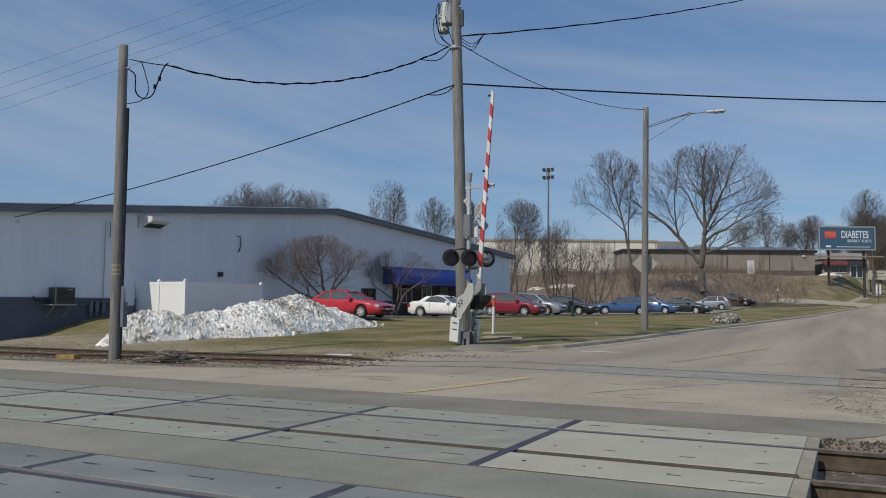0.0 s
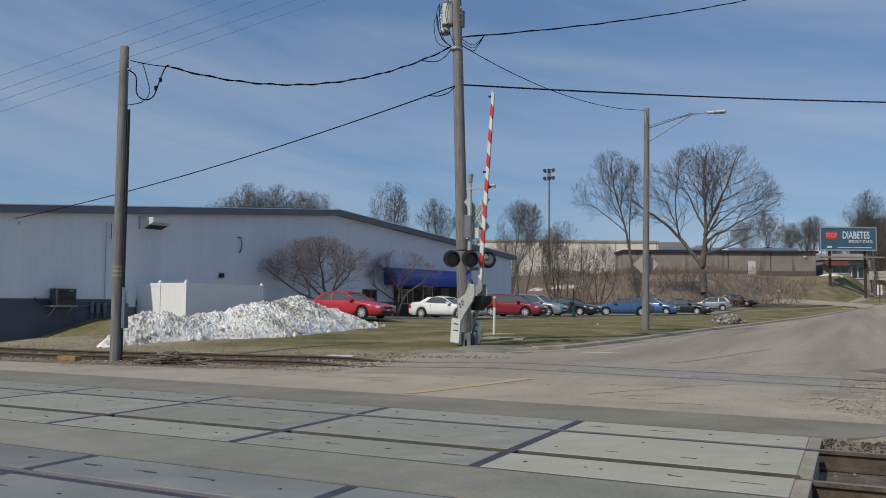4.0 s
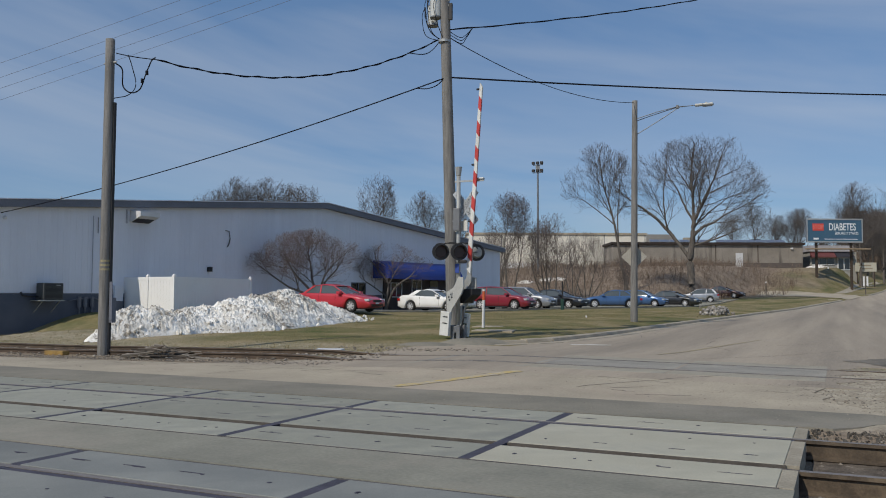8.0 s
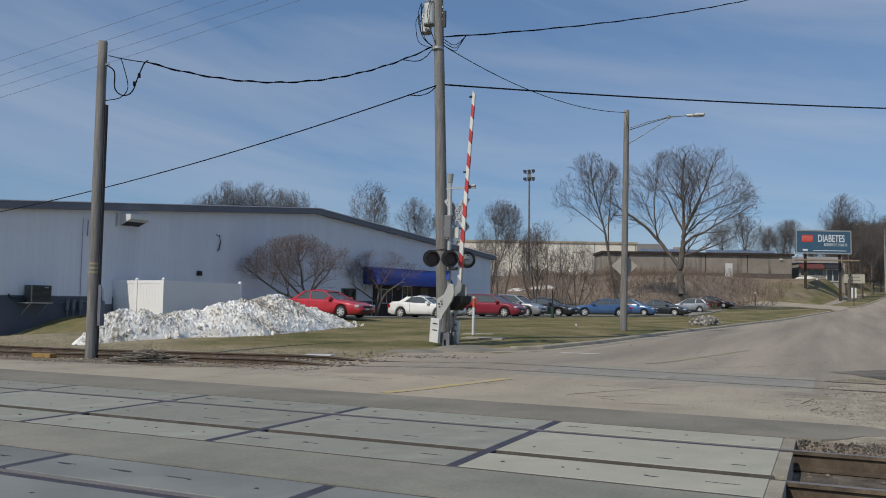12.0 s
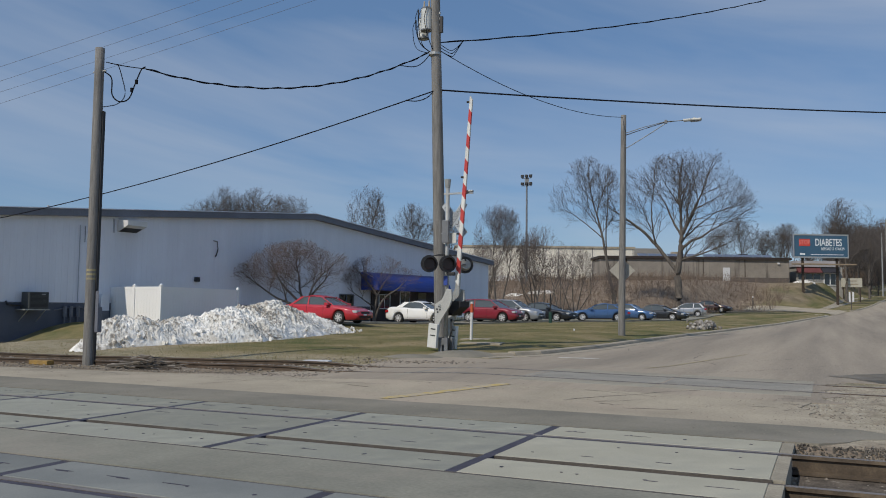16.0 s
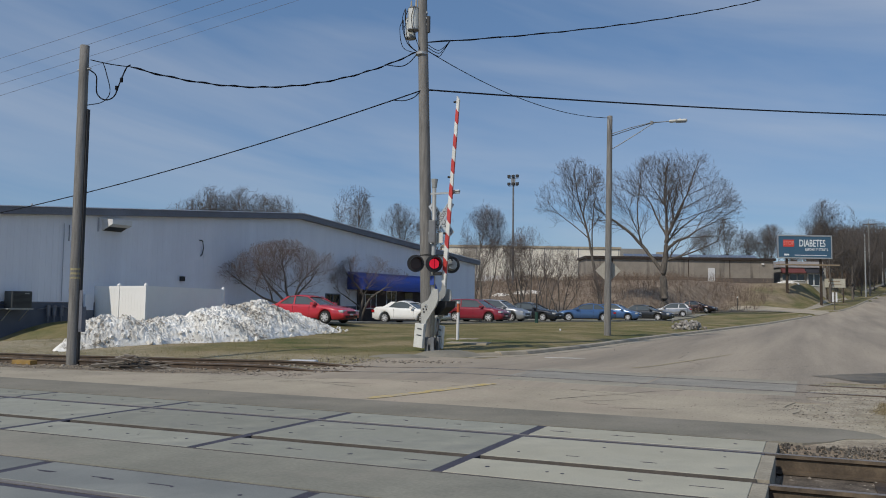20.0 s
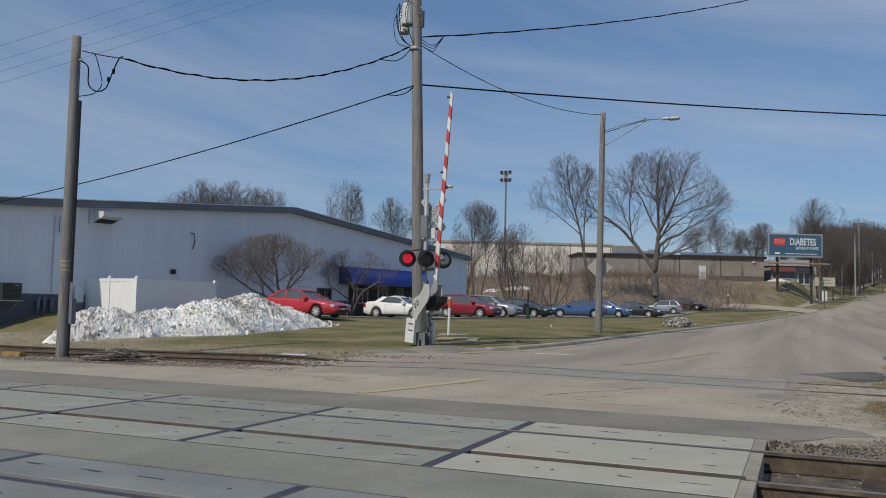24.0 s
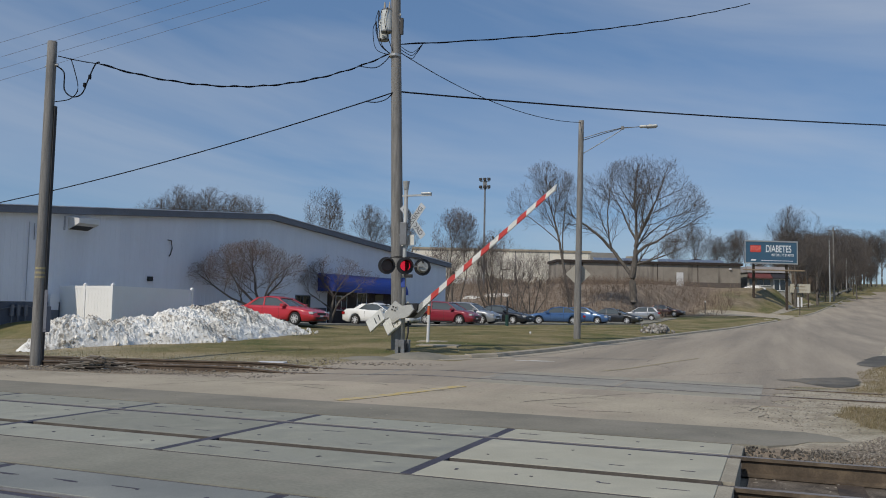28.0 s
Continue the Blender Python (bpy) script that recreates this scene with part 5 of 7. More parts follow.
def gate_arm():
    """Arm and counterweights turn together about the pivot; along local x the arm, z up."""
    base = Matrix.Translation(GATE_P) @ Matrix.Rotation(radians(GATE_AZ), 4, "Z")
    t = thing("gate_arm", base, "red and white striped crossing gate arm with grey counterweights", "gate arm")
    L0, L1, OFF = 0.66, 5.95, -0.30
    n = 15
    for k in range(n):
        a, b = L0 + (L1 - L0) * k / n, L0 + (L1 - L0) * (k + 1) / n
        h0, h1 = 0.075 - 0.025 * k / n, 0.075 - 0.025 * (k + 1) / n
        sl = 0.06
        bm = bmesh.new()
        prism(bm, [(a - sl, OFF - h0), (b - sl, OFF - h1), (b + sl, OFF + h1), (a + sl, OFF + h0)], -0.022, 0.022)
        part("arm_stripe", bm, M["armred"] if k % 2 else M["armwhite"], t, "red stripe" if k % 2 else "white stripe")
    bm = bmesh.new()
    prism(bm, [(0.0, -0.12), (0.35, -0.38), (1.3, OFF - 0.05), (1.3, OFF + 0.05), (0.5, -0.2), (0.1, 0.08)], 0.024, 0.06)
    part("arm_bracket", bm, M["alum"], t, "grey arm bracket")
    for k in (0.35, 0.62, 0.98):
        part("arm_light", cylbm((L1 * k, -0.03, OFF + 0.05), (L1 * k, -0.03, OFF + 0.13), 0.03, n=8), M["black"], t)
    # cast side arms, bent from the shaft down to the weights
    for y in (-0.3, 0.22):
        bm = bmesh.new()
        prism(bm, [(-0.44, -0.04), (-0.8, 0.0), (-0.84, 0.2), (-0.52, 0.14), (-0.28, 0.17), (0.03, 0.21), (0.18, -0.05), (0.51, -0.22), (0.5, -0.39), (0.24, -0.44), (0.03, -0.37), (-0.22, -0.2)], y - 0.025, y + 0.025)
        part("side_plate", bm, M["gateplate"], t, "pale grey cast gate side arm")
    for y0, x0, x1, z0, z1 in ((-0.42, -1.2, -0.52, -0.05, 0.30), (0.25, -1.22, -0.56, -0.17, 0.24)):
        bm = bmesh.new()
        box(bm, x0, x1, y0, y0 + 0.09, z0, z1, bevel=0.015)
        w = part("counterweight", bm, M["armwhite"], t, "pale counterweight plate")
        for k in range(2):
            part("bolt", boxbm(x0 + 0.52 - 0.18 * k, x0 + 0.55 - 0.18 * k, y0 - 0.008, y0 - 0.001, z0 + 0.06, z0 + 0.24), M["black"], w)
    for xx, zz in ((-0.1, 0.1), (-0.02, 0.02), (-0.1, -0.02), (-0.18, 0.06)):
        part("bolt", cylbm((xx, -0.345, zz), (xx, -0.326, zz), 0.025, n=8), M["black"], t)
    part("shaft", cylbm((0, -0.34, 0), (0, 0.26, 0), 0.05, n=12), M["alum"], t)
    return t, base


gate, GATE_BASE = gate_arm()


def marker_post():
    t = thing("marker_post", Matrix.Translation((-10.94, 26.42, 0.1)), "white marker post with orange top band", "marker post")
    part("post", cylbm((0, 0, 0), (0.02, 0, 1.05), 0.05, n=10), M["whitepaint"], t)
    part("band", cylbm((0.02, 0, 1.055), (0.025, 0, 1.35), 0.052, n=10), mat("marker_orange", (0.6, 0.12, 0.04), (0.5, 0.09, 0.03), 0.6, 4, 40, 0), t, "faded orange band")
    part("cap", cylbm((0.025, 0, 1.355), (0.026, 0, 1.42), 0.053, n=10), M["whitepaint"], t)


marker_post()


def slab(name, x, y, w, d, rz, h, label, category, m):
    bm = bmesh.new()
    box(bm, -w / 2, w / 2, -d / 2, d / 2, -0.15, h, bevel=0.01)
    ob = part(name, bm, m)
    ob.matrix_basis = pose(x, y, zg(x, y), 0, 0, rz)
    return tagged(ob, label, category)


slab("concrete_pad", -10.0, 25.1, 1.3, 1.1, 12, 0.008, "small concrete pad set in the grass", "concrete pad", M["kerb"])
slab("concrete_pad", -11.1, 27.3, 1.0, 0.9, 12, 0.008, "small concrete pad in the lawn", "concrete pad", M["kerb"])
slab("metal_plate", -10.9, 16.9, 0.62, 0.45, 20, 0.06, "pale metal plate lying by the rail", "metal plate", M["whitepaint"])


M["scrap_i"] = island_mat("timber_scraps", ((0.05, 0.038, 0.03), (0.20, 0.18, 0.155), (0.09, 0.07, 0.055), (0.30, 0.275, 0.24)))


def debris():
    rnd = random.Random(21)
    bm = bmesh.new()
    for _ in range(80):
        x, y = -13.25 + rnd.gauss(0, 0.5), 13.95 + rnd.gauss(0, 0.2)
        a, l = rnd.uniform(-0.5, 0.6), rnd.uniform(0.2, 0.9)
        z = zg(x, y) + rnd.uniform(0.02, 0.30) * math.exp(-((x + 13.35) / 0.5) ** 2)
        d = Vector((math.cos(a) * l, math.sin(a) * l, rnd.uniform(-0.06, 0.1)))
        cyl(bm, Vector((x, y, z)) - d / 2, Vector((x, y, z)) + d / 2, rnd.uniform(0.012, 0.035), 0.01, n=5)
    tagged(part("scrap_wood", bm, M["scrap_i"]), "heap of broken dark and weathered timber scraps beside the rail", "debris", kind="stuff")
    bm = bmesh.new()
    box(bm, -17.0, -16.4, 14.05, 14.25, zg(-16.7, 14.15), zg(-16.7, 14.15) + 0.1, bevel=0.02)
    tagged(part("rail_block", bm, mat("block_ochre", (0.35, 0.22, 0.06), (0.22, 0.14, 0.05), 0.8, 5, 40, 0.2)), "ochre timber block beside the rail", "timber block")


debris()

# ---- cars ----
def wheel(parent, x, y, r, w):
    out = 1 if y > 0 else -1
    t = part("wheel", bmesh.new(), M["tyre"], parent, "black tyre on an alloy wheel")
    bm = bmesh.new()
    cyl(bm, (0, -w / 2, 0), (0, w / 2, 0), r, n=24)
    bmesh.ops.bevel(bm, geom=[e for e in bm.edges if len(e.link_faces) == 2 and abs(e.calc_face_angle(0)) > 1], offset=0.03, segments=2, affect="EDGES")
    bm.to_mesh(t.data)
    bm.free()
    t.location = (x, y, r)
    bm = bmesh.new()
    cyl(bm, (0, out * (w / 2 - 0.01), 0), (0, out * (w / 2 + 0.004), 0), r * 0.68, n=20)
    part("rim_back", bm, M["black"], t)
    bm = bmesh.new()
    for k in range(7):
        a = 6.2832 * k / 7
        box(bm, 0.02, r * 0.63, out * (w / 2 + 0.004) - 0.006, out * (w / 2 + 0.004) + 0.012, -0.035, 0.035, m=Matrix.Rotation(a, 4, "Y"))
    for k in range(20):
        a = 6.2832 * k / 20
        box(bm, r * 0.6, r * 0.69, out * (w / 2) - 0.004, out * (w / 2) + 0.016, -0.04, 0.04, m=Matrix.Rotation(a, 4, "Y"))
    cyl(bm, (0, out * w / 2, 0), (0, out * (w / 2 + 0.02), 0), 0.05, n=10)
    part("rim", bm, M["rim"], t)


CAR_SHAPES = {
    # length, half width, wheelbase ends, wheel radius, belt line (x, z), cabin (x, z of base and roof points)
    "sedan": (4.95, 0.92, (-1.45, 1.42), 0.33, ((-2.47, 0.80), (-2.2, 0.97), (-1.6, 1.01), (-0.5, 0.98), (0.95, 0.96), (1.6, 0.88), (2.2, 0.76), (2.47, 0.62)), (-1.85, -1.05, 0.05, 1.05, 1.46)),
    "coupe": (5.0, 0.92, (-1.40, 1.42), 0.33, ((-2.5, 0.84), (-2.25, 1.02), (-1.6, 1.04), (-0.4, 0.96), (0.8, 0.94), (1.6, 0.86), (2.2, 0.74), (2.5, 0.58)), (-1.75, -0.75, 0.0, 1.0, 1.40)),
    "suv": (4.65, 0.92, (-1.33, 1.38), 0.35, ((-2.32, 0.95), (-2.2, 1.08), (-1.6, 1.10), (0.0, 1.05), (1.0, 1.04), (1.6, 0.98), (2.1, 0.84), (2.32, 0.66)), (-2.2, -1.75, 0.2, 1.15, 1.62)),
    "hatch": (4.35, 0.87, (-1.25, 1.30), 0.31, ((-2.17, 0.86), (-2.1, 1.0), (-1.5, 1.02), (0.0, 0.98), (0.85, 0.97), (1.4, 0.90), (1.95, 0.78), (2.17, 0.6)), (-2.0, -1.45, 0.1, 1.1, 1.5)),
}


def car(shape, m, paint, label, group="cars parked in a row"):
    L, hw, (wr, wf), wrad, belt, (c0, c1, c2, c3, roof) = CAR_SHAPES[shape]
    t = thing("car", m, label, "car", group)
    bx, bz = [p[0] for p in belt], [p[1] for p in belt]
    N = 48
    rings = []
    bm = bmesh.new()
    for i in range(N + 1):
        x = -L / 2 + L * i / N
        zb = lerp(x, bx, bz)
        e = abs(2 * x / L)
        w = hw * (1 - 0.20 * smooth(0.72, 1.0, e) - 0.015 * smooth(0.2, 0.8, e))
        low = 0.20 + 0.10 * smooth(0.86, 1.0, e)
        for wx in (wr, wf):
            dd = abs(x - wx)
            if dd < wrad + 0.07:
                low = max(low, math.sqrt(max(0, (wrad + 0.07) ** 2 - dd * dd)) + wrad * 0.95)
        low = min(low, zb - 0.12)
        mid = max(0.55, low + 0.03)
        mid = min(mid, zb - 0.1)
        sec = [(0.0, 0.22 if low > 0.4 else low), (w * 0.9, low), (w * 0.985, low + 0.02), (w, mid), (w * 0.985, zb - 0.12 if zb - 0.12 > mid else mid + 0.01), (w * 0.95, zb - 0.04), (w * 0.86, zb), (w * 0.4, zb + 0.025), (0, zb + 0.03)]
        ring = [bm.verts.new((x, y, z)) for y, z in sec]
        ring += [bm.verts.new((x, -y, z)) for y, z in sec[-2:0:-1]]
        rings.append(ring)
    n = len(rings[0])
    for a, b in zip(rings, rings[1:]):
        for k in range(n):
            bm.faces.new((a[k], b[k], b[(k + 1) % n], a[(k + 1) % n]))
    bm.faces.new(rings[0])
    bm.faces.new(rings[-1][::-1])
    bmesh.ops.recalc_face_normals(bm, faces=bm.faces)
    part("body", bm, paint, t, smooth=True)
    # cabin glass
    def zbelt(x):
        return lerp(x, bx, bz) + 0.0
    top_line = rounded([(c0, 0, zbelt(c0) + 0.01), (c1 - 0.16, 0, roof - 0.10), (c1 + 0.25, 0, roof - 0.015), ((c1 + c2) / 2 + 0.1, 0, roof + 0.015), (c2 - 0.1, 0, roof - 0.03), (c2 + 0.2, 0, roof - 0.13), (c3, 0, zbelt(c3) + 0.01)], 8)

    def cabin_z(x):
        return lerp(x, [p.x for p in top_line], [p.z for p in top_line])

    bm = bmesh.new()
    secs = []
    for k in range(33):
        f = k / 32
        x = c0 + (c3 - c0) * f
        z = cabin_z(x) - 0.012
        g = min(1.0, max(0.05, (z - zbelt(x)) / (roof - zbelt(x))))
        wb, wt = hw * 0.88, hw * (0.88 - 0.2 * g)
        secs.append([bm.verts.new(p) for p in ((x, wb, zbelt(x) - 0.05), (x, wt, z - 0.03), (x, wt * 0.85, z), (x, -wt * 0.85, z), (x, -wt, z - 0.03), (x, -wb, zbelt(x) - 0.05))])
    for a, b in zip(secs, secs[1:]):
        for k in range(5):
            bm.faces.new((a[k], b[k], b[k + 1], a[k + 1]))
    bmesh.ops.recalc_face_normals(bm, faces=bm.faces)
    part("cabin_glass", bm, M["carglass"], t, "dark car glass", smooth=True)
    # roof skin and pillars
    bm = bmesh.new()
    ra = []
    for k in range(17):
        f = k / 16
        x = c1 - 0.14 + (c2 - c1 + 0.3) * f
        z = cabin_z(x) + 0.012
        wt = hw * 0.68
        ra.append([bm.verts.new(p) for p in ((x, wt + 0.03, z - 0.075), (x, wt * 0.95, z - 0.02), (x, wt * 0.6, z + 0.005), (x, -wt * 0.6, z + 0.005), (x, -wt * 0.95, z - 0.02), (x, -wt - 0.03, z - 0.075))])
    for a, b in zip(ra, ra[1:]):
        for k in range(5):
            bm.faces.new((a[k], b[k], b[k + 1], a[k + 1]))
    bmesh.ops.recalc_face_normals(bm, faces=bm.faces)
    part("roof", bm, paint, t, smooth=True)
    for sgn in (1, -1):
        wb, wt = hw * 0.885 * sgn, hw * 0.70 * sgn
        bars = [((c3 - 0.02, zbelt(c3) - 0.02), (c2 + 0.05, roof - 0.05), 0.045), ((c0 + 0.12, zbelt(c0) - 0.02), (c1 - 0.02, roof - 0.05), 0.10)]
        mid_x = (c1 + c2) / 2 - 0.12
        if shape != "coupe":
            bars.append(((mid_x, zbelt(mid_x) - 0.02), (mid_x - 0.05, roof - 0.06), 0.045))
        else:
            bars[1] = ((c0 + 0.35, zbelt(c0) - 0.02), (c1 - 0.15, roof - 0.05), 0.22)
        for (xa, za), (xb, zb_), w in bars:
            bm = bmesh.new()
            v = [bm.verts.new(p) for p in ((xa - w, wb + 0.012 * sgn, za), (xa + w, wb + 0.012 * sgn, za), (xb + w * 0.8, wt + 0.012 * sgn, zb_), (xb - w * 0.8, wt + 0.012 * sgn, zb_))]
            v2 = [bm.verts.new(p) for p in ((xa - w, wb - 0.03 * sgn, za), (xa + w, wb - 0.03 * sgn, za), (xb + w * 0.8, wt - 0.03 * sgn, zb_), (xb - w * 0.8, wt - 0.03 * sgn, zb_))]
            bm.faces.new(v)
            bm.faces.new(v2[::-1])
            for k in range(4):
                bm.faces.new((v[k], v2[k], v2[(k + 1) % 4], v[(k + 1) % 4]))
            bmesh.ops.recalc_face_normals(bm, faces=bm.faces)
            part("pillar", bm, paint, t)
        # door seams, sill, handle, mirror, lamps
        y = hw * 0.99 * sgn
        for xs in ((mid_x + 1.05, mid_x - 0.02, mid_x - 0.95) if shape != "coupe" else (0.75, -0.7)):
            part("door_seam", boxbm(xs - 0.006, xs + 0.006, y - 0.008, y + 0.008, 0.36, zbelt(xs) - 0.07), M["trim"], t)
        part("sill", boxbm(wr + 0.5, wf - 0.5, hw * sgn - 0.05, hw * sgn + 0.004, 0.19, 0.27), M["trim"], t)
        for xs in ((mid_x + 0.12, mid_x - 0.82) if shape != "coupe" else (-0.5,)):
            part("door_handle", boxbm(xs, xs + 0.16, y - 0.01, y + 0.025, 0.83, 0.86), paint, t)
        bm = bmesh.new()
        box(bm, c3 - 0.45, c3 - 0.22, hw * 0.93 * sgn - 0.02, hw * 0.93 * sgn + 0.2 * sgn + 0.02, zbelt(c3) + 0.0, zbelt(c3) + 0.14, bevel=0.03) if sgn > 0 else box(bm, c3 - 0.45, c3 - 0.22, -hw * 0.93 - 0.22, -hw * 0.93 + 0.02, zbelt(c3), zbelt(c3) + 0.14, bevel=0.03)
        part("mirror", bm, paint, t)
        zh = lerp(L / 2 - 0.2, bx, bz)
        bm = bmesh.new()
        box(bm, L / 2 - 0.34, L / 2 - 0.02, sgn * hw * 0.46 if sgn > 0 else -hw * 0.84, sgn * hw * 0.84 if sgn > 0 else -hw * 0.46, zh - 0.15, zh - 0.02, bevel=0.03)
        part("headlight", bm, M["headlamp"], t, "clear headlight")
        zt = lerp(-L / 2 + 0.1, bx, bz)
        bm = bmesh.new()
        box(bm, -L / 2 - 0.01, -L / 2 + 0.2, sgn * hw * 0.5 if sgn > 0 else -hw * 0.86, sgn * hw * 0.86 if sgn > 0 else -hw * 0.5, zt - 0.24, zt - 0.08, bevel=0.03)
        part("taillight", bm, M["taillamp"], t, "red tail light")
        for x in (wr, wf):
            wheel(t, x, sgn * (hw - 0.10), wrad, 0.20)
    part("grille", boxbm(L / 2 - 0.1, L / 2 + 0.005, -hw * 0.42, hw * 0.42, 0.52, 0.64), M["trim"], t, "dark grille")
    part("lower_grille", boxbm(L / 2 - 0.1, L / 2 - 0.0, -hw * 0.6, hw * 0.6, 0.3, 0.42), M["trim"], t)
    part("number_plate", boxbm(L / 2 - 0.02, L / 2 + 0.012, -0.15, 0.15, 0.43, 0.51), M["whitepaint"], t, "blank number plate")
    part("underbody", boxbm(-L / 2 + 0.3, L / 2 - 0.3, -hw * 0.82, hw * 0.82, 0.17, 0.5), M["trim"], t)
    return t


def paint(name, c, metal=0.3):
    return mat(name, c, tuple(0.94 * v for v in c), 0.35, 2, 50, 0.0, metal=metal, coat=1.0, grain=0.02)


RED = paint("red_paint", (0.53, 0.028, 0.045), 0.0)
WHITE = paint("white_paint_car", (0.90, 0.90, 0.88), 0.0)
MAROON = paint("maroon_paint", (0.26, 0.018, 0.035), 0.1)
SILVER = paint("silver_paint", (0.42, 0.43, 0.45), 0.6)
BLACK = paint("black_paint", (0.018, 0.02, 0.025))
BLUE = paint("blue_paint", (0.07, 0.15, 0.32), 0.4)
DARKGREY = paint("dark_grey_paint", (0.04, 0.043, 0.047), 0.4)
BROWN = paint("brown_paint", (0.07, 0.035, 0.03), 0.4)


def park(shape, x, y, deg, pt, label):
    car(shape, pose(x, y, zg(x, y), 0, 0, deg), pt, label)


park("sedan", -24.3, 38.5, -4, RED, "bright red sedan parked beyond the snowbank")
park("coupe", -23.2, 48.3, -7, WHITE, "white two-door coupe parked by the lawn")
park("suv", -21.8, 56.3, -7, MAROON, "dark red sport utility car parked by the lawn")
park("suv", -21.5, 60.2, -7, SILVER, "silver sport utility car parked between other cars")
park("sedan", -20.3, 64.6, -12, BLACK, "black sedan parked facing the street")
park("sedan", -17.3, 69.6, 200, BLUE, "blue sedan parked with its tail to the street")
park("hatch", -16.3, 77.5, -5, BLUE, "blue hatchback parked close to a sedan")
park("sedan", -14.2, 81.0, -10, DARKGREY, "dark grey sedan parked by the lawn")
park("hatch", -14.3, 97.5, 186, SILVER, "silver wagon parked near the drive")
park("sedan", -13.1, 110.0, -8, BROWN, "dark brown sedan parked at the end of the row")

# ---- bare trees ----
def tree(name, m, seed, label, stems, lobes, r0, spread=(0.8, 0.5, 0.32, 0.2), gaps=(0.75, 0.5, 0.3), min_r=0.009, twig_len=0.9, twig="twig", up=0.05, category="tree", group="", wander=0.07, depth=4, open_angle=(26, 50)):
    """A leafless tree: limbs fork again and again, straight and tapering, out to the bounds of its crown.
    stems: polylines from the ground; lobes: centre and radii of the crown's rounded masses.
    gaps: metres between side branches at each order; spread: their greatest reach as a share of the crown."""
    rnd = random.Random(seed)
    t = thing(name, m, label, category, group)
    lob = [(Vector(l[:3]), l[3], l[4], l[5]) for l in lobes]
    size = max(max(l[3:]) for l in lobes)
    V, F = ([], []), ([], [])

    def inside(p):
        k = 1 + 0.16 * noise.noise((p.x * 0.55 + seed, p.y * 0.55, p.z * 0.55))
        return any(((p.x - c.x) / a) ** 2 + ((p.y - c.y) / b) ** 2 + ((p.z - c.z) / h) ** 2 < k for c, a, b, h in lob)

    def reach(p, d, most):
        s, last = 0.0, 0.0
        while s < most:
            s += 0.07 * size
            if inside(p + d * s):
                last = s
            elif last:
                break
        return last

    def strand(pts, radii, thick):
        b = 0 if thick else 1
        v, f = V[b], F[b]
        sides = 9 if radii[0] > 0.4 * r0 else (6 if thick else 3)
        prev = None
        for i, p in enumerate(pts):
            q = (pts[min(i + 1, len(pts) - 1)] - pts[max(0, i - 1)]).to_track_quat("Z", "Y")
            k0 = len(v)
            for k in range(sides):
                a = 6.2832 * k / sides
                v.append(tuple(p + q @ Vector((radii[i] * math.cos(a), radii[i] * math.sin(a), 0))))
            if prev is not None:
                for k in range(sides):
                    f.append((prev + k, prev + (k + 1) % sides, k0 + (k + 1) % sides, k0 + k))
            prev = k0

    def side_way(d, angle, turn):
        q = d.to_track_quat("Z", "Y")
        a = radians(angle)
        return (q @ Vector((math.sin(a) * math.cos(turn), math.sin(a) * math.sin(turn), math.cos(a)))).normalized()

    def grow(p, d, r, order, length):
        """One branch with its side branches."""
        n = max(2, min(9, int(length / (0.55 if order < 2 else 0.4)))) if order < depth else 2
        pts, radii, w = [p.copy()], [r], d.copy()
        for i in range(n):
            w = (w + Vector((rnd.gauss(0, wander), rnd.gauss(0, wander), rnd.gauss(0, wander) + up))).normalized()
            pts.append(pts[-1] + w * (length / n))
            radii.append(max(min_r * 0.6, r * (1 - 0.78 * (i + 1) / n)))
        strand(pts, radii, r > max(0.14 * r0, 2.2 * min_r))
        if order >= depth:
            return
        gap = gaps[min(order, len(gaps) - 1)]
        turn = rnd.uniform(0, 6.28)
        s = gap * rnd.uniform(0.5, 1.0)
        while s < length * 0.97:
            f = s / length
            k = min(n - 1, int(f * n))
            at = pts[k].lerp(pts[k + 1], f * n - k)
            rr = radii[k] + (radii[k + 1] - radii[k]) * (f * n - k)
            turn += 2.4 + rnd.gauss(0, 0.35)
            e = side_way((pts[k + 1] - pts[k]).normalized(), rnd.uniform(*open_angle), turn)
            e = (e + Vector((0, 0, 0.16))).normalized()
            if order + 1 >= depth:
                ln = twig_len * rnd.uniform(0.55, 1.15)
                if not inside(at + e * ln * 0.6):
                    ln *= 0.55
            else:
                most = size * spread[min(order, len(spread) - 1)] * (1.1 - 0.55 * f) * rnd.uniform(0.65, 1.1)
                ln = min(most, reach(at, e, most + 0.1) * rnd.uniform(0.9, 1.06))
                if ln < 0.6 * twig_len:
                    ln = 0.6 * twig_len
            grow(at, e, max(min_r * 0.8, min(rr * 0.62, 0.022 * ln + min_r * 0.6)), order + 1, ln)
            s += gap * rnd.uniform(0.6, 1.4)

    nodes = []
    for poly in stems:
        base = r0 if not nodes else r0 * 0.8
        poly = list(poly)
        if poly[0] is None:     # a limb that leaves the stem before it
            o = min(nodes, key=lambda k: (k[0] - Vector(poly[1])).length)
            base = o[1] * 0.72
            poly[0] = tuple(o[0])
        line_ = rounded(poly, 5)
        line_ = [p + Vector((rnd.gauss(0, 0.012), rnd.gauss(0, 0.012), 0)) * size * 0.3 if 0 < i < len(line_) - 1 else p for i, p in enumerate(line_)]
        n = len(line_) - 1
        rad = [base * (1 - 0.55 * i / n) * (1.3 if i == 0 and poly[0][2] < 0 else 1) for i in range(n + 1)]
        strand(line_, rad, True)
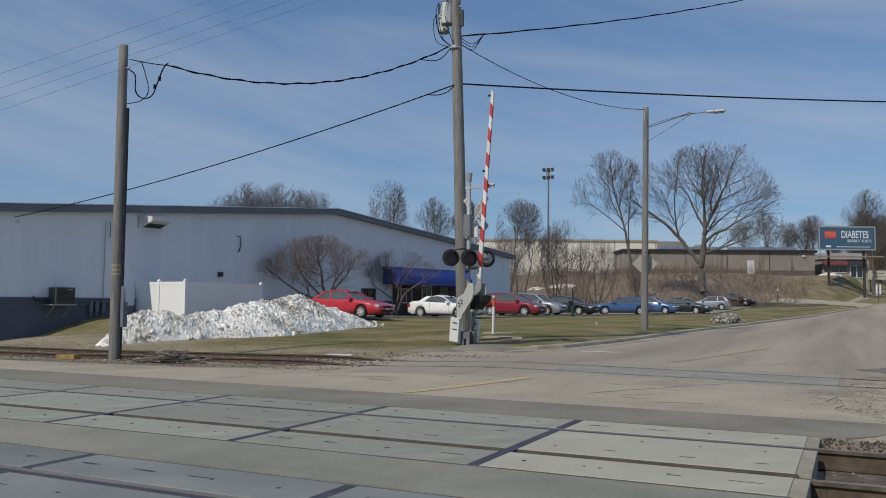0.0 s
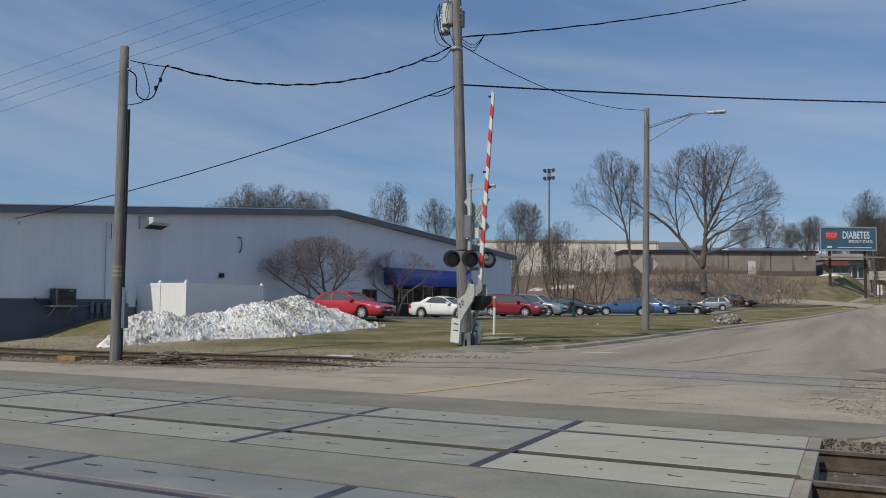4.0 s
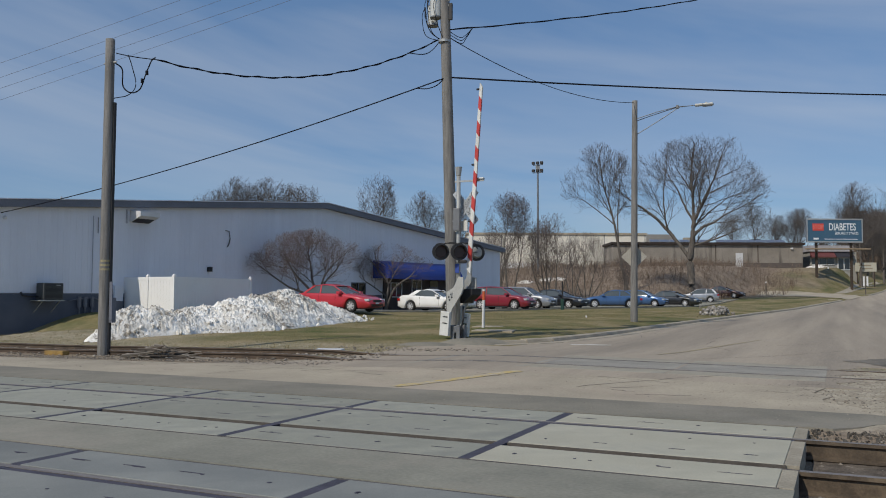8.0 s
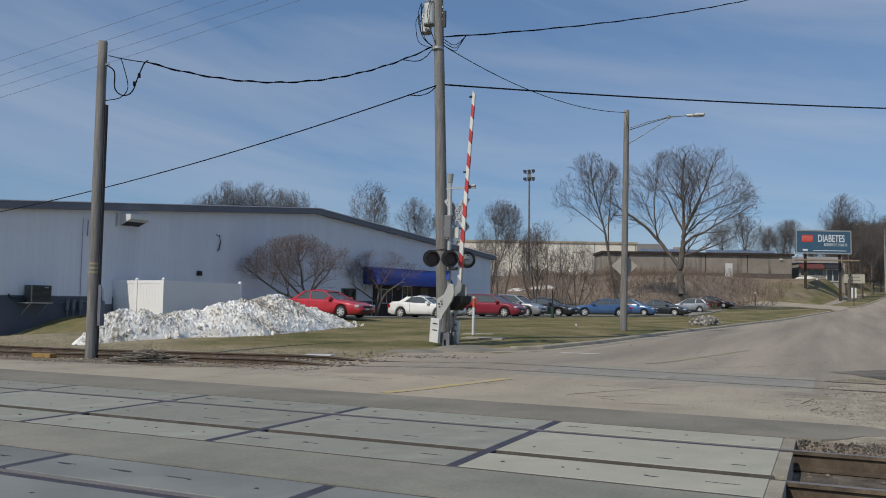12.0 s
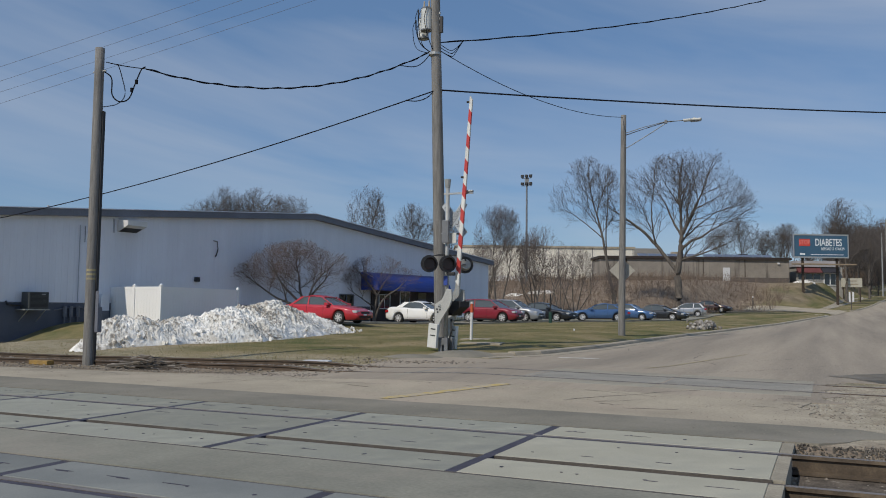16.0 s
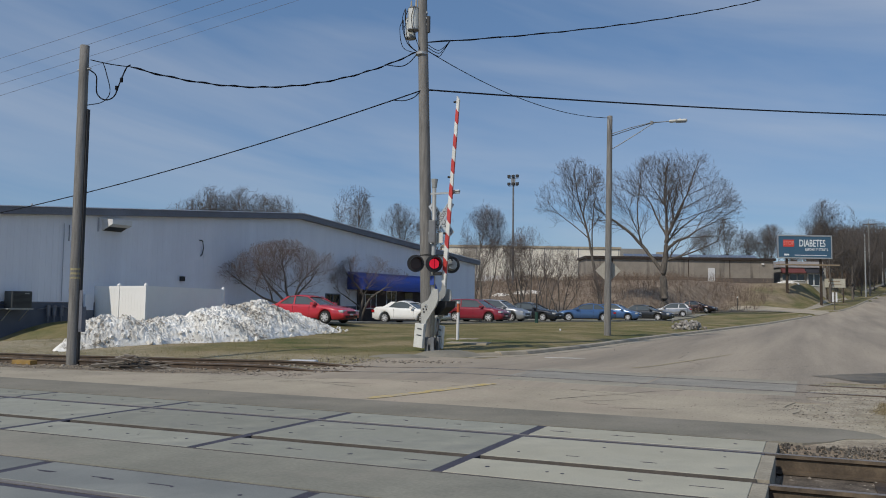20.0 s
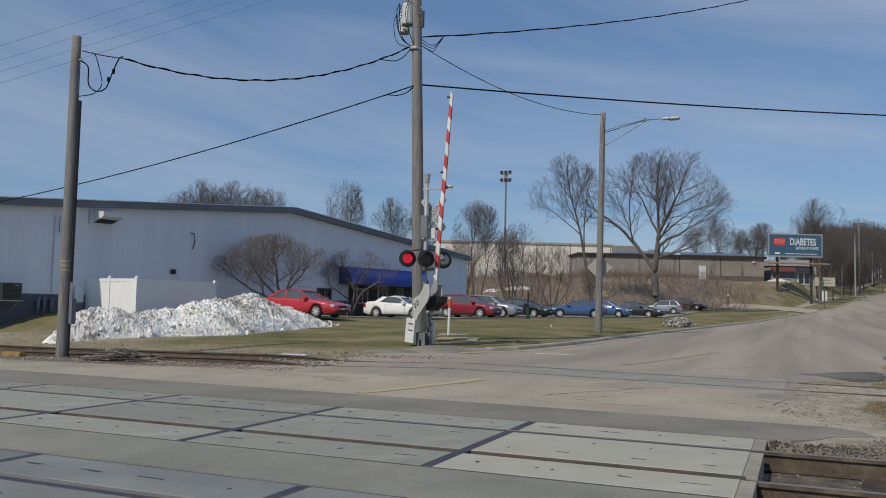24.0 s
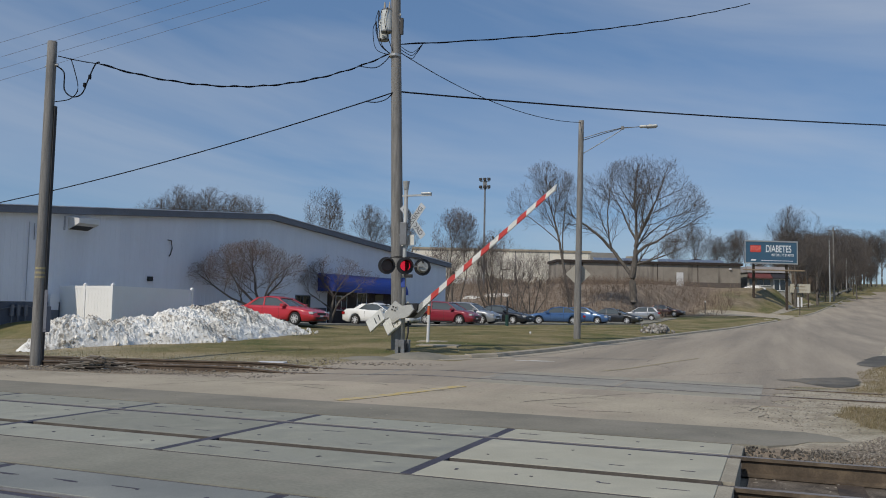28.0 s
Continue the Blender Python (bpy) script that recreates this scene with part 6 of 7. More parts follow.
        nodes += [(p, r) for p, r in zip(line_, rad)]
        d = (line_[-1] - line_[-2]).normalized()
        # the end forks, and the upper part bears side limbs
        for a in (rnd.uniform(4, 14), rnd.uniform(24, 40)):
            e = side_way(d, a, rnd.uniform(0, 6.28))
            grow(line_[-1], e, rad[-1] * (0.8 if a < 15 else 0.62), 0, max(0.3 * size, reach(line_[-1], e, 3 * size)))
        turn = rnd.uniform(0, 6)
        ln = sum((b - a).length for a, b in zip(line_, line_[1:]))
        s, k = 0.0, 0
        for k in range(n // 2, n):
            s += (line_[k + 1] - line_[k]).length
            if s > gaps[0] * 1.3:
                s = 0.0
                turn += 2.4
                e = side_way((line_[k + 1] - line_[k]).normalized(), rnd.uniform(35, 60), turn)
                far_ = reach(line_[k], e, 3 * size)
                if far_ > 0.25 * size:
                    grow(line_[k], e, rad[k] * 0.42, 1, min(far_, size * 0.9))
    raw("trunk", V[0], F[0], M["bark"], t, "grey-brown trunk and limbs", smooth=True)
    raw("crown", V[1], F[1], M[twig], t, "fine bare twigs")
    return t


def plant(name, x, y, *a, **k):
    """Local x runs across the street's view, local y away."""
    return tree(name, pose(x, y, zg(x, y), 0, 0, math.degrees(math.atan2(-x, y))), *a, **k)


plant("tree", -15.1, 98.0, 3, "large bare deciduous tree on the brushy slope", (((0, 0, -0.3), (-0.1, 0, 2.6), (-0.15, 0, 4.9), (0.15, 0, 7.2), (0.3, 0, 9.2)), (None, (-0.15, 0, 4.9), (-1.7, 0.3, 7.1), (-3.7, 0.4, 9.4), (-5.6, 0.5, 11.0)), (None, (0.3, 0, 7.6), (1.3, -0.3, 8.5), (2.4, -0.5, 8.9), (3.4, -0.6, 9.6)), (None, (0.3, 0, 9.0), (-0.7, 0.6, 11.0), (-1.5, 0.9, 13.0)), (None, (0.3, 0, 9.2), (1.4, -0.5, 11.2), (2.4, -0.6, 13.6)), (None, (0.3, 0, 8.6), (2.2, 0.8, 10.4), (4.0, 1.0, 11.8)), (None, (-2.6, 0.3, 8.1), (-2.9, -0.8, 10.4), (-3.0, -1.2, 12.4))),
      ((0.3, 0, 13.6, 6.0, 4.8, 5.3), (5.0, 0, 11.8, 3.6, 3.5, 4.2), (-5.8, 0, 12.8, 3.7, 3.5, 4.2), (3.0, 0, 14.8, 3.5, 3.0, 4.0), (0.0, 0, 9.8, 7.8, 4, 2.4)), 0.52, gaps=(1.1, 0.82, 0.46, 0.28), spread=(0.85, 0.55, 0.3), min_r=0.0105, twig_len=0.75, up=0.015)
plant("tree", -21.6, 95.0, 9, "slender bare tree leaning beside a larger one", (((0, 0, -0.3), (-0.7, 0, 3.2), (-1.2, 0, 6.2), (-1.6, 0, 8.3), (-2.2, 0, 10.6)), (None, (-1.5, 0, 7.8), (-3.2, 0.3, 9.3), (-5.0, 0.4, 10.7)), (None, (-1.1, 0, 5.4), (-1.1, -0.4, 8.8), (-0.9, -0.5, 11.5)), (None, (-1.7, 0, 8.6), (-3.0, -0.6, 11.2))),
      ((-3.4, 0, 12.9, 3.3, 2.8, 4.2), (-1.5, 0, 12.6, 2.1, 2.2, 3.7), (-5.4, 0, 12.0, 2.2, 2, 3.2)), 0.2, gaps=(0.6, 0.46, 0.36, 0.28), spread=(0.85, 0.5, 0.28), min_r=0.0105, twig_len=0.7)
plant("shrub_tree", -27.0, 40.5, 12, "spreading leafless ornamental tree with reddish twigs", (((0, 0, -0.15), (-0.05, 0, 0.8), (-0.3, 0.1, 1.6), (-0.4, 0.2, 2.5)), ((-0.1, 0.1, -0.15), (-0.5, 0, 0.75), (-1.6, 0, 1.25), (-2.7, 0, 2.0)), ((0.1, 0, -0.15), (0.15, 0, 0.9), (0.35, -0.2, 1.8), (0.9, -0.3, 2.6)), ((0, -0.1, -0.15), (-0.4, -0.6, 1.0), (-1.2, -1.1, 1.9), (-1.6, -1.3, 2.5)), ((0.05, 0.1, -0.15), (0.3, 0.8, 1.3), (1.1, 1.0, 2.3)), (None, (-1.0, 0, 1.0), (-1.3, -0.2, 1.9), (-1.8, -0.3, 2.9))),
      ((-0.7, 0, 3.0, 2.7, 2.0, 1.5), (-2.6, 0, 2.4, 1.7, 1.6, 1.0), (1.3, 0, 2.75, 1.6, 1.6, 1.25), (-0.4, 0, 3.6, 1.5, 1.5, 1.0)), 0.105, gaps=(0.27, 0.21, 0.155, 0.12), spread=(0.75, 0.45, 0.26), min_r=0.0055, twig_len=0.26, twig="redtwig", up=0.03, wander=0.12, open_angle=(28, 58))
plant("shrub_tree", -27.05, 48.5, 14, "spreading leafless ornamental tree by the entrance", (((0, 0, -0.15), (0.15, 0, 1.0), (0.2, 0, 1.8), (-0.4, 0, 2.6)), (None, (0.15, 0, 0.9), (-0.7, 0, 1.5), (-1.3, 0, 1.9)), (None, (0.2, 0, 1.6), (0.6, 0.1, 2.4), (0.9, 0.2, 2.9)), ((0, 0.1, -0.15), (0.6, -0.5, 1.4), (1.6, -0.7, 2.2)), ((0, 0.1, -0.15), (0.2, 0.6, 1.5), (0.5, 1.2, 2.4))),
      ((0.2, 0, 3.0, 2.0, 1.3, 1.45), (-0.9, 0, 2.6, 1.4, 1.2, 1.15), (1.9, 0, 2.6, 1.6, 1.2, 1.05)), 0.105, gaps=(0.26, 0.2, 0.15, 0.12), spread=(0.75, 0.5, 0.3), min_r=0.0055, twig_len=0.28, twig="redtwig", up=0.03, wander=0.12, open_angle=(28, 58))
# trees behind the car park
plant("tree", -30.2, 79.5, 31, "bare brownish tree behind the parked cars", (((0, 0, -0.3), (-0.2, 0, 3.0), (-0.4, 0, 6.0)), ((0.2, 0, -0.3), (0.8, 0.2, 2.6), (1.3, 0.2, 4.8)), ((0.2, 0, -0.3), (-0.8, 0.2, 2.2), (-1.5, 0.3, 4.2)), (None, (-0.3, 0, 4.2), (0.5, 0, 6.2), (0.8, 0, 7.6))),
      ((0.2, 0, 7.4, 2.8, 2.6, 4.0), (-1.3, 0, 5.3, 2.0, 2, 2.6), (1.6, 0, 5.2, 2.0, 2, 2.8)), 0.14, gaps=(0.5, 0.4, 0.31, 0.26), spread=(0.8, 0.5, 0.3), min_r=0.009, twig_len=0.5, twig="darktwig", up=0.06, group="bare trees behind the cars")
MULTI = plant("tree", -25.8, 80.5, 37, "bare multi-stemmed tree behind the parked cars", (((0, 0, -0.3), (-0.5, 0, 2.2), (-1.0, 0, 4.2)), ((0.1, 0, -0.3), (0.3, 0, 2.4), (0.4, 0, 4.8)), ((0.2, 0, -0.3), (1.0, 0, 1.9), (1.6, 0, 3.6)), ((0.2, 0, -0.3), (-1.0, 0.3, 1.6), (-1.9, 0.4, 3.0))),
      ((0, 0, 6.0, 2.6, 2.4, 3.2), (-1.7, 0, 4.2, 1.6, 1.8, 2.3), (1.8, 0, 4.0, 1.6, 1.8, 2.4)), 0.11, gaps=(0.5, 0.4, 0.31, 0.26), spread=(0.8, 0.5, 0.3), min_r=0.009, twig_len=0.5, twig="darktwig", up=0.06, group="bare trees behind the cars")
plant("tree", -23.2, 78.0, 41, "small bare tree behind the parked cars", (((0, 0, -0.2), (-0.3, 0, 1.6), (-0.6, 0, 3.0)), ((0.1, 0, -0.2), (0.5, 0, 1.8), (0.8, 0, 3.0)), ((0, 0, -0.2), (0.1, 0, 1.8), (0.1, 0, 3.6))),
      ((0, 0, 3.9, 1.8, 1.8, 2.6),), 0.08, gaps=(0.5, 0.4, 0.31, 0.26), spread=(0.8, 0.5, 0.3), min_r=0.009, twig_len=0.5, twig="darktwig", group="bare trees behind the cars")
FAR_A = plant("tree", -70.3, 87.7, 51, "bare tree behind the warehouse roof", (((0, 0, -0.3), (0.1, 0, 3.5), (0, 0, 6.5)), (None, (0, 0, 5.0), (-1.6, 0.5, 8.0)), (None, (0, 0, 5.5), (1.7, -0.5, 8.0)), (None, (0, 0, 6.0), (0.4, 1.6, 8.5))),
      ((0, 0, 11.4, 4.6, 4.6, 4.8), (-2.6, 0.6, 10.0, 2.9, 3, 3.4), (2.6, -0.6, 10.2, 2.9, 3, 3.4)), 0.27, gaps=(0.58, 0.42, 0.3), spread=(0.85, 0.5, 0.3), min_r=0.015, twig_len=0.9, depth=3, wander=0.045, up=0.02, group="distant bare trees")
FAR_B = plant("tree", -54.4, 95.2, 57, "slim bare tree behind the warehouse", (((0, 0, -0.3), (0.1, 0, 4.0), (0.3, 0, 8.0)), (None, (0.1, 0, 5.0), (-1.2, 0.4, 8.4)), (None, (0.2, 0, 6.0), (1.4, -0.4, 9.0))),
      ((0, 0, 11.6, 2.7, 2.7, 4.7), (-1.0, 0, 9.2, 2.2, 2, 3.0), (1.2, 0, 9.6, 2.0, 2, 3.0)), 0.2, gaps=(0.52, 0.4, 0.3), spread=(0.85, 0.5, 0.3), min_r=0.015, twig_len=0.9, depth=3, wander=0.045, up=0.02, group="distant bare trees")


def again(src, x, y, deg, sc=1.0, dz=0.0):
    c = copy_thing(src, pose(x, y, zg(x, y) + dz, 0, 0, deg) @ Matrix.Diagonal((sc, sc, sc, 1)))
    c.scale = (sc, sc, sc)
    return c


for x, y, d, sc in ((-28.6, 86.5, 80, 0.95), (-23.6, 85.0, 200, 0.8), (-33.0, 84.0, 140, 0.9), (-20.3, 88.0, 300, 0.6)):
    again(MULTI, x, y, d, sc)
for x, y, d, sc in ((-68.1, 90.9, 70, 1.0), (-63.3, 91.0, 150, 0.92), (-73.5, 86.0, 210, 0.9), (-66.0, 93.0, 20, 0.95), (-71.5, 90.5, 100, 0.95), (-57.5, 116.0, 30, 0.8), (-53.0, 119.0, 120, 0.72), (-15.3, 180.0, 10, 0.85), (-19.5, 181.0, 80, 0.75), (-8.4, 188.8, 200, 0.78), (-12.0, 186.0, 260, 0.7)):
    again(FAR_A, x, y, d, sc)
for x, y, d, sc in ((12.3, 208.2, 40, 1.0), (17.3, 214.0, 110, 1.0), (28.7, 236.0, 10, 1.05), (33.0, 230.0, 80, 1.0)):
    again(FAR_B, x, y, d, sc, -1.5)
for x, y, d, sc in ((2.9, 145.4, 20, 1.0), (7.0, 165.0, 140, 0.8)):
    again(FAR_A, x, y, d, sc)
for i in range(40):
    rr = random.Random(300 + i)
    s0 = 150 + 6 * i
    x, y = st(s0, rr.uniform(5, 22) - 0.02 * s0)
    again(FAR_A if i % 3 else FAR_B, x, y, rr.uniform(0, 360), rr.uniform(0.75, 1.05), -rr.uniform(1.5, 3.5))
for i in range(20):
    rr = random.Random(400 + i)
    x, y = st(200 + 12 * i, -ROAD_W - rr.uniform(4, 18))
    again(FAR_A if i % 2 else FAR_B, x, y, rr.uniform(0, 360), rr.uniform(0.8, 1.05), -rr.uniform(1.0, 3.0))

for i in range(12):
    rr = random.Random(500 + i)
    x, y = st(rr.uniform(150, 235), rr.uniform(4, 10))
    again(FAR_B if i % 2 else FAR_A, x, y, rr.uniform(0, 360), rr.uniform(0.8, 1.0), -rr.uniform(1.0, 2.5))
for i in range(46):
    rr = random.Random(700 + i)
    x, y = st(rr.uniform(230, 420), rr.choice((rr.uniform(6, 40), rr.uniform(-70, -ROAD_W - 5), rr.uniform(-40, -ROAD_W - 4))))
    again(FAR_A if i % 3 else FAR_B, x, y, rr.uniform(0, 360), rr.uniform(0.8, 1.15), -rr.uniform(0.5, 2.0))
for i in range(44):
    rr = random.Random(800 + i)
    x, y = st(rr.uniform(220, 400), rr.uniform(5.0, 13))
    again(FAR_A if i % 3 else FAR_B, x, y, rr.uniform(0, 360), rr.uniform(0.8, 1.1), -rr.uniform(0.5, 2.5))
for i in range(34):
    rr = random.Random(600 + i)
    x, y = st(rr.uniform(475, 530), 45 - 3 * i)
    again(FAR_A if i % 3 else FAR_B, x, y, rr.uniform(0, 360), rr.uniform(1.6, 2.0), -1.0)
for i in range(14):
    rr = random.Random(900 + i)
    x, y = st(285 + 13 * i, rr.uniform(4.6, 8))
    again(FAR_A, x, y, rr.uniform(0, 360), rr.uniform(1.15, 1.4), -0.5)

# ---- far buildings and billboard ----
def far_wall():
    t = thing("long_building", pose(0, 0, 0), "long low grey-brown concrete building behind the slope", "building")
    A, B = Vector((-31.6, 128.6, 0)), Vector((-5.1, 141.0, 0))
    d = B - A
    m = Matrix.Translation(A) @ Matrix.Rotation(math.atan2(d.y, d.x), 4, "Z")
    t.matrix_basis = m
    ln = d.length
    wallm = mat("stained_concrete", (0.33, 0.295, 0.25), (0.23, 0.205, 0.175), 0.85, 0.4, 20, 0.2, dirt=(0.075, 0.062, 0.055), dirt_scale=0.55, dirt_amt=0.75, dirt_range=(0.54, 0.66), dirt_stretch=(1.6, 1, 0.12))
    part("wall", boxbm(0, ln, 0, 7, 3.5, 9.35), wallm, t)
    part("roof_edge", boxbm(-0.3, ln + 0.3, -0.35, 7.2, 9.355, 9.72), mat("roof_brown", (0.045, 0.032, 0.026), (0.03, 0.022, 0.02), 0.8, 2, 30, 0.1), t, "dark brown roof edge")
    part("base_band", boxbm(0.0, ln, -0.06, -0.002, 3.5, 6.6), mat("base_brown", (0.15, 0.125, 0.11), (0.11, 0.09, 0.08), 0.85, 1, 20, 0.1), t)
    for u in (3.9, 15.8, 22.3):
        part("pilaster", boxbm(u, u + 0.12, -0.03, -0.001, 6.62, 9.34), M["tie"], t, "dark vertical joint")
    part("door", boxbm(18.9, 20.0, -0.12, -0.061, 6.0, 8.1), M["whitepaint"], t, "white door")
    panelm = mat("solar_glass", (0.15, 0.18, 0.25), (0.10, 0.125, 0.18), 0.3, 1, 20, 0)
    i, u = 0, 7.0
    while u < ln - 1.2:
        p = part("solar_panel", boxbm(-0.72, 0.72, -0.5, 0.5, -0.02, 0.02), panelm, t, "pale tilted solar panel")
        p.matrix_basis = pose(u, 2.4, 10.12, 24, 0, 0)
        part("panel_frame", boxbm(-0.75, 0.75, -0.53, 0.53, -0.035, -0.021), M["galv"], p)
        for d in (-0.6, 0.6):
            part("panel_leg", boxbm(u + d, u + d + 0.05, 2.75, 2.8, 9.724, 10.3), M["galv"], t)
        u += 1.56 if i % 7 != 5 else 2.6
        i += 1
    part("roof_unit", boxbm(12.2, 13.2, 4, 5, 9.725, 10.75), M["kerb"], t, "pale roof ventilation unit")
    part("roof_unit", boxbm(22.6, 23.9, 2.9, 3.9, 9.725, 10.45), M["black"], t, "dark roof ventilation unit")
    part("wall_lamp", boxbm(ln - 1.9, ln - 1.55, -0.25, -0.001, 8.7, 8.95), M["whitepaint"], t, "small white wall lamp")


far_wall()


def cream_building():
    cm = mat("cream_wall", (0.80, 0.76, 0.66), (0.72, 0.68, 0.59), 0.8, 0.3, 20, 0.1)
    A, B = Vector((-64, 146.5, 0)), Vector((-28.1, 163.2, 0))
    d = B - A
    t = thing("cream_building", Matrix.Translation(A) @ Matrix.Rotation(math.atan2(d.y, d.x), 4, "Z"), "large pale cream industrial building in the distance", "building")
    ln = d.length
    e = ln * 0.86
    part("wall", boxbm(0, e, 0, 25, 2, 13.0), cm, t)
    part("roof_edge", boxbm(-0.2, e + 0.2, -0.2, 25, 13.005, 13.4), M["kerb"], t)
    for u in (6.5, 13, 19.5, 26, e - 0.3):
        part("wall_joint", boxbm(u, u + 0.14, -0.03, -0.001, 2, 12.99), M["steel"], t, "dark vertical wall joint")
    # stands for the receding side wall, its darker tone put into the colour
    part("end_wall", boxbm(e + 0.01, e + 7.0, 6, 24, 2, 13.6), mat("grey_end_wall", (0.30, 0.29, 0.27), (0.24, 0.23, 0.215), 0.8, 0.3, 20, 0.1), t, "darker grey side wall")
    part("white_band", boxbm(3.0, 16.0, -0.12, -0.001, 2, 7.6), M["whitepaint"], t, "white lower wall")
    for u in (6, 9, 13):
        part("window", boxbm(u, u + 1.6, -0.05, -0.002, 5.5, 7.5), M["glass"], t)


cream_building()


def billboard():
    A, B = Vector((-4.14, 130.2, 0)), Vector((3.08, 133.8, 0))
    d = B - A
    ln = d.length / 1.143
    t = thing("billboard", Matrix.Translation((A.x, A.y, -0.183)) @ Matrix.Rotation(math.atan2(d.y, d.x), 4, "Z") @ Matrix.Scale(1.143, 4), "blue-grey roadside billboard on dark posts", "billboard")
    blue = mat("poster_blue", (0.055, 0.125, 0.20), (0.045, 0.11, 0.18), 0.5, 0.5, 20, 0)
    white = plain("poster_white", (0.75, 0.78, 0.8), 0.5)
    part("panel", boxbm(0, ln, 0, 0.25, 8.15, 11.1), M["fascia"], t)
    part("poster", boxbm(0.1, ln - 0.1, -0.012, -0.002, 8.3, 10.95), blue, t, "blue-grey poster")
    for a in ((0, ln, 8.14, 8.3), (0, ln, 10.95, 11.12)):
        part("frame", boxbm(a[0], a[1], -0.06, -0.013, a[2], a[3]), M["galv"], t)
    for u in (0, ln - 0.12):
        part("frame", boxbm(u, u + 0.12, -0.06, -0.013, 8.301, 10.949), M["galv"], t)
    part("red_box", boxbm(0.75, 2.15, -0.03, -0.014, 9.62, 10.5), plain("poster_red", (0.62, 0.07, 0.05), 0.5), t, "red box on the poster")
    M_T = Matrix.Rotation(radians(90), 4, "X")
    text_part("poster_letters", "STOP", 0.72, plain("poster_pale_red", (0.75, 0.25, 0.22), 0.5), t, Matrix.Translation((1.45, -0.034, 10.06)) @ Matrix.Diagonal((0.8, 1, 1, 1)) @ M_T, 0.003, bold=0.006)
    text_part("poster_letters", "DIABETES", 1.0, white, t, Matrix.Translation((4.5, -0.02, 10.05)) @ Matrix.Diagonal((0.8, 1, 1.25, 1)) @ M_T, 0.003, bold=0.014)
    text_part("poster_letters", "BEFORE IT STARTS", 0.40, white, t, Matrix.Translation((5.05, -0.02, 9.28)) @ Matrix.Diagonal((0.9, 1, 1.15, 1)) @ M_T, 0.003, bold=0.004)
    part("poster_bar", boxbm(0.85, 1.5, -0.02, -0.013, 8.5, 8.72), white, t)
    part("poster_bar", boxbm(2.2, 6.4, -0.02, -0.013, 8.52, 8.6), M["siding"], t)
    part("catwalk", boxbm(-0.25, ln + 0.6, -0.75, 0.0, 7.25, 7.4), M["tanwood"], t, "tan timber catwalk")
    for u in (1.35, 5.75):
        part("post", boxbm(u - 0.13, u + 0.13, 0.26, 0.5, -3 + 4, 8.2), M["tie"], t, "dark timber post")


billboard()


def light_mast():
    t = thing("floodlight_mast", pose(-38.6, 113.5, zg(-38.6, 113.5)), "tall thin floodlight mast above the trees", "light mast")
    h = 20.3 - zg(-38.6, 113.5)
    part("mast", cylbm((0, 0, 0), (0, 0, h), 0.17, 0.11, n=10), M["steel"], t)
    for z in (h - 0.25, h - 1.35):
        part("crossbar", boxbm(-0.75, 0.75, -0.05, 0.05, z - 0.1, z), M["steel"], t)
        for x in (-0.62, 0.0, 0.62):
            bm = bmesh.new()
            box(bm, x - 0.2, x + 0.2, -0.32, 0.05, z + 0.03, z + 0.42, bevel=0.06)
            part("floodlight", bm, M["black"], t)
    part("ladder", boxbm(-0.3, 0.3, -0.06, -0.02, h - 1.3, h - 0.36), M["steel"], t)


light_mast()

# ---- car park, verge and drive ----
def st_sheet(name, rows, nx, material, label, category, lift):
    """A paved sheet in street coordinates: rows of (s, q left, q right)."""
    verts, faces = [], []
    for s, q0, q1 in rows:
        for i in range(nx + 1):
            x, y = st(s, q0 + (q1 - q0) * i / nx)
            verts.append((x, y, zg(x, y) + lift))
    w = nx + 1
    for j in range(len(rows) - 1):
        for i in range(nx):
            faces.append((j * w + i, j * w + i + 1, (j + 1) * w + i + 1, (j + 1) * w + i))
    n = len(verts)
    edge = list(range(w)) + [j * w + nx for j in range(1, len(rows))] + [(len(rows) - 1) * w + i for i in range(nx - 1, -1, -1)] + [j * w for j in range(len(rows) - 2, 0, -1)]
    verts += [(verts[k][0], verts[k][1], verts[k][2] - 0.25) for k in edge]
    for k in range(len(edge)):
        faces.append((edge[(k + 1) % len(edge)], edge[k], n + k, n + (k + 1) % len(edge)))
    return tagged(raw(name, verts, faces, material), label, category, kind="structure")


LOT_EDGE = ((11, 20, 28, 36, 46, 60, 75, 96), (17.2, 17.0, 15.6, 14.4, 12.2, 10.4, 12.0, 12.4))
LOT_ROWS = [(s, 24.0 if s < 54 else 15.3, lerp(s, *LOT_EDGE)) for s in [11 + 1.5 * i for i in range(49)]]
st_sheet("car_park", LOT_ROWS, 10, M["strip"], "asphalt car park beside the warehouse", "car park", 0.03)
st_sheet("car_park_kerb", [(s, lerp(s, *LOT_EDGE), lerp(s, *LOT_EDGE) - 0.18) for s in [11 + 1.5 * i for i in range(47)]], 1, M["kerb"], "low pale concrete kerb along the car park", "kerb", 0.09)
# drive and sidewalk near the billboard
def band(name, rows, nx, material, label, category, lift):
    """A paved strip whose rows (s, q, s, q) run from one edge to the other."""
    verts, faces = [], []
    for s0, q0, s1, q1 in rows:
        for i in range(nx + 1):
            x, y = st(s0 + (s1 - s0) * i / nx, q0 + (q1 - q0) * i / nx)
            verts.append((x, y, zg(x, y) + lift))
    w = nx + 1
    for j in range(len(rows) - 1):
        faces += [(j * w + i, j * w + i + 1, (j + 1) * w + i + 1, (j + 1) * w + i) for i in range(nx)]
    return tagged(raw(name, verts, faces, material), label, category, kind="structure")


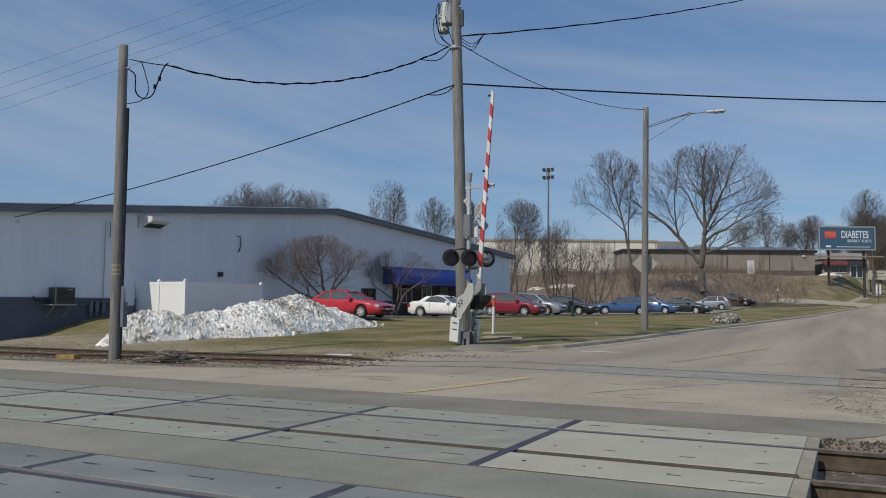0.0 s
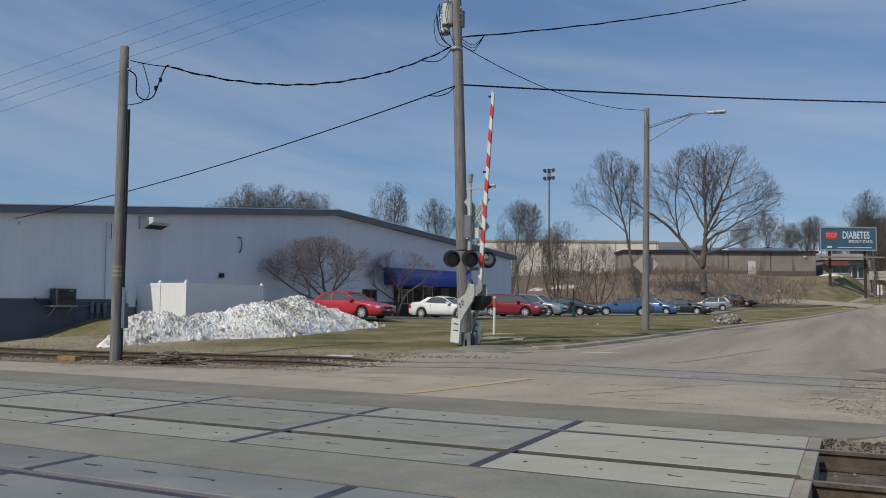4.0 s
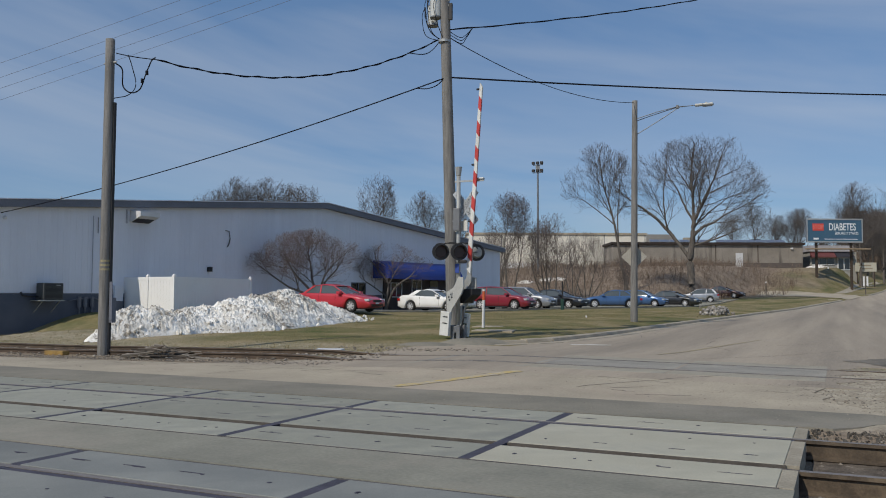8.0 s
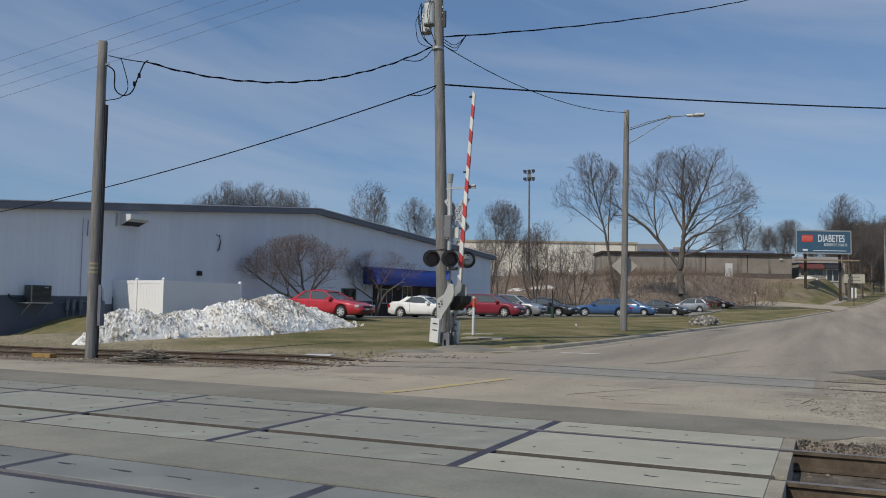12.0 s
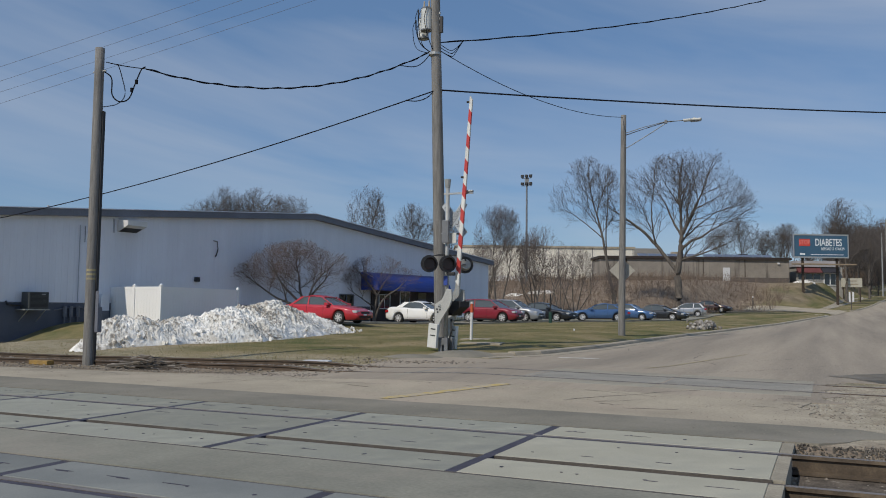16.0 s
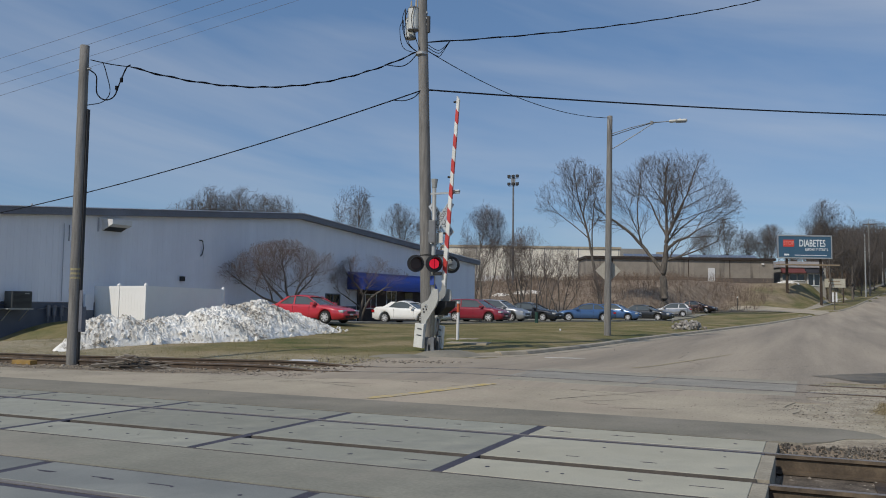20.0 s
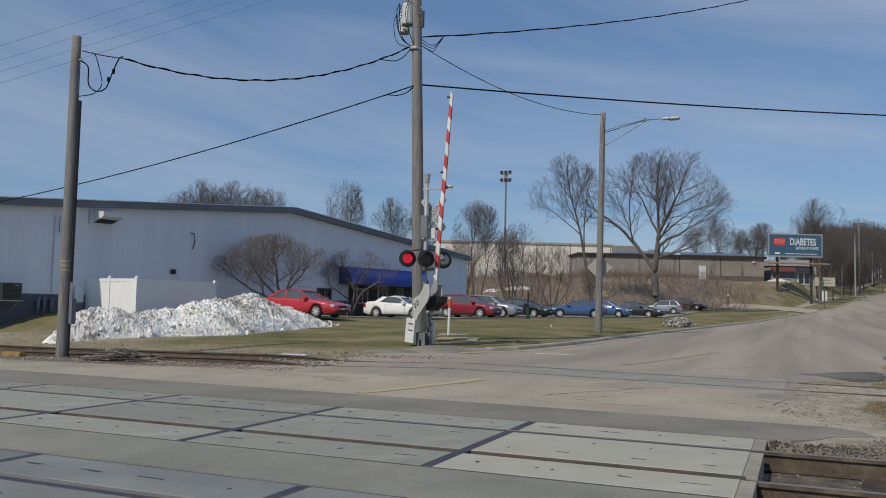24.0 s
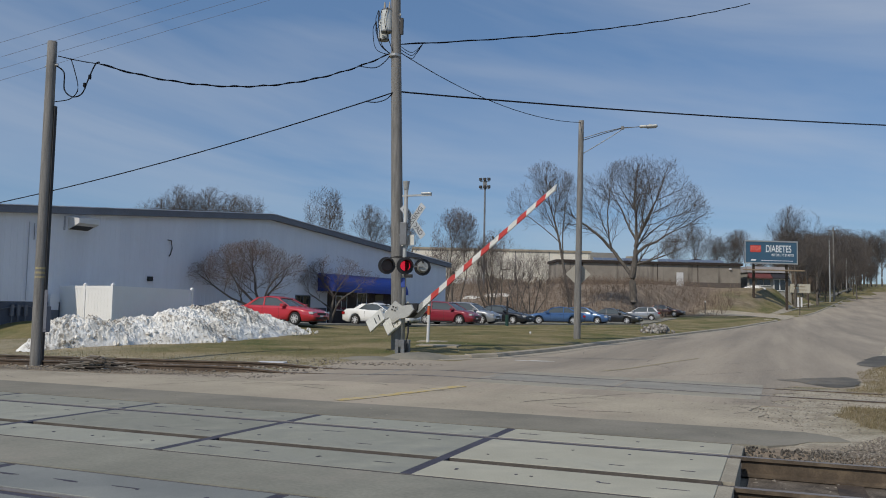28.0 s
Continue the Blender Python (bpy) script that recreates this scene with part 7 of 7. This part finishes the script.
DRIVE = ((-0.4, 77.5, 88.5), (0.5, 79.0, 90.0), (1.5, 82.0, 92.5), (3.0, 86.5, 96.0), (5.0, 91.0, 98.0), (8.0, 93.3, 98.2), (12.6, 94.0, 98.0))
DRIVE_Q = [-0.4 + 0.5 * i for i in range(27)]
band("driveway", [(lerp(q, [r[0] for r in DRIVE], [r[1] for r in DRIVE]), q, lerp(q, [r[0] for r in DRIVE], [r[2] for r in DRIVE]), q) for q in DRIVE_Q], 8, M["asphalt"], "worn pale driveway across the verge", "driveway", 0.035)
st_sheet("sidewalk", [(98.3 + 2 * i, 3.85, 2.6) for i in range(100)], 2, M["kerb"], "pale concrete sidewalk along the street", "sidewalk", 0.03)
build_kerb("kerb_far", [st(91.5, 2.2), st(91.6, 0.8), st(92.4, -0.3)] + [st(93.6 + 4 * i, kerb_q(93.6 + 4 * i)) for i in range(52)], "concrete kerb along the far verge")


def small_house():
    z = 5.55
    t = thing("small_shop", pose(-4.15, 143.3, z, 0, 0, 24), "small grey shop with a dark red awning below the billboard", "building")
    grey = mat("shop_wall", (0.36, 0.35, 0.32), (0.28, 0.27, 0.25), 0.8, 1, 20, 0.1)
    part("wall", boxbm(0, 7.2, 0, 8, -2, 2.9), grey, t)
    part("roof", boxbm(-0.2, 6.6, -0.3, 8.3, 2.905, 3.85), mat("shop_roof", (0.42, 0.40, 0.42), (0.33, 0.32, 0.33), 0.8, 1, 20, 0.1), t, "pale grey roof edge")
    for u0, u1, c, lab in ((0.0, 3.7, (0.16, 0.05, 0.05), "dark red awning"), (3.8, 6.5, (0.035, 0.035, 0.045), "dark awning over the door")):
        bm = bmesh.new()
        prism(bm, [(-0.02, 2.85), (-0.9, 2.1), (-0.9, 1.95), (-0.02, 2.0)], u0, u1)
        bmesh.ops.transform(bm, matrix=Matrix(((0, 1, 0, 0), (1, 0, 0, 0), (0, 0, 1, 0), (0, 0, 0, 1))), verts=bm.verts)
        bmesh.ops.recalc_face_normals(bm, faces=bm.faces)
        part("awning", bm, mat("shop_awning", c, tuple(0.8 * v for v in c), 0.7, 1, 20, 0.1), t, lab)
    d = part("entrance", boxbm(4.2, 6.2, -0.12, -0.001, 0, 2.0), M["whitepaint"], t, "white glazed entrance")
    for u in (4.35, 5.3):
        part("door_glass", boxbm(u, u + 0.75, -0.15, -0.121, 0.15, 1.85), M["glass"], d)
    for u in (0.3, 1.5, 2.7):
        w = part("window", boxbm(u, u + 1.0, -0.04, -0.001, 0.9, 1.8), M["glass"], t)
        part("window_sill", boxbm(u - 0.05, u + 1.05, -0.12, -0.041, 0.8, 0.9), M["whitepaint"], w)


small_house()


def shop_sign():
    x, y = 3.7, 146.5
    z = zg(x, y)
    t = thing("roadside_sign", pose(x, y, z, 0, 0, 24), "low cream roadside sign with unreadable lettering", "sign")
    part("board", boxbm(-1.63, 1.63, -0.06, 0.06, 5.35 - z, 6.75 - z), mat("sign_cream", (0.55, 0.52, 0.42), (0.48, 0.45, 0.37), 0.6, 2, 30, 0), t)
    for u, w, zz in ((-1.1, 1.9, 0.9), (-0.7, 1.7, 0.4)):
        part("lettering_bar", boxbm(u, u + w, -0.075, -0.061, 5.35 - z + zz, 5.35 - z + zz + 0.12), M["tanwood"], t)
    for u in (-1.3, 1.3):
        part("post", boxbm(u - 0.08, u + 0.08, -0.05, 0.05, -0.3, 5.35 - z), M["tie"], t)


shop_sign()


def pole_simple(x, y, h, r, label, mt="polewood"):
    t = thing("utility_pole", pose(x, y, zg(x, y)), label, "utility pole")
    part("pole", cylbm((0, 0, -0.4), (0, 0, h), r, r * 0.75, n=10), M[mt], t)
    return t


pole_simple(*st(165, 1.05), 12.4, 0.15, "pale distant utility pole beside the sidewalk", "galv")
p = pole_simple(*st(171, 0.7), 15.2, 0.17, "distant wooden utility pole beside the sidewalk")
part("crossarm", boxbm(-1.1, 1.1, -0.06, 0.06, 14.5, 14.68), M["bark"], p)
pole_simple(*st(262, 3.0), 9.6, 0.16, "pale distant pole along the street", "galv")
pole_simple(*st(274, 2.6), 8.8, 0.2, "distant wooden utility pole along the street")


def verge_signs():
    x, y = st(93.2, -0.35)
    t = thing("marker_sign", pose(x, y, zg(x, y), 0, 0, 12), "two narrow white notices on a dark post by the drive", "sign")
    part("post", cylbm((0, 0, -0.2), (0, 0, 2.3), 0.06, n=8), M["bark"], t)
    for u in (-0.2, 0.2):
        part("plate", boxbm(u - 0.1, u + 0.1, -0.09, -0.07, 1.0, 2.2), M["whitepaint"], t)
    x, y = st(94.6, 11.4)
    t = thing("marker_sign", pose(x, y, zg(x, y), 0, 0, 20), "thin dark marker post with a pale cap", "sign")
    part("post", cylbm((0, 0, -0.2), (0, 0, 1.6), 0.05, n=8), M["bark"], t)
    part("cap", cylbm((0, 0, 1.605), (0, 0, 1.8), 0.07, n=8), M["whitepaint"], t)
    x, y = st(94.3, 11.0)
    bm = bmesh.new()
    box(bm, -0.5, 0.5, -0.4, 0.4, -0.1, 0.05, bevel=0.02)
    ob = part("concrete_cover", bm, M["kerb"])
    ob.matrix_basis = pose(x, y, zg(x, y), 0, 0, 10)
    tagged(ob, "pale flat utility cover in the verge", "utility cover")


verge_signs()


def bollard():
    x, y = -17.6, 57.0
    t = thing("bollard", pose(x, y, zg(x, y)), "dark green bollard at the edge of the car park", "bollard")
    part("post", cylbm((0, 0, -0.1), (0, 0, 0.75), 0.13, 0.12, n=12), M["steelgreen"], t)
    part("pipe", cylbm((0, 0, 0.75), (0.0, 0, 2.0), 0.05, n=8), M["black"], t)


bollard()


def rock(bm, x, y, z, r, rnd, flat=0.7):
    m = Matrix.Translation((x, y, z)) @ Euler((rnd.uniform(0, 3), rnd.uniform(0, 3), rnd.uniform(0, 6))).to_matrix().to_4x4() @ Matrix.Diagonal((r, r * rnd.uniform(0.6, 1), r * rnd.uniform(0.5, 0.9) * flat / 0.7, 1))
    vs = bmesh.ops.create_icosphere(bm, subdivisions=1, radius=1, matrix=m)["verts"]
    for v in vs:
        v.co += Vector((rnd.uniform(-1, 1), rnd.uniform(-1, 1), rnd.uniform(-1, 1))) * r * 0.16


def rock_pile():
    rnd = random.Random(33)
    t = thing("rubble_pile", pose(0, 0, 0), "pile of broken concrete and dirty ice by the kerb", "rubble")
    m = mat("rubble", (0.50, 0.475, 0.435), (0.17, 0.15, 0.13), 0.9, 4, 30, 0.4, obj_var=0.25)
    for i in range(90):
        s, q = 28 + rnd.gauss(0, 0.85), 0.75 + rnd.gauss(0, 0.3)
        x, y = st(s, q)
        h = max(0.0, 1 - abs(s - 28) / 2.0)
        bm = bmesh.new()
        rock(bm, x, y, zg(x, y) + rnd.uniform(0.03, 0.5) * h, rnd.uniform(0.07, 0.2), rnd)
        part("chunk", bm, m, t)


rock_pile()


def litter():
    rnd = random.Random(2)
    for x, y, r, lab in ((-6.9, 31.4, 0.075, "crumpled white litter by the kerb"), (-10.6, 38.0, 0.08, "flat white litter on the lawn")):
        bm = bmesh.new()
        rock(bm, x, y, zg(x, y) + r * 0.6, r, rnd)
        tagged(part("litter", bm, M["whitepaint"]), lab, "litter")


litter()


def stones():
    """Loose ballast, joined."""
    rnd = random.Random(71)
    # one base shape per size, laid down by hand to keep it quick
    base = bmesh.new()
    bmesh.ops.create_icosphere(base, subdivisions=1, radius=1)
    bv = [v.co.copy() for v in base.verts]
    bf = [[v.index for v in f.verts] for f in base.faces]
    base.free()
    verts, faces = [], []

    def put(x, y, z, r):
        n = len(verts)
        a, sx, sy, sz = rnd.uniform(0, 6.3), r * rnd.uniform(0.8, 1.3), r * rnd.uniform(0.6, 1), r * rnd.uniform(0.45, 0.8)
        c, s = math.cos(a), math.sin(a)
        for v in bv:
            k = 1 + rnd.uniform(-0.22, 0.22)
            px, py = v.x * sx * k, v.y * sy * k
            verts.append((x + c * px - s * py, y + s * px + c * py, z + v.z * sz * k))
        faces.extend([tuple(n + i for i in f) for f in bf])

    for _ in range(19000):   # shoulder of the middle track
        x, y = 0.2 + abs(rnd.gauss(0, 1.7)), rnd.uniform(8.7, 10.5) + rnd.gauss(0, 0.2)
        if x < 0.2 + 0.6 * rnd.random() or (y > 9.2 and x < 0.5 + 0.45 * (y - 9.2) + 0.4 * rnd.random()):
            continue
        put(x, y, ground_z(x, y) + 0.01 + 0.012 * rnd.random(), rnd.uniform(0.005, 0.0125))
    for _ in range(4500):   # between the rails
        x, y = rnd.uniform(-0.25, 8), rnd.uniform(6.3, 9.0)
        put(x, y, -0.19 + rnd.uniform(-0.03, 0.005), rnd.uniform(0.012, 0.03))
    for _ in range(1500):   # grit on the bare ground
        x, y = rnd.uniform(-0.6, 2.2), rnd.uniform(10.6, 16.8)
        put(x, y, zg(x, y) - 0.004, rnd.uniform(0.004, 0.016))
    for _ in range(2200):   # edge of the far track
        x = rnd.uniform(-26, -8.6)
        y = rnd.gauss(13.45, 0.22)
        put(x, y, zg(x, y) + 0.004, rnd.uniform(0.006, 0.02))
    for _ in range(1200):
        x = rnd.uniform(-26, -8.6)
        y = rnd.uniform(14.0, 16.6)
        put(x, y, zg(x, y) + 0.01, rnd.uniform(0.015, 0.045))
    for _ in range(700):   # dusty gravel at the road's right edge
        y = rnd.uniform(10.6, 15.5)
        x = 0.1 + rnd.gauss(0, 0.7)
        put(x, y, zg(x, y) + 0.003, rnd.uniform(0.003, 0.007))
    for _ in range(160):
        x, y = rnd.gauss(-9.2, 0.9), rnd.gauss(18.0, 0.35)
        put(x, y, zg(x, y) + 0.006, rnd.uniform(0.015, 0.04))
    tagged(raw("ballast_stones", verts, faces, M["stone_i"]), "loose grey and tan ballast stones", "ballast", kind="stuff")


M["stone_i"] = island_mat("ballast_mix", ((0.11, 0.098, 0.085), (0.27, 0.235, 0.195), (0.18, 0.158, 0.132), (0.42, 0.375, 0.315)))
M["grass_i"] = island_mat("grass_mix", ((0.14, 0.145, 0.05), (0.30, 0.245, 0.13), (0.22, 0.19, 0.085), (0.36, 0.295, 0.17)))
M["wetmud"] = mat("muddy_water", (0.22, 0.19, 0.145), (0.10, 0.088, 0.066), 0.5, 0.5, 20, 0.05, spec=0.05, spread=(0.42, 0.6))
M["straw_i"] = island_mat("straw_mix", ((0.17, 0.14, 0.085), (0.31, 0.255, 0.16), (0.24, 0.195, 0.115), (0.15, 0.13, 0.065)))
M["brush_i"] = island_mat("brush_mix", ((0.15, 0.112, 0.088), (0.30, 0.235, 0.18), (0.22, 0.165, 0.128), (0.12, 0.092, 0.076)))
stones()


def grass():
    """Short dormant lawn blades and longer weeds by the tracks, joined."""
    rnd = random.Random(81)
    verts, faces = [], []

    def tuft(x, y, h, k, wd):
        z = zg(x, y) - 0.01
        for _ in range(k):
            a = rnd.uniform(0, 6.3)
            ox, oy = x + rnd.gauss(0, 0.05), y + rnd.gauss(0, 0.05)
            lx, ly = math.cos(a) * h * rnd.uniform(0.1, 0.7), math.sin(a) * h * rnd.uniform(0.1, 0.7)
            n = len(verts)
            verts.extend([(ox - wd * math.sin(a), oy + wd * math.cos(a), z), (ox + wd * math.sin(a), oy - wd * math.cos(a), z), (ox + lx, oy + ly, z + h * rnd.uniform(0.6, 1.1))])
            faces.append((n, n + 1, n + 2))

    for _ in range(60000):
        s, q = -6 + 46 * rnd.random() ** 1.3, rnd.uniform(0.35, 24)
        if q > lerp(s, *LOT_EDGE) - 0.3 and s > 12.5:
            continue
        x, y = st(s, q)
        if y < 17.0:
            continue
        tuft(x, y, rnd.uniform(0.02, 0.055), 2, 0.005)
    for _ in range(2600):
        x, y = rnd.uniform(-34, -9.5), 16.7 + abs(rnd.gauss(0, 1.0))
        tuft(x, y, rnd.uniform(0.02, 0.08), 3, 0.004)
    def side_weeds():
        for _ in range(9000):
            x, y = 0.72 + abs(rnd.gauss(0, 1.6)), rnd.uniform(10.6, 13.4)
            if x < 0.75 + 0.22 * noise.noise((y * 1.7, x * 2, 3)) + 0.25 * abs(y - 12.3):
                continue
            tuft(x, y, rnd.uniform(0.02, 0.10) * (0.35 + 0.5 * abs(noise.noise((x * 1.3, y * 1.3, 7))) + 0.3 * rnd.random()), 3, 0.005)
        for _ in range(9000):
            y = rnd.uniform(15.5, 27)
            x = lerp(y, (15.5, 16.6, 18.5, 22.5, 24.6, 27), (1.2, 1.16, 1.65, 1.8, 2.3, 3.0)) + abs(rnd.gauss(0, 2.5))
            tuft(x, y, rnd.uniform(0.02, 0.07), 3, 0.006)

    lawn, weeds = (verts, faces), ([], [])
    verts, faces = weeds
    side_weeds()
    verts, faces = lawn
    tagged(raw("dry_weeds", *weeds, M["straw_i"]), "dry straw-coloured weeds beside the tracks", "grass", kind="stuff")
    tagged(raw("grass", verts, faces, M["grass_i"]), "short dormant winter grass and weeds", "grass", kind="stuff")


grass()


def hill_brush():
    """Leafless scrub on the slope below the long building."""
    rnd = random.Random(91)
    verts, faces = [], []

    def stem(p, d, ln, r):
        n = len(verts)
        q = p + d * ln
        for c, rr in ((p, r), (q, r * 0.4)):
            for k in range(3):
                a = 2.094 * k
                verts.append((c.x + rr * math.cos(a), c.y + rr * math.sin(a), c.z))
        for k in range(3):
            faces.append((n + k, n + (k + 1) % 3, n + 3 + (k + 1) % 3, n + 3 + k))
        return q

    for _ in range(4200):
        s, q = rnd.uniform(60, 112), rnd.uniform(9, 50)
        if s < 66 + 20 * smooth(17, 11, q) or (q < 13 and s < 92):
            continue
        x, y = st(s, q)
        p = Vector((x, y, zg(x, y) - 0.1))
        h = rnd.uniform(0.5, 1.7) * (0.6 + 0.8 * max(0, noise.noise((x * 0.15, y * 0.15, 2)) + 0.3))
        for _k in range(3):
            d = Vector((rnd.gauss(0, 0.35), rnd.gauss(0, 0.35), 1)).normalized()
            m = stem(p, d, h * 0.6, 0.018)
            for _j in range(2):
                stem(m, (d + Vector((rnd.gauss(0, 0.5), rnd.gauss(0, 0.5), 0.3))).normalized(), h * rnd.uniform(0.3, 0.6), 0.012)
    for _ in range(1500):
        s = rnd.uniform(150, 380)
        x, y = st(s, rnd.choice((rnd.uniform(7, 24), -ROAD_W - rnd.uniform(4, 20))))
        p = Vector((x, y, zg(x, y) - 0.2))
        h = rnd.uniform(2.0, 5.5)
        for _k in range(4):
            d = Vector((rnd.gauss(0, 0.3), rnd.gauss(0, 0.3), 1)).normalized()
            m = stem(p, d, h * 0.55, 0.05)
            for _j in range(3):
                stem(m, (d + Vector((rnd.gauss(0, 0.5), rnd.gauss(0, 0.5), 0.3))).normalized(), h * rnd.uniform(0.3, 0.6), 0.035)
    tagged(raw("brush", verts, faces, M["brush_i"]), "leafless brown scrub covering the slope", "brush", kind="stuff")


hill_brush()


def puddle(pts, label):
    """A flat shallow pool with a rounded outline, a little above the mud."""
    n = len(pts)
    c = Vector((sum(p[0] for p in pts) / n, sum(p[1] for p in pts) / n, 0))
    out = rounded([(*p, 0) for p in pts] + [(*pts[0], 0)], 6)[:-1]
    ring = [(p.x + 0.14 * noise.noise((p.x * 4, p.y * 4, 1)), p.y + 0.2 * noise.noise((p.x * 3, p.y * 3, 5))) for p in out]
    ring = [(x, y, zg(x, y) + 0.006) for x, y in ring]
    k = len(ring)
    ob = raw("puddle", ring + [(c.x, c.y, zg(c.x, c.y) + 0.006)], [(i, (i + 1) % k, k) for i in range(k)], M["wetmud"])
    tagged(ob, label, "puddle", kind="structure")


puddle(((-0.02, 18.6), (0.5, 19.5), (0.9, 20.1), (1.5, 20.6), (1.55, 18.6), (1.2, 17.3), (0.9, 17.0), (0.62, 17.6), (0.3, 18.3)), "shallow muddy puddle at the road's edge")
puddle(((2.1, 26.8), (2.72, 30.2), (3.4, 32.4), (3.6, 29.0), (2.7, 25.9), (2.25, 25.8)), "small muddy puddle beside the street")


def snow_patch(cx, cy, rx, ry, h, label):
    """A low lobe of leftover snow."""
    verts, faces = [], []
    N = 40
    for i in range(N + 1):
        for j in range(N + 1):
            u, v = 2 * i / N - 1, 2 * j / N - 1
            x, y = cx + rx * u, cy + ry * v
            r = math.sqrt(u * u + v * v) * (1 + 0.25 * noise.noise((u * 2 + cx, v * 2, 3)))
            verts.append((x, y, zg(x, y) - 0.06 + h * max(0.0, 1 - r * r) + (0.2 * h * abs(noise.noise((x * 5, y * 5, 1))) if r < 1 else 0)))
    for i in range(N):
        for j in range(N):
            a = i * (N + 1) + j
            faces.append((a, a + N + 1, a + N + 2, a + 1))
    tagged(raw("snow_patch", verts, faces, M["snow"], smooth=True), label, "snow")


snow_patch(-20.0, 18.9, 0.65, 1.0, 0.36, "low tongue of old snow beside the heap")
for x, y, w in ((-34.4, 106.9, 2.0), (-37.6, 105.4, 1.2), (-3.0, 138.6, 1.6)):
    snow_patch(x, y, w, 1.0, 0.16 * w + 0.1, "leftover patch of old snow on the slope")


def asphalt_lump(cx, cy, rx, ry, h, deg):
    """A low worn hump of broken asphalt."""
    verts, faces, n = [], [], 24
    c, s_ = math.cos(radians(deg)), math.sin(radians(deg))
    for i in range(n + 1):
        for j in range(n + 1):
            u, v = 2 * i / n - 1, 2 * j / n - 1
            x, y = cx + rx * u * c - ry * v * s_, cy + rx * u * s_ + ry * v * c
            r = math.hypot(u, v) * (1 + 0.22 * noise.noise((u * 2 + cx, v * 2, 7)))
            verts.append((x, y, zg(x, y) - 0.04 + h * max(0.0, 1 - r ** 3) + 0.02 * noise.noise((x * 7, y * 7, 2)) * (r < 1)))
    for i in range(n):
        for j in range(n):
            a = i * (n + 1) + j
            faces.append((a, a + n + 1, a + n + 2, a + 1))
    tagged(raw("asphalt_hump", verts, faces, M["patch"], smooth=True), "low worn hump of broken asphalt at the kerb's end", "asphalt", kind="structure")


asphalt_lump(-8.95, 21.0, 1.15, 0.7, 0.17, 55)
asphalt_lump(-9.7, 19.6, 0.9, 0.5, 0.1, 30)


def crumbled_edge():
    """Broken pieces of asphalt where the dark strip ends at the rail."""
    rnd = random.Random(77)
    bm = bmesh.new()
    for _ in range(420):
        x = -0.28 + 0.95 * rnd.random() ** 1.3
        y = 9.1 - rnd.random() * (0.62 - 0.25 * max(0.0, x))
        r = rnd.uniform(0.008, 0.024)
        rock(bm, x, y, ground_z(x, y) + r * 0.35, r, rnd, 0.4)
    tagged(part("broken_asphalt", bm, mat("crumbled_asphalt", (0.15, 0.135, 0.115), (0.075, 0.068, 0.06), 0.95, 6, 60, 0.3, spec=0.1)), "dark crumbled asphalt pieces beside the rail", "asphalt", kind="stuff")


crumbled_edge()


def grit():
    """Small loose flakes of stone and dirt on the pavement, joined."""
    rnd = random.Random(55)
    verts, faces = [], []
    for _ in range(3000):
        if rnd.random() < 0.45:
            x, y = rnd.uniform(-22, 0.5), rnd.choice((rnd.uniform(10.5, 12.9), rnd.uniform(9.2, 10.4), rnd.uniform(12.0, 13.2)))
        else:
            x, y = st(rnd.uniform(-7, 26), -rnd.random() ** 0.7 * ROAD_W + 0.3)
            if y < 17.0:
                continue
        if not is_paved(x, y):
            continue
        z, r, a0 = zg(x, y), rnd.uniform(0.004, 0.015) * (0.7 + 0.02 * y), rnd.uniform(0, 6)
        n = len(verts)
        for k in range(5):
            a = a0 + 1.2566 * k
            q = r * rnd.uniform(0.5, 1.2)
            verts.append((x + q * math.cos(a), y + q * math.sin(a), z + 0.003))
        verts.append((x, y, z + 0.004 + r * 0.35))
        faces.extend([(n + k, n + (k + 1) % 5, n + 5) for k in range(5)])
    tagged(raw("pavement_grit", verts, faces, M["grit_i"]), "loose grit and dirt flakes on the worn pavement", "grit", kind="stuff")


M["grit_i"] = island_mat("grit_mix", ((0.16, 0.14, 0.12), (0.25, 0.22, 0.18), (0.40, 0.355, 0.295), (0.2, 0.175, 0.145)))
grit()

# ---- motion ----
LIT = (
    ((20.05, 20.60), (21.22, 21.80), (22.42, 23.0), (23.62, 24.18), (24.82, 25.40), (26.02, 26.60), (27.24, 27.74)),
    ((19.65, 20.02), (20.66, 21.20), (21.86, 22.40), (23.06, 23.60), (24.24, 24.80), (25.50, 26.02), (26.70, 27.24), (27.86, 28.4)),
)


def motions():
    """The gate falls at the end; an added dark disc turns edge-on to bare each lamp's ever-lit lens."""
    keys = [(0, 84.6), (8, 84.8), (20, 84.7), (24.7, 84.6), (25, 83.4), (25.4, 75.9), (25.8, 68.6), (26.2, 61.4), (26.6, 54.4), (27.0, 47.8), (27.4, 41.2), (27.7, 37.2), (28.0, 33.7)]
    walk(gate, [(t, GATE_BASE @ Matrix.Rotation(radians(-a), 4, "Y")) for t, a in keys])
    for (disc, m), spans in zip(FLASH, LIT):
        shut, clear = m, m @ Matrix.Rotation(radians(88), 4, "Z")
        rows = [(0.0, shut)]
        for a, b in spans:
            rows += [(a, shut), (a + 0.1, clear)]
            if b < 27.8:
                rows += [(b, clear), (b + 0.1, shut)]
        rows.append((28.0, rows[-1][1]))
        walk(disc, [r for i, r in enumerate(rows) if i == 0 or r[0] > rows[i - 1][0] + 0.04])


motions()
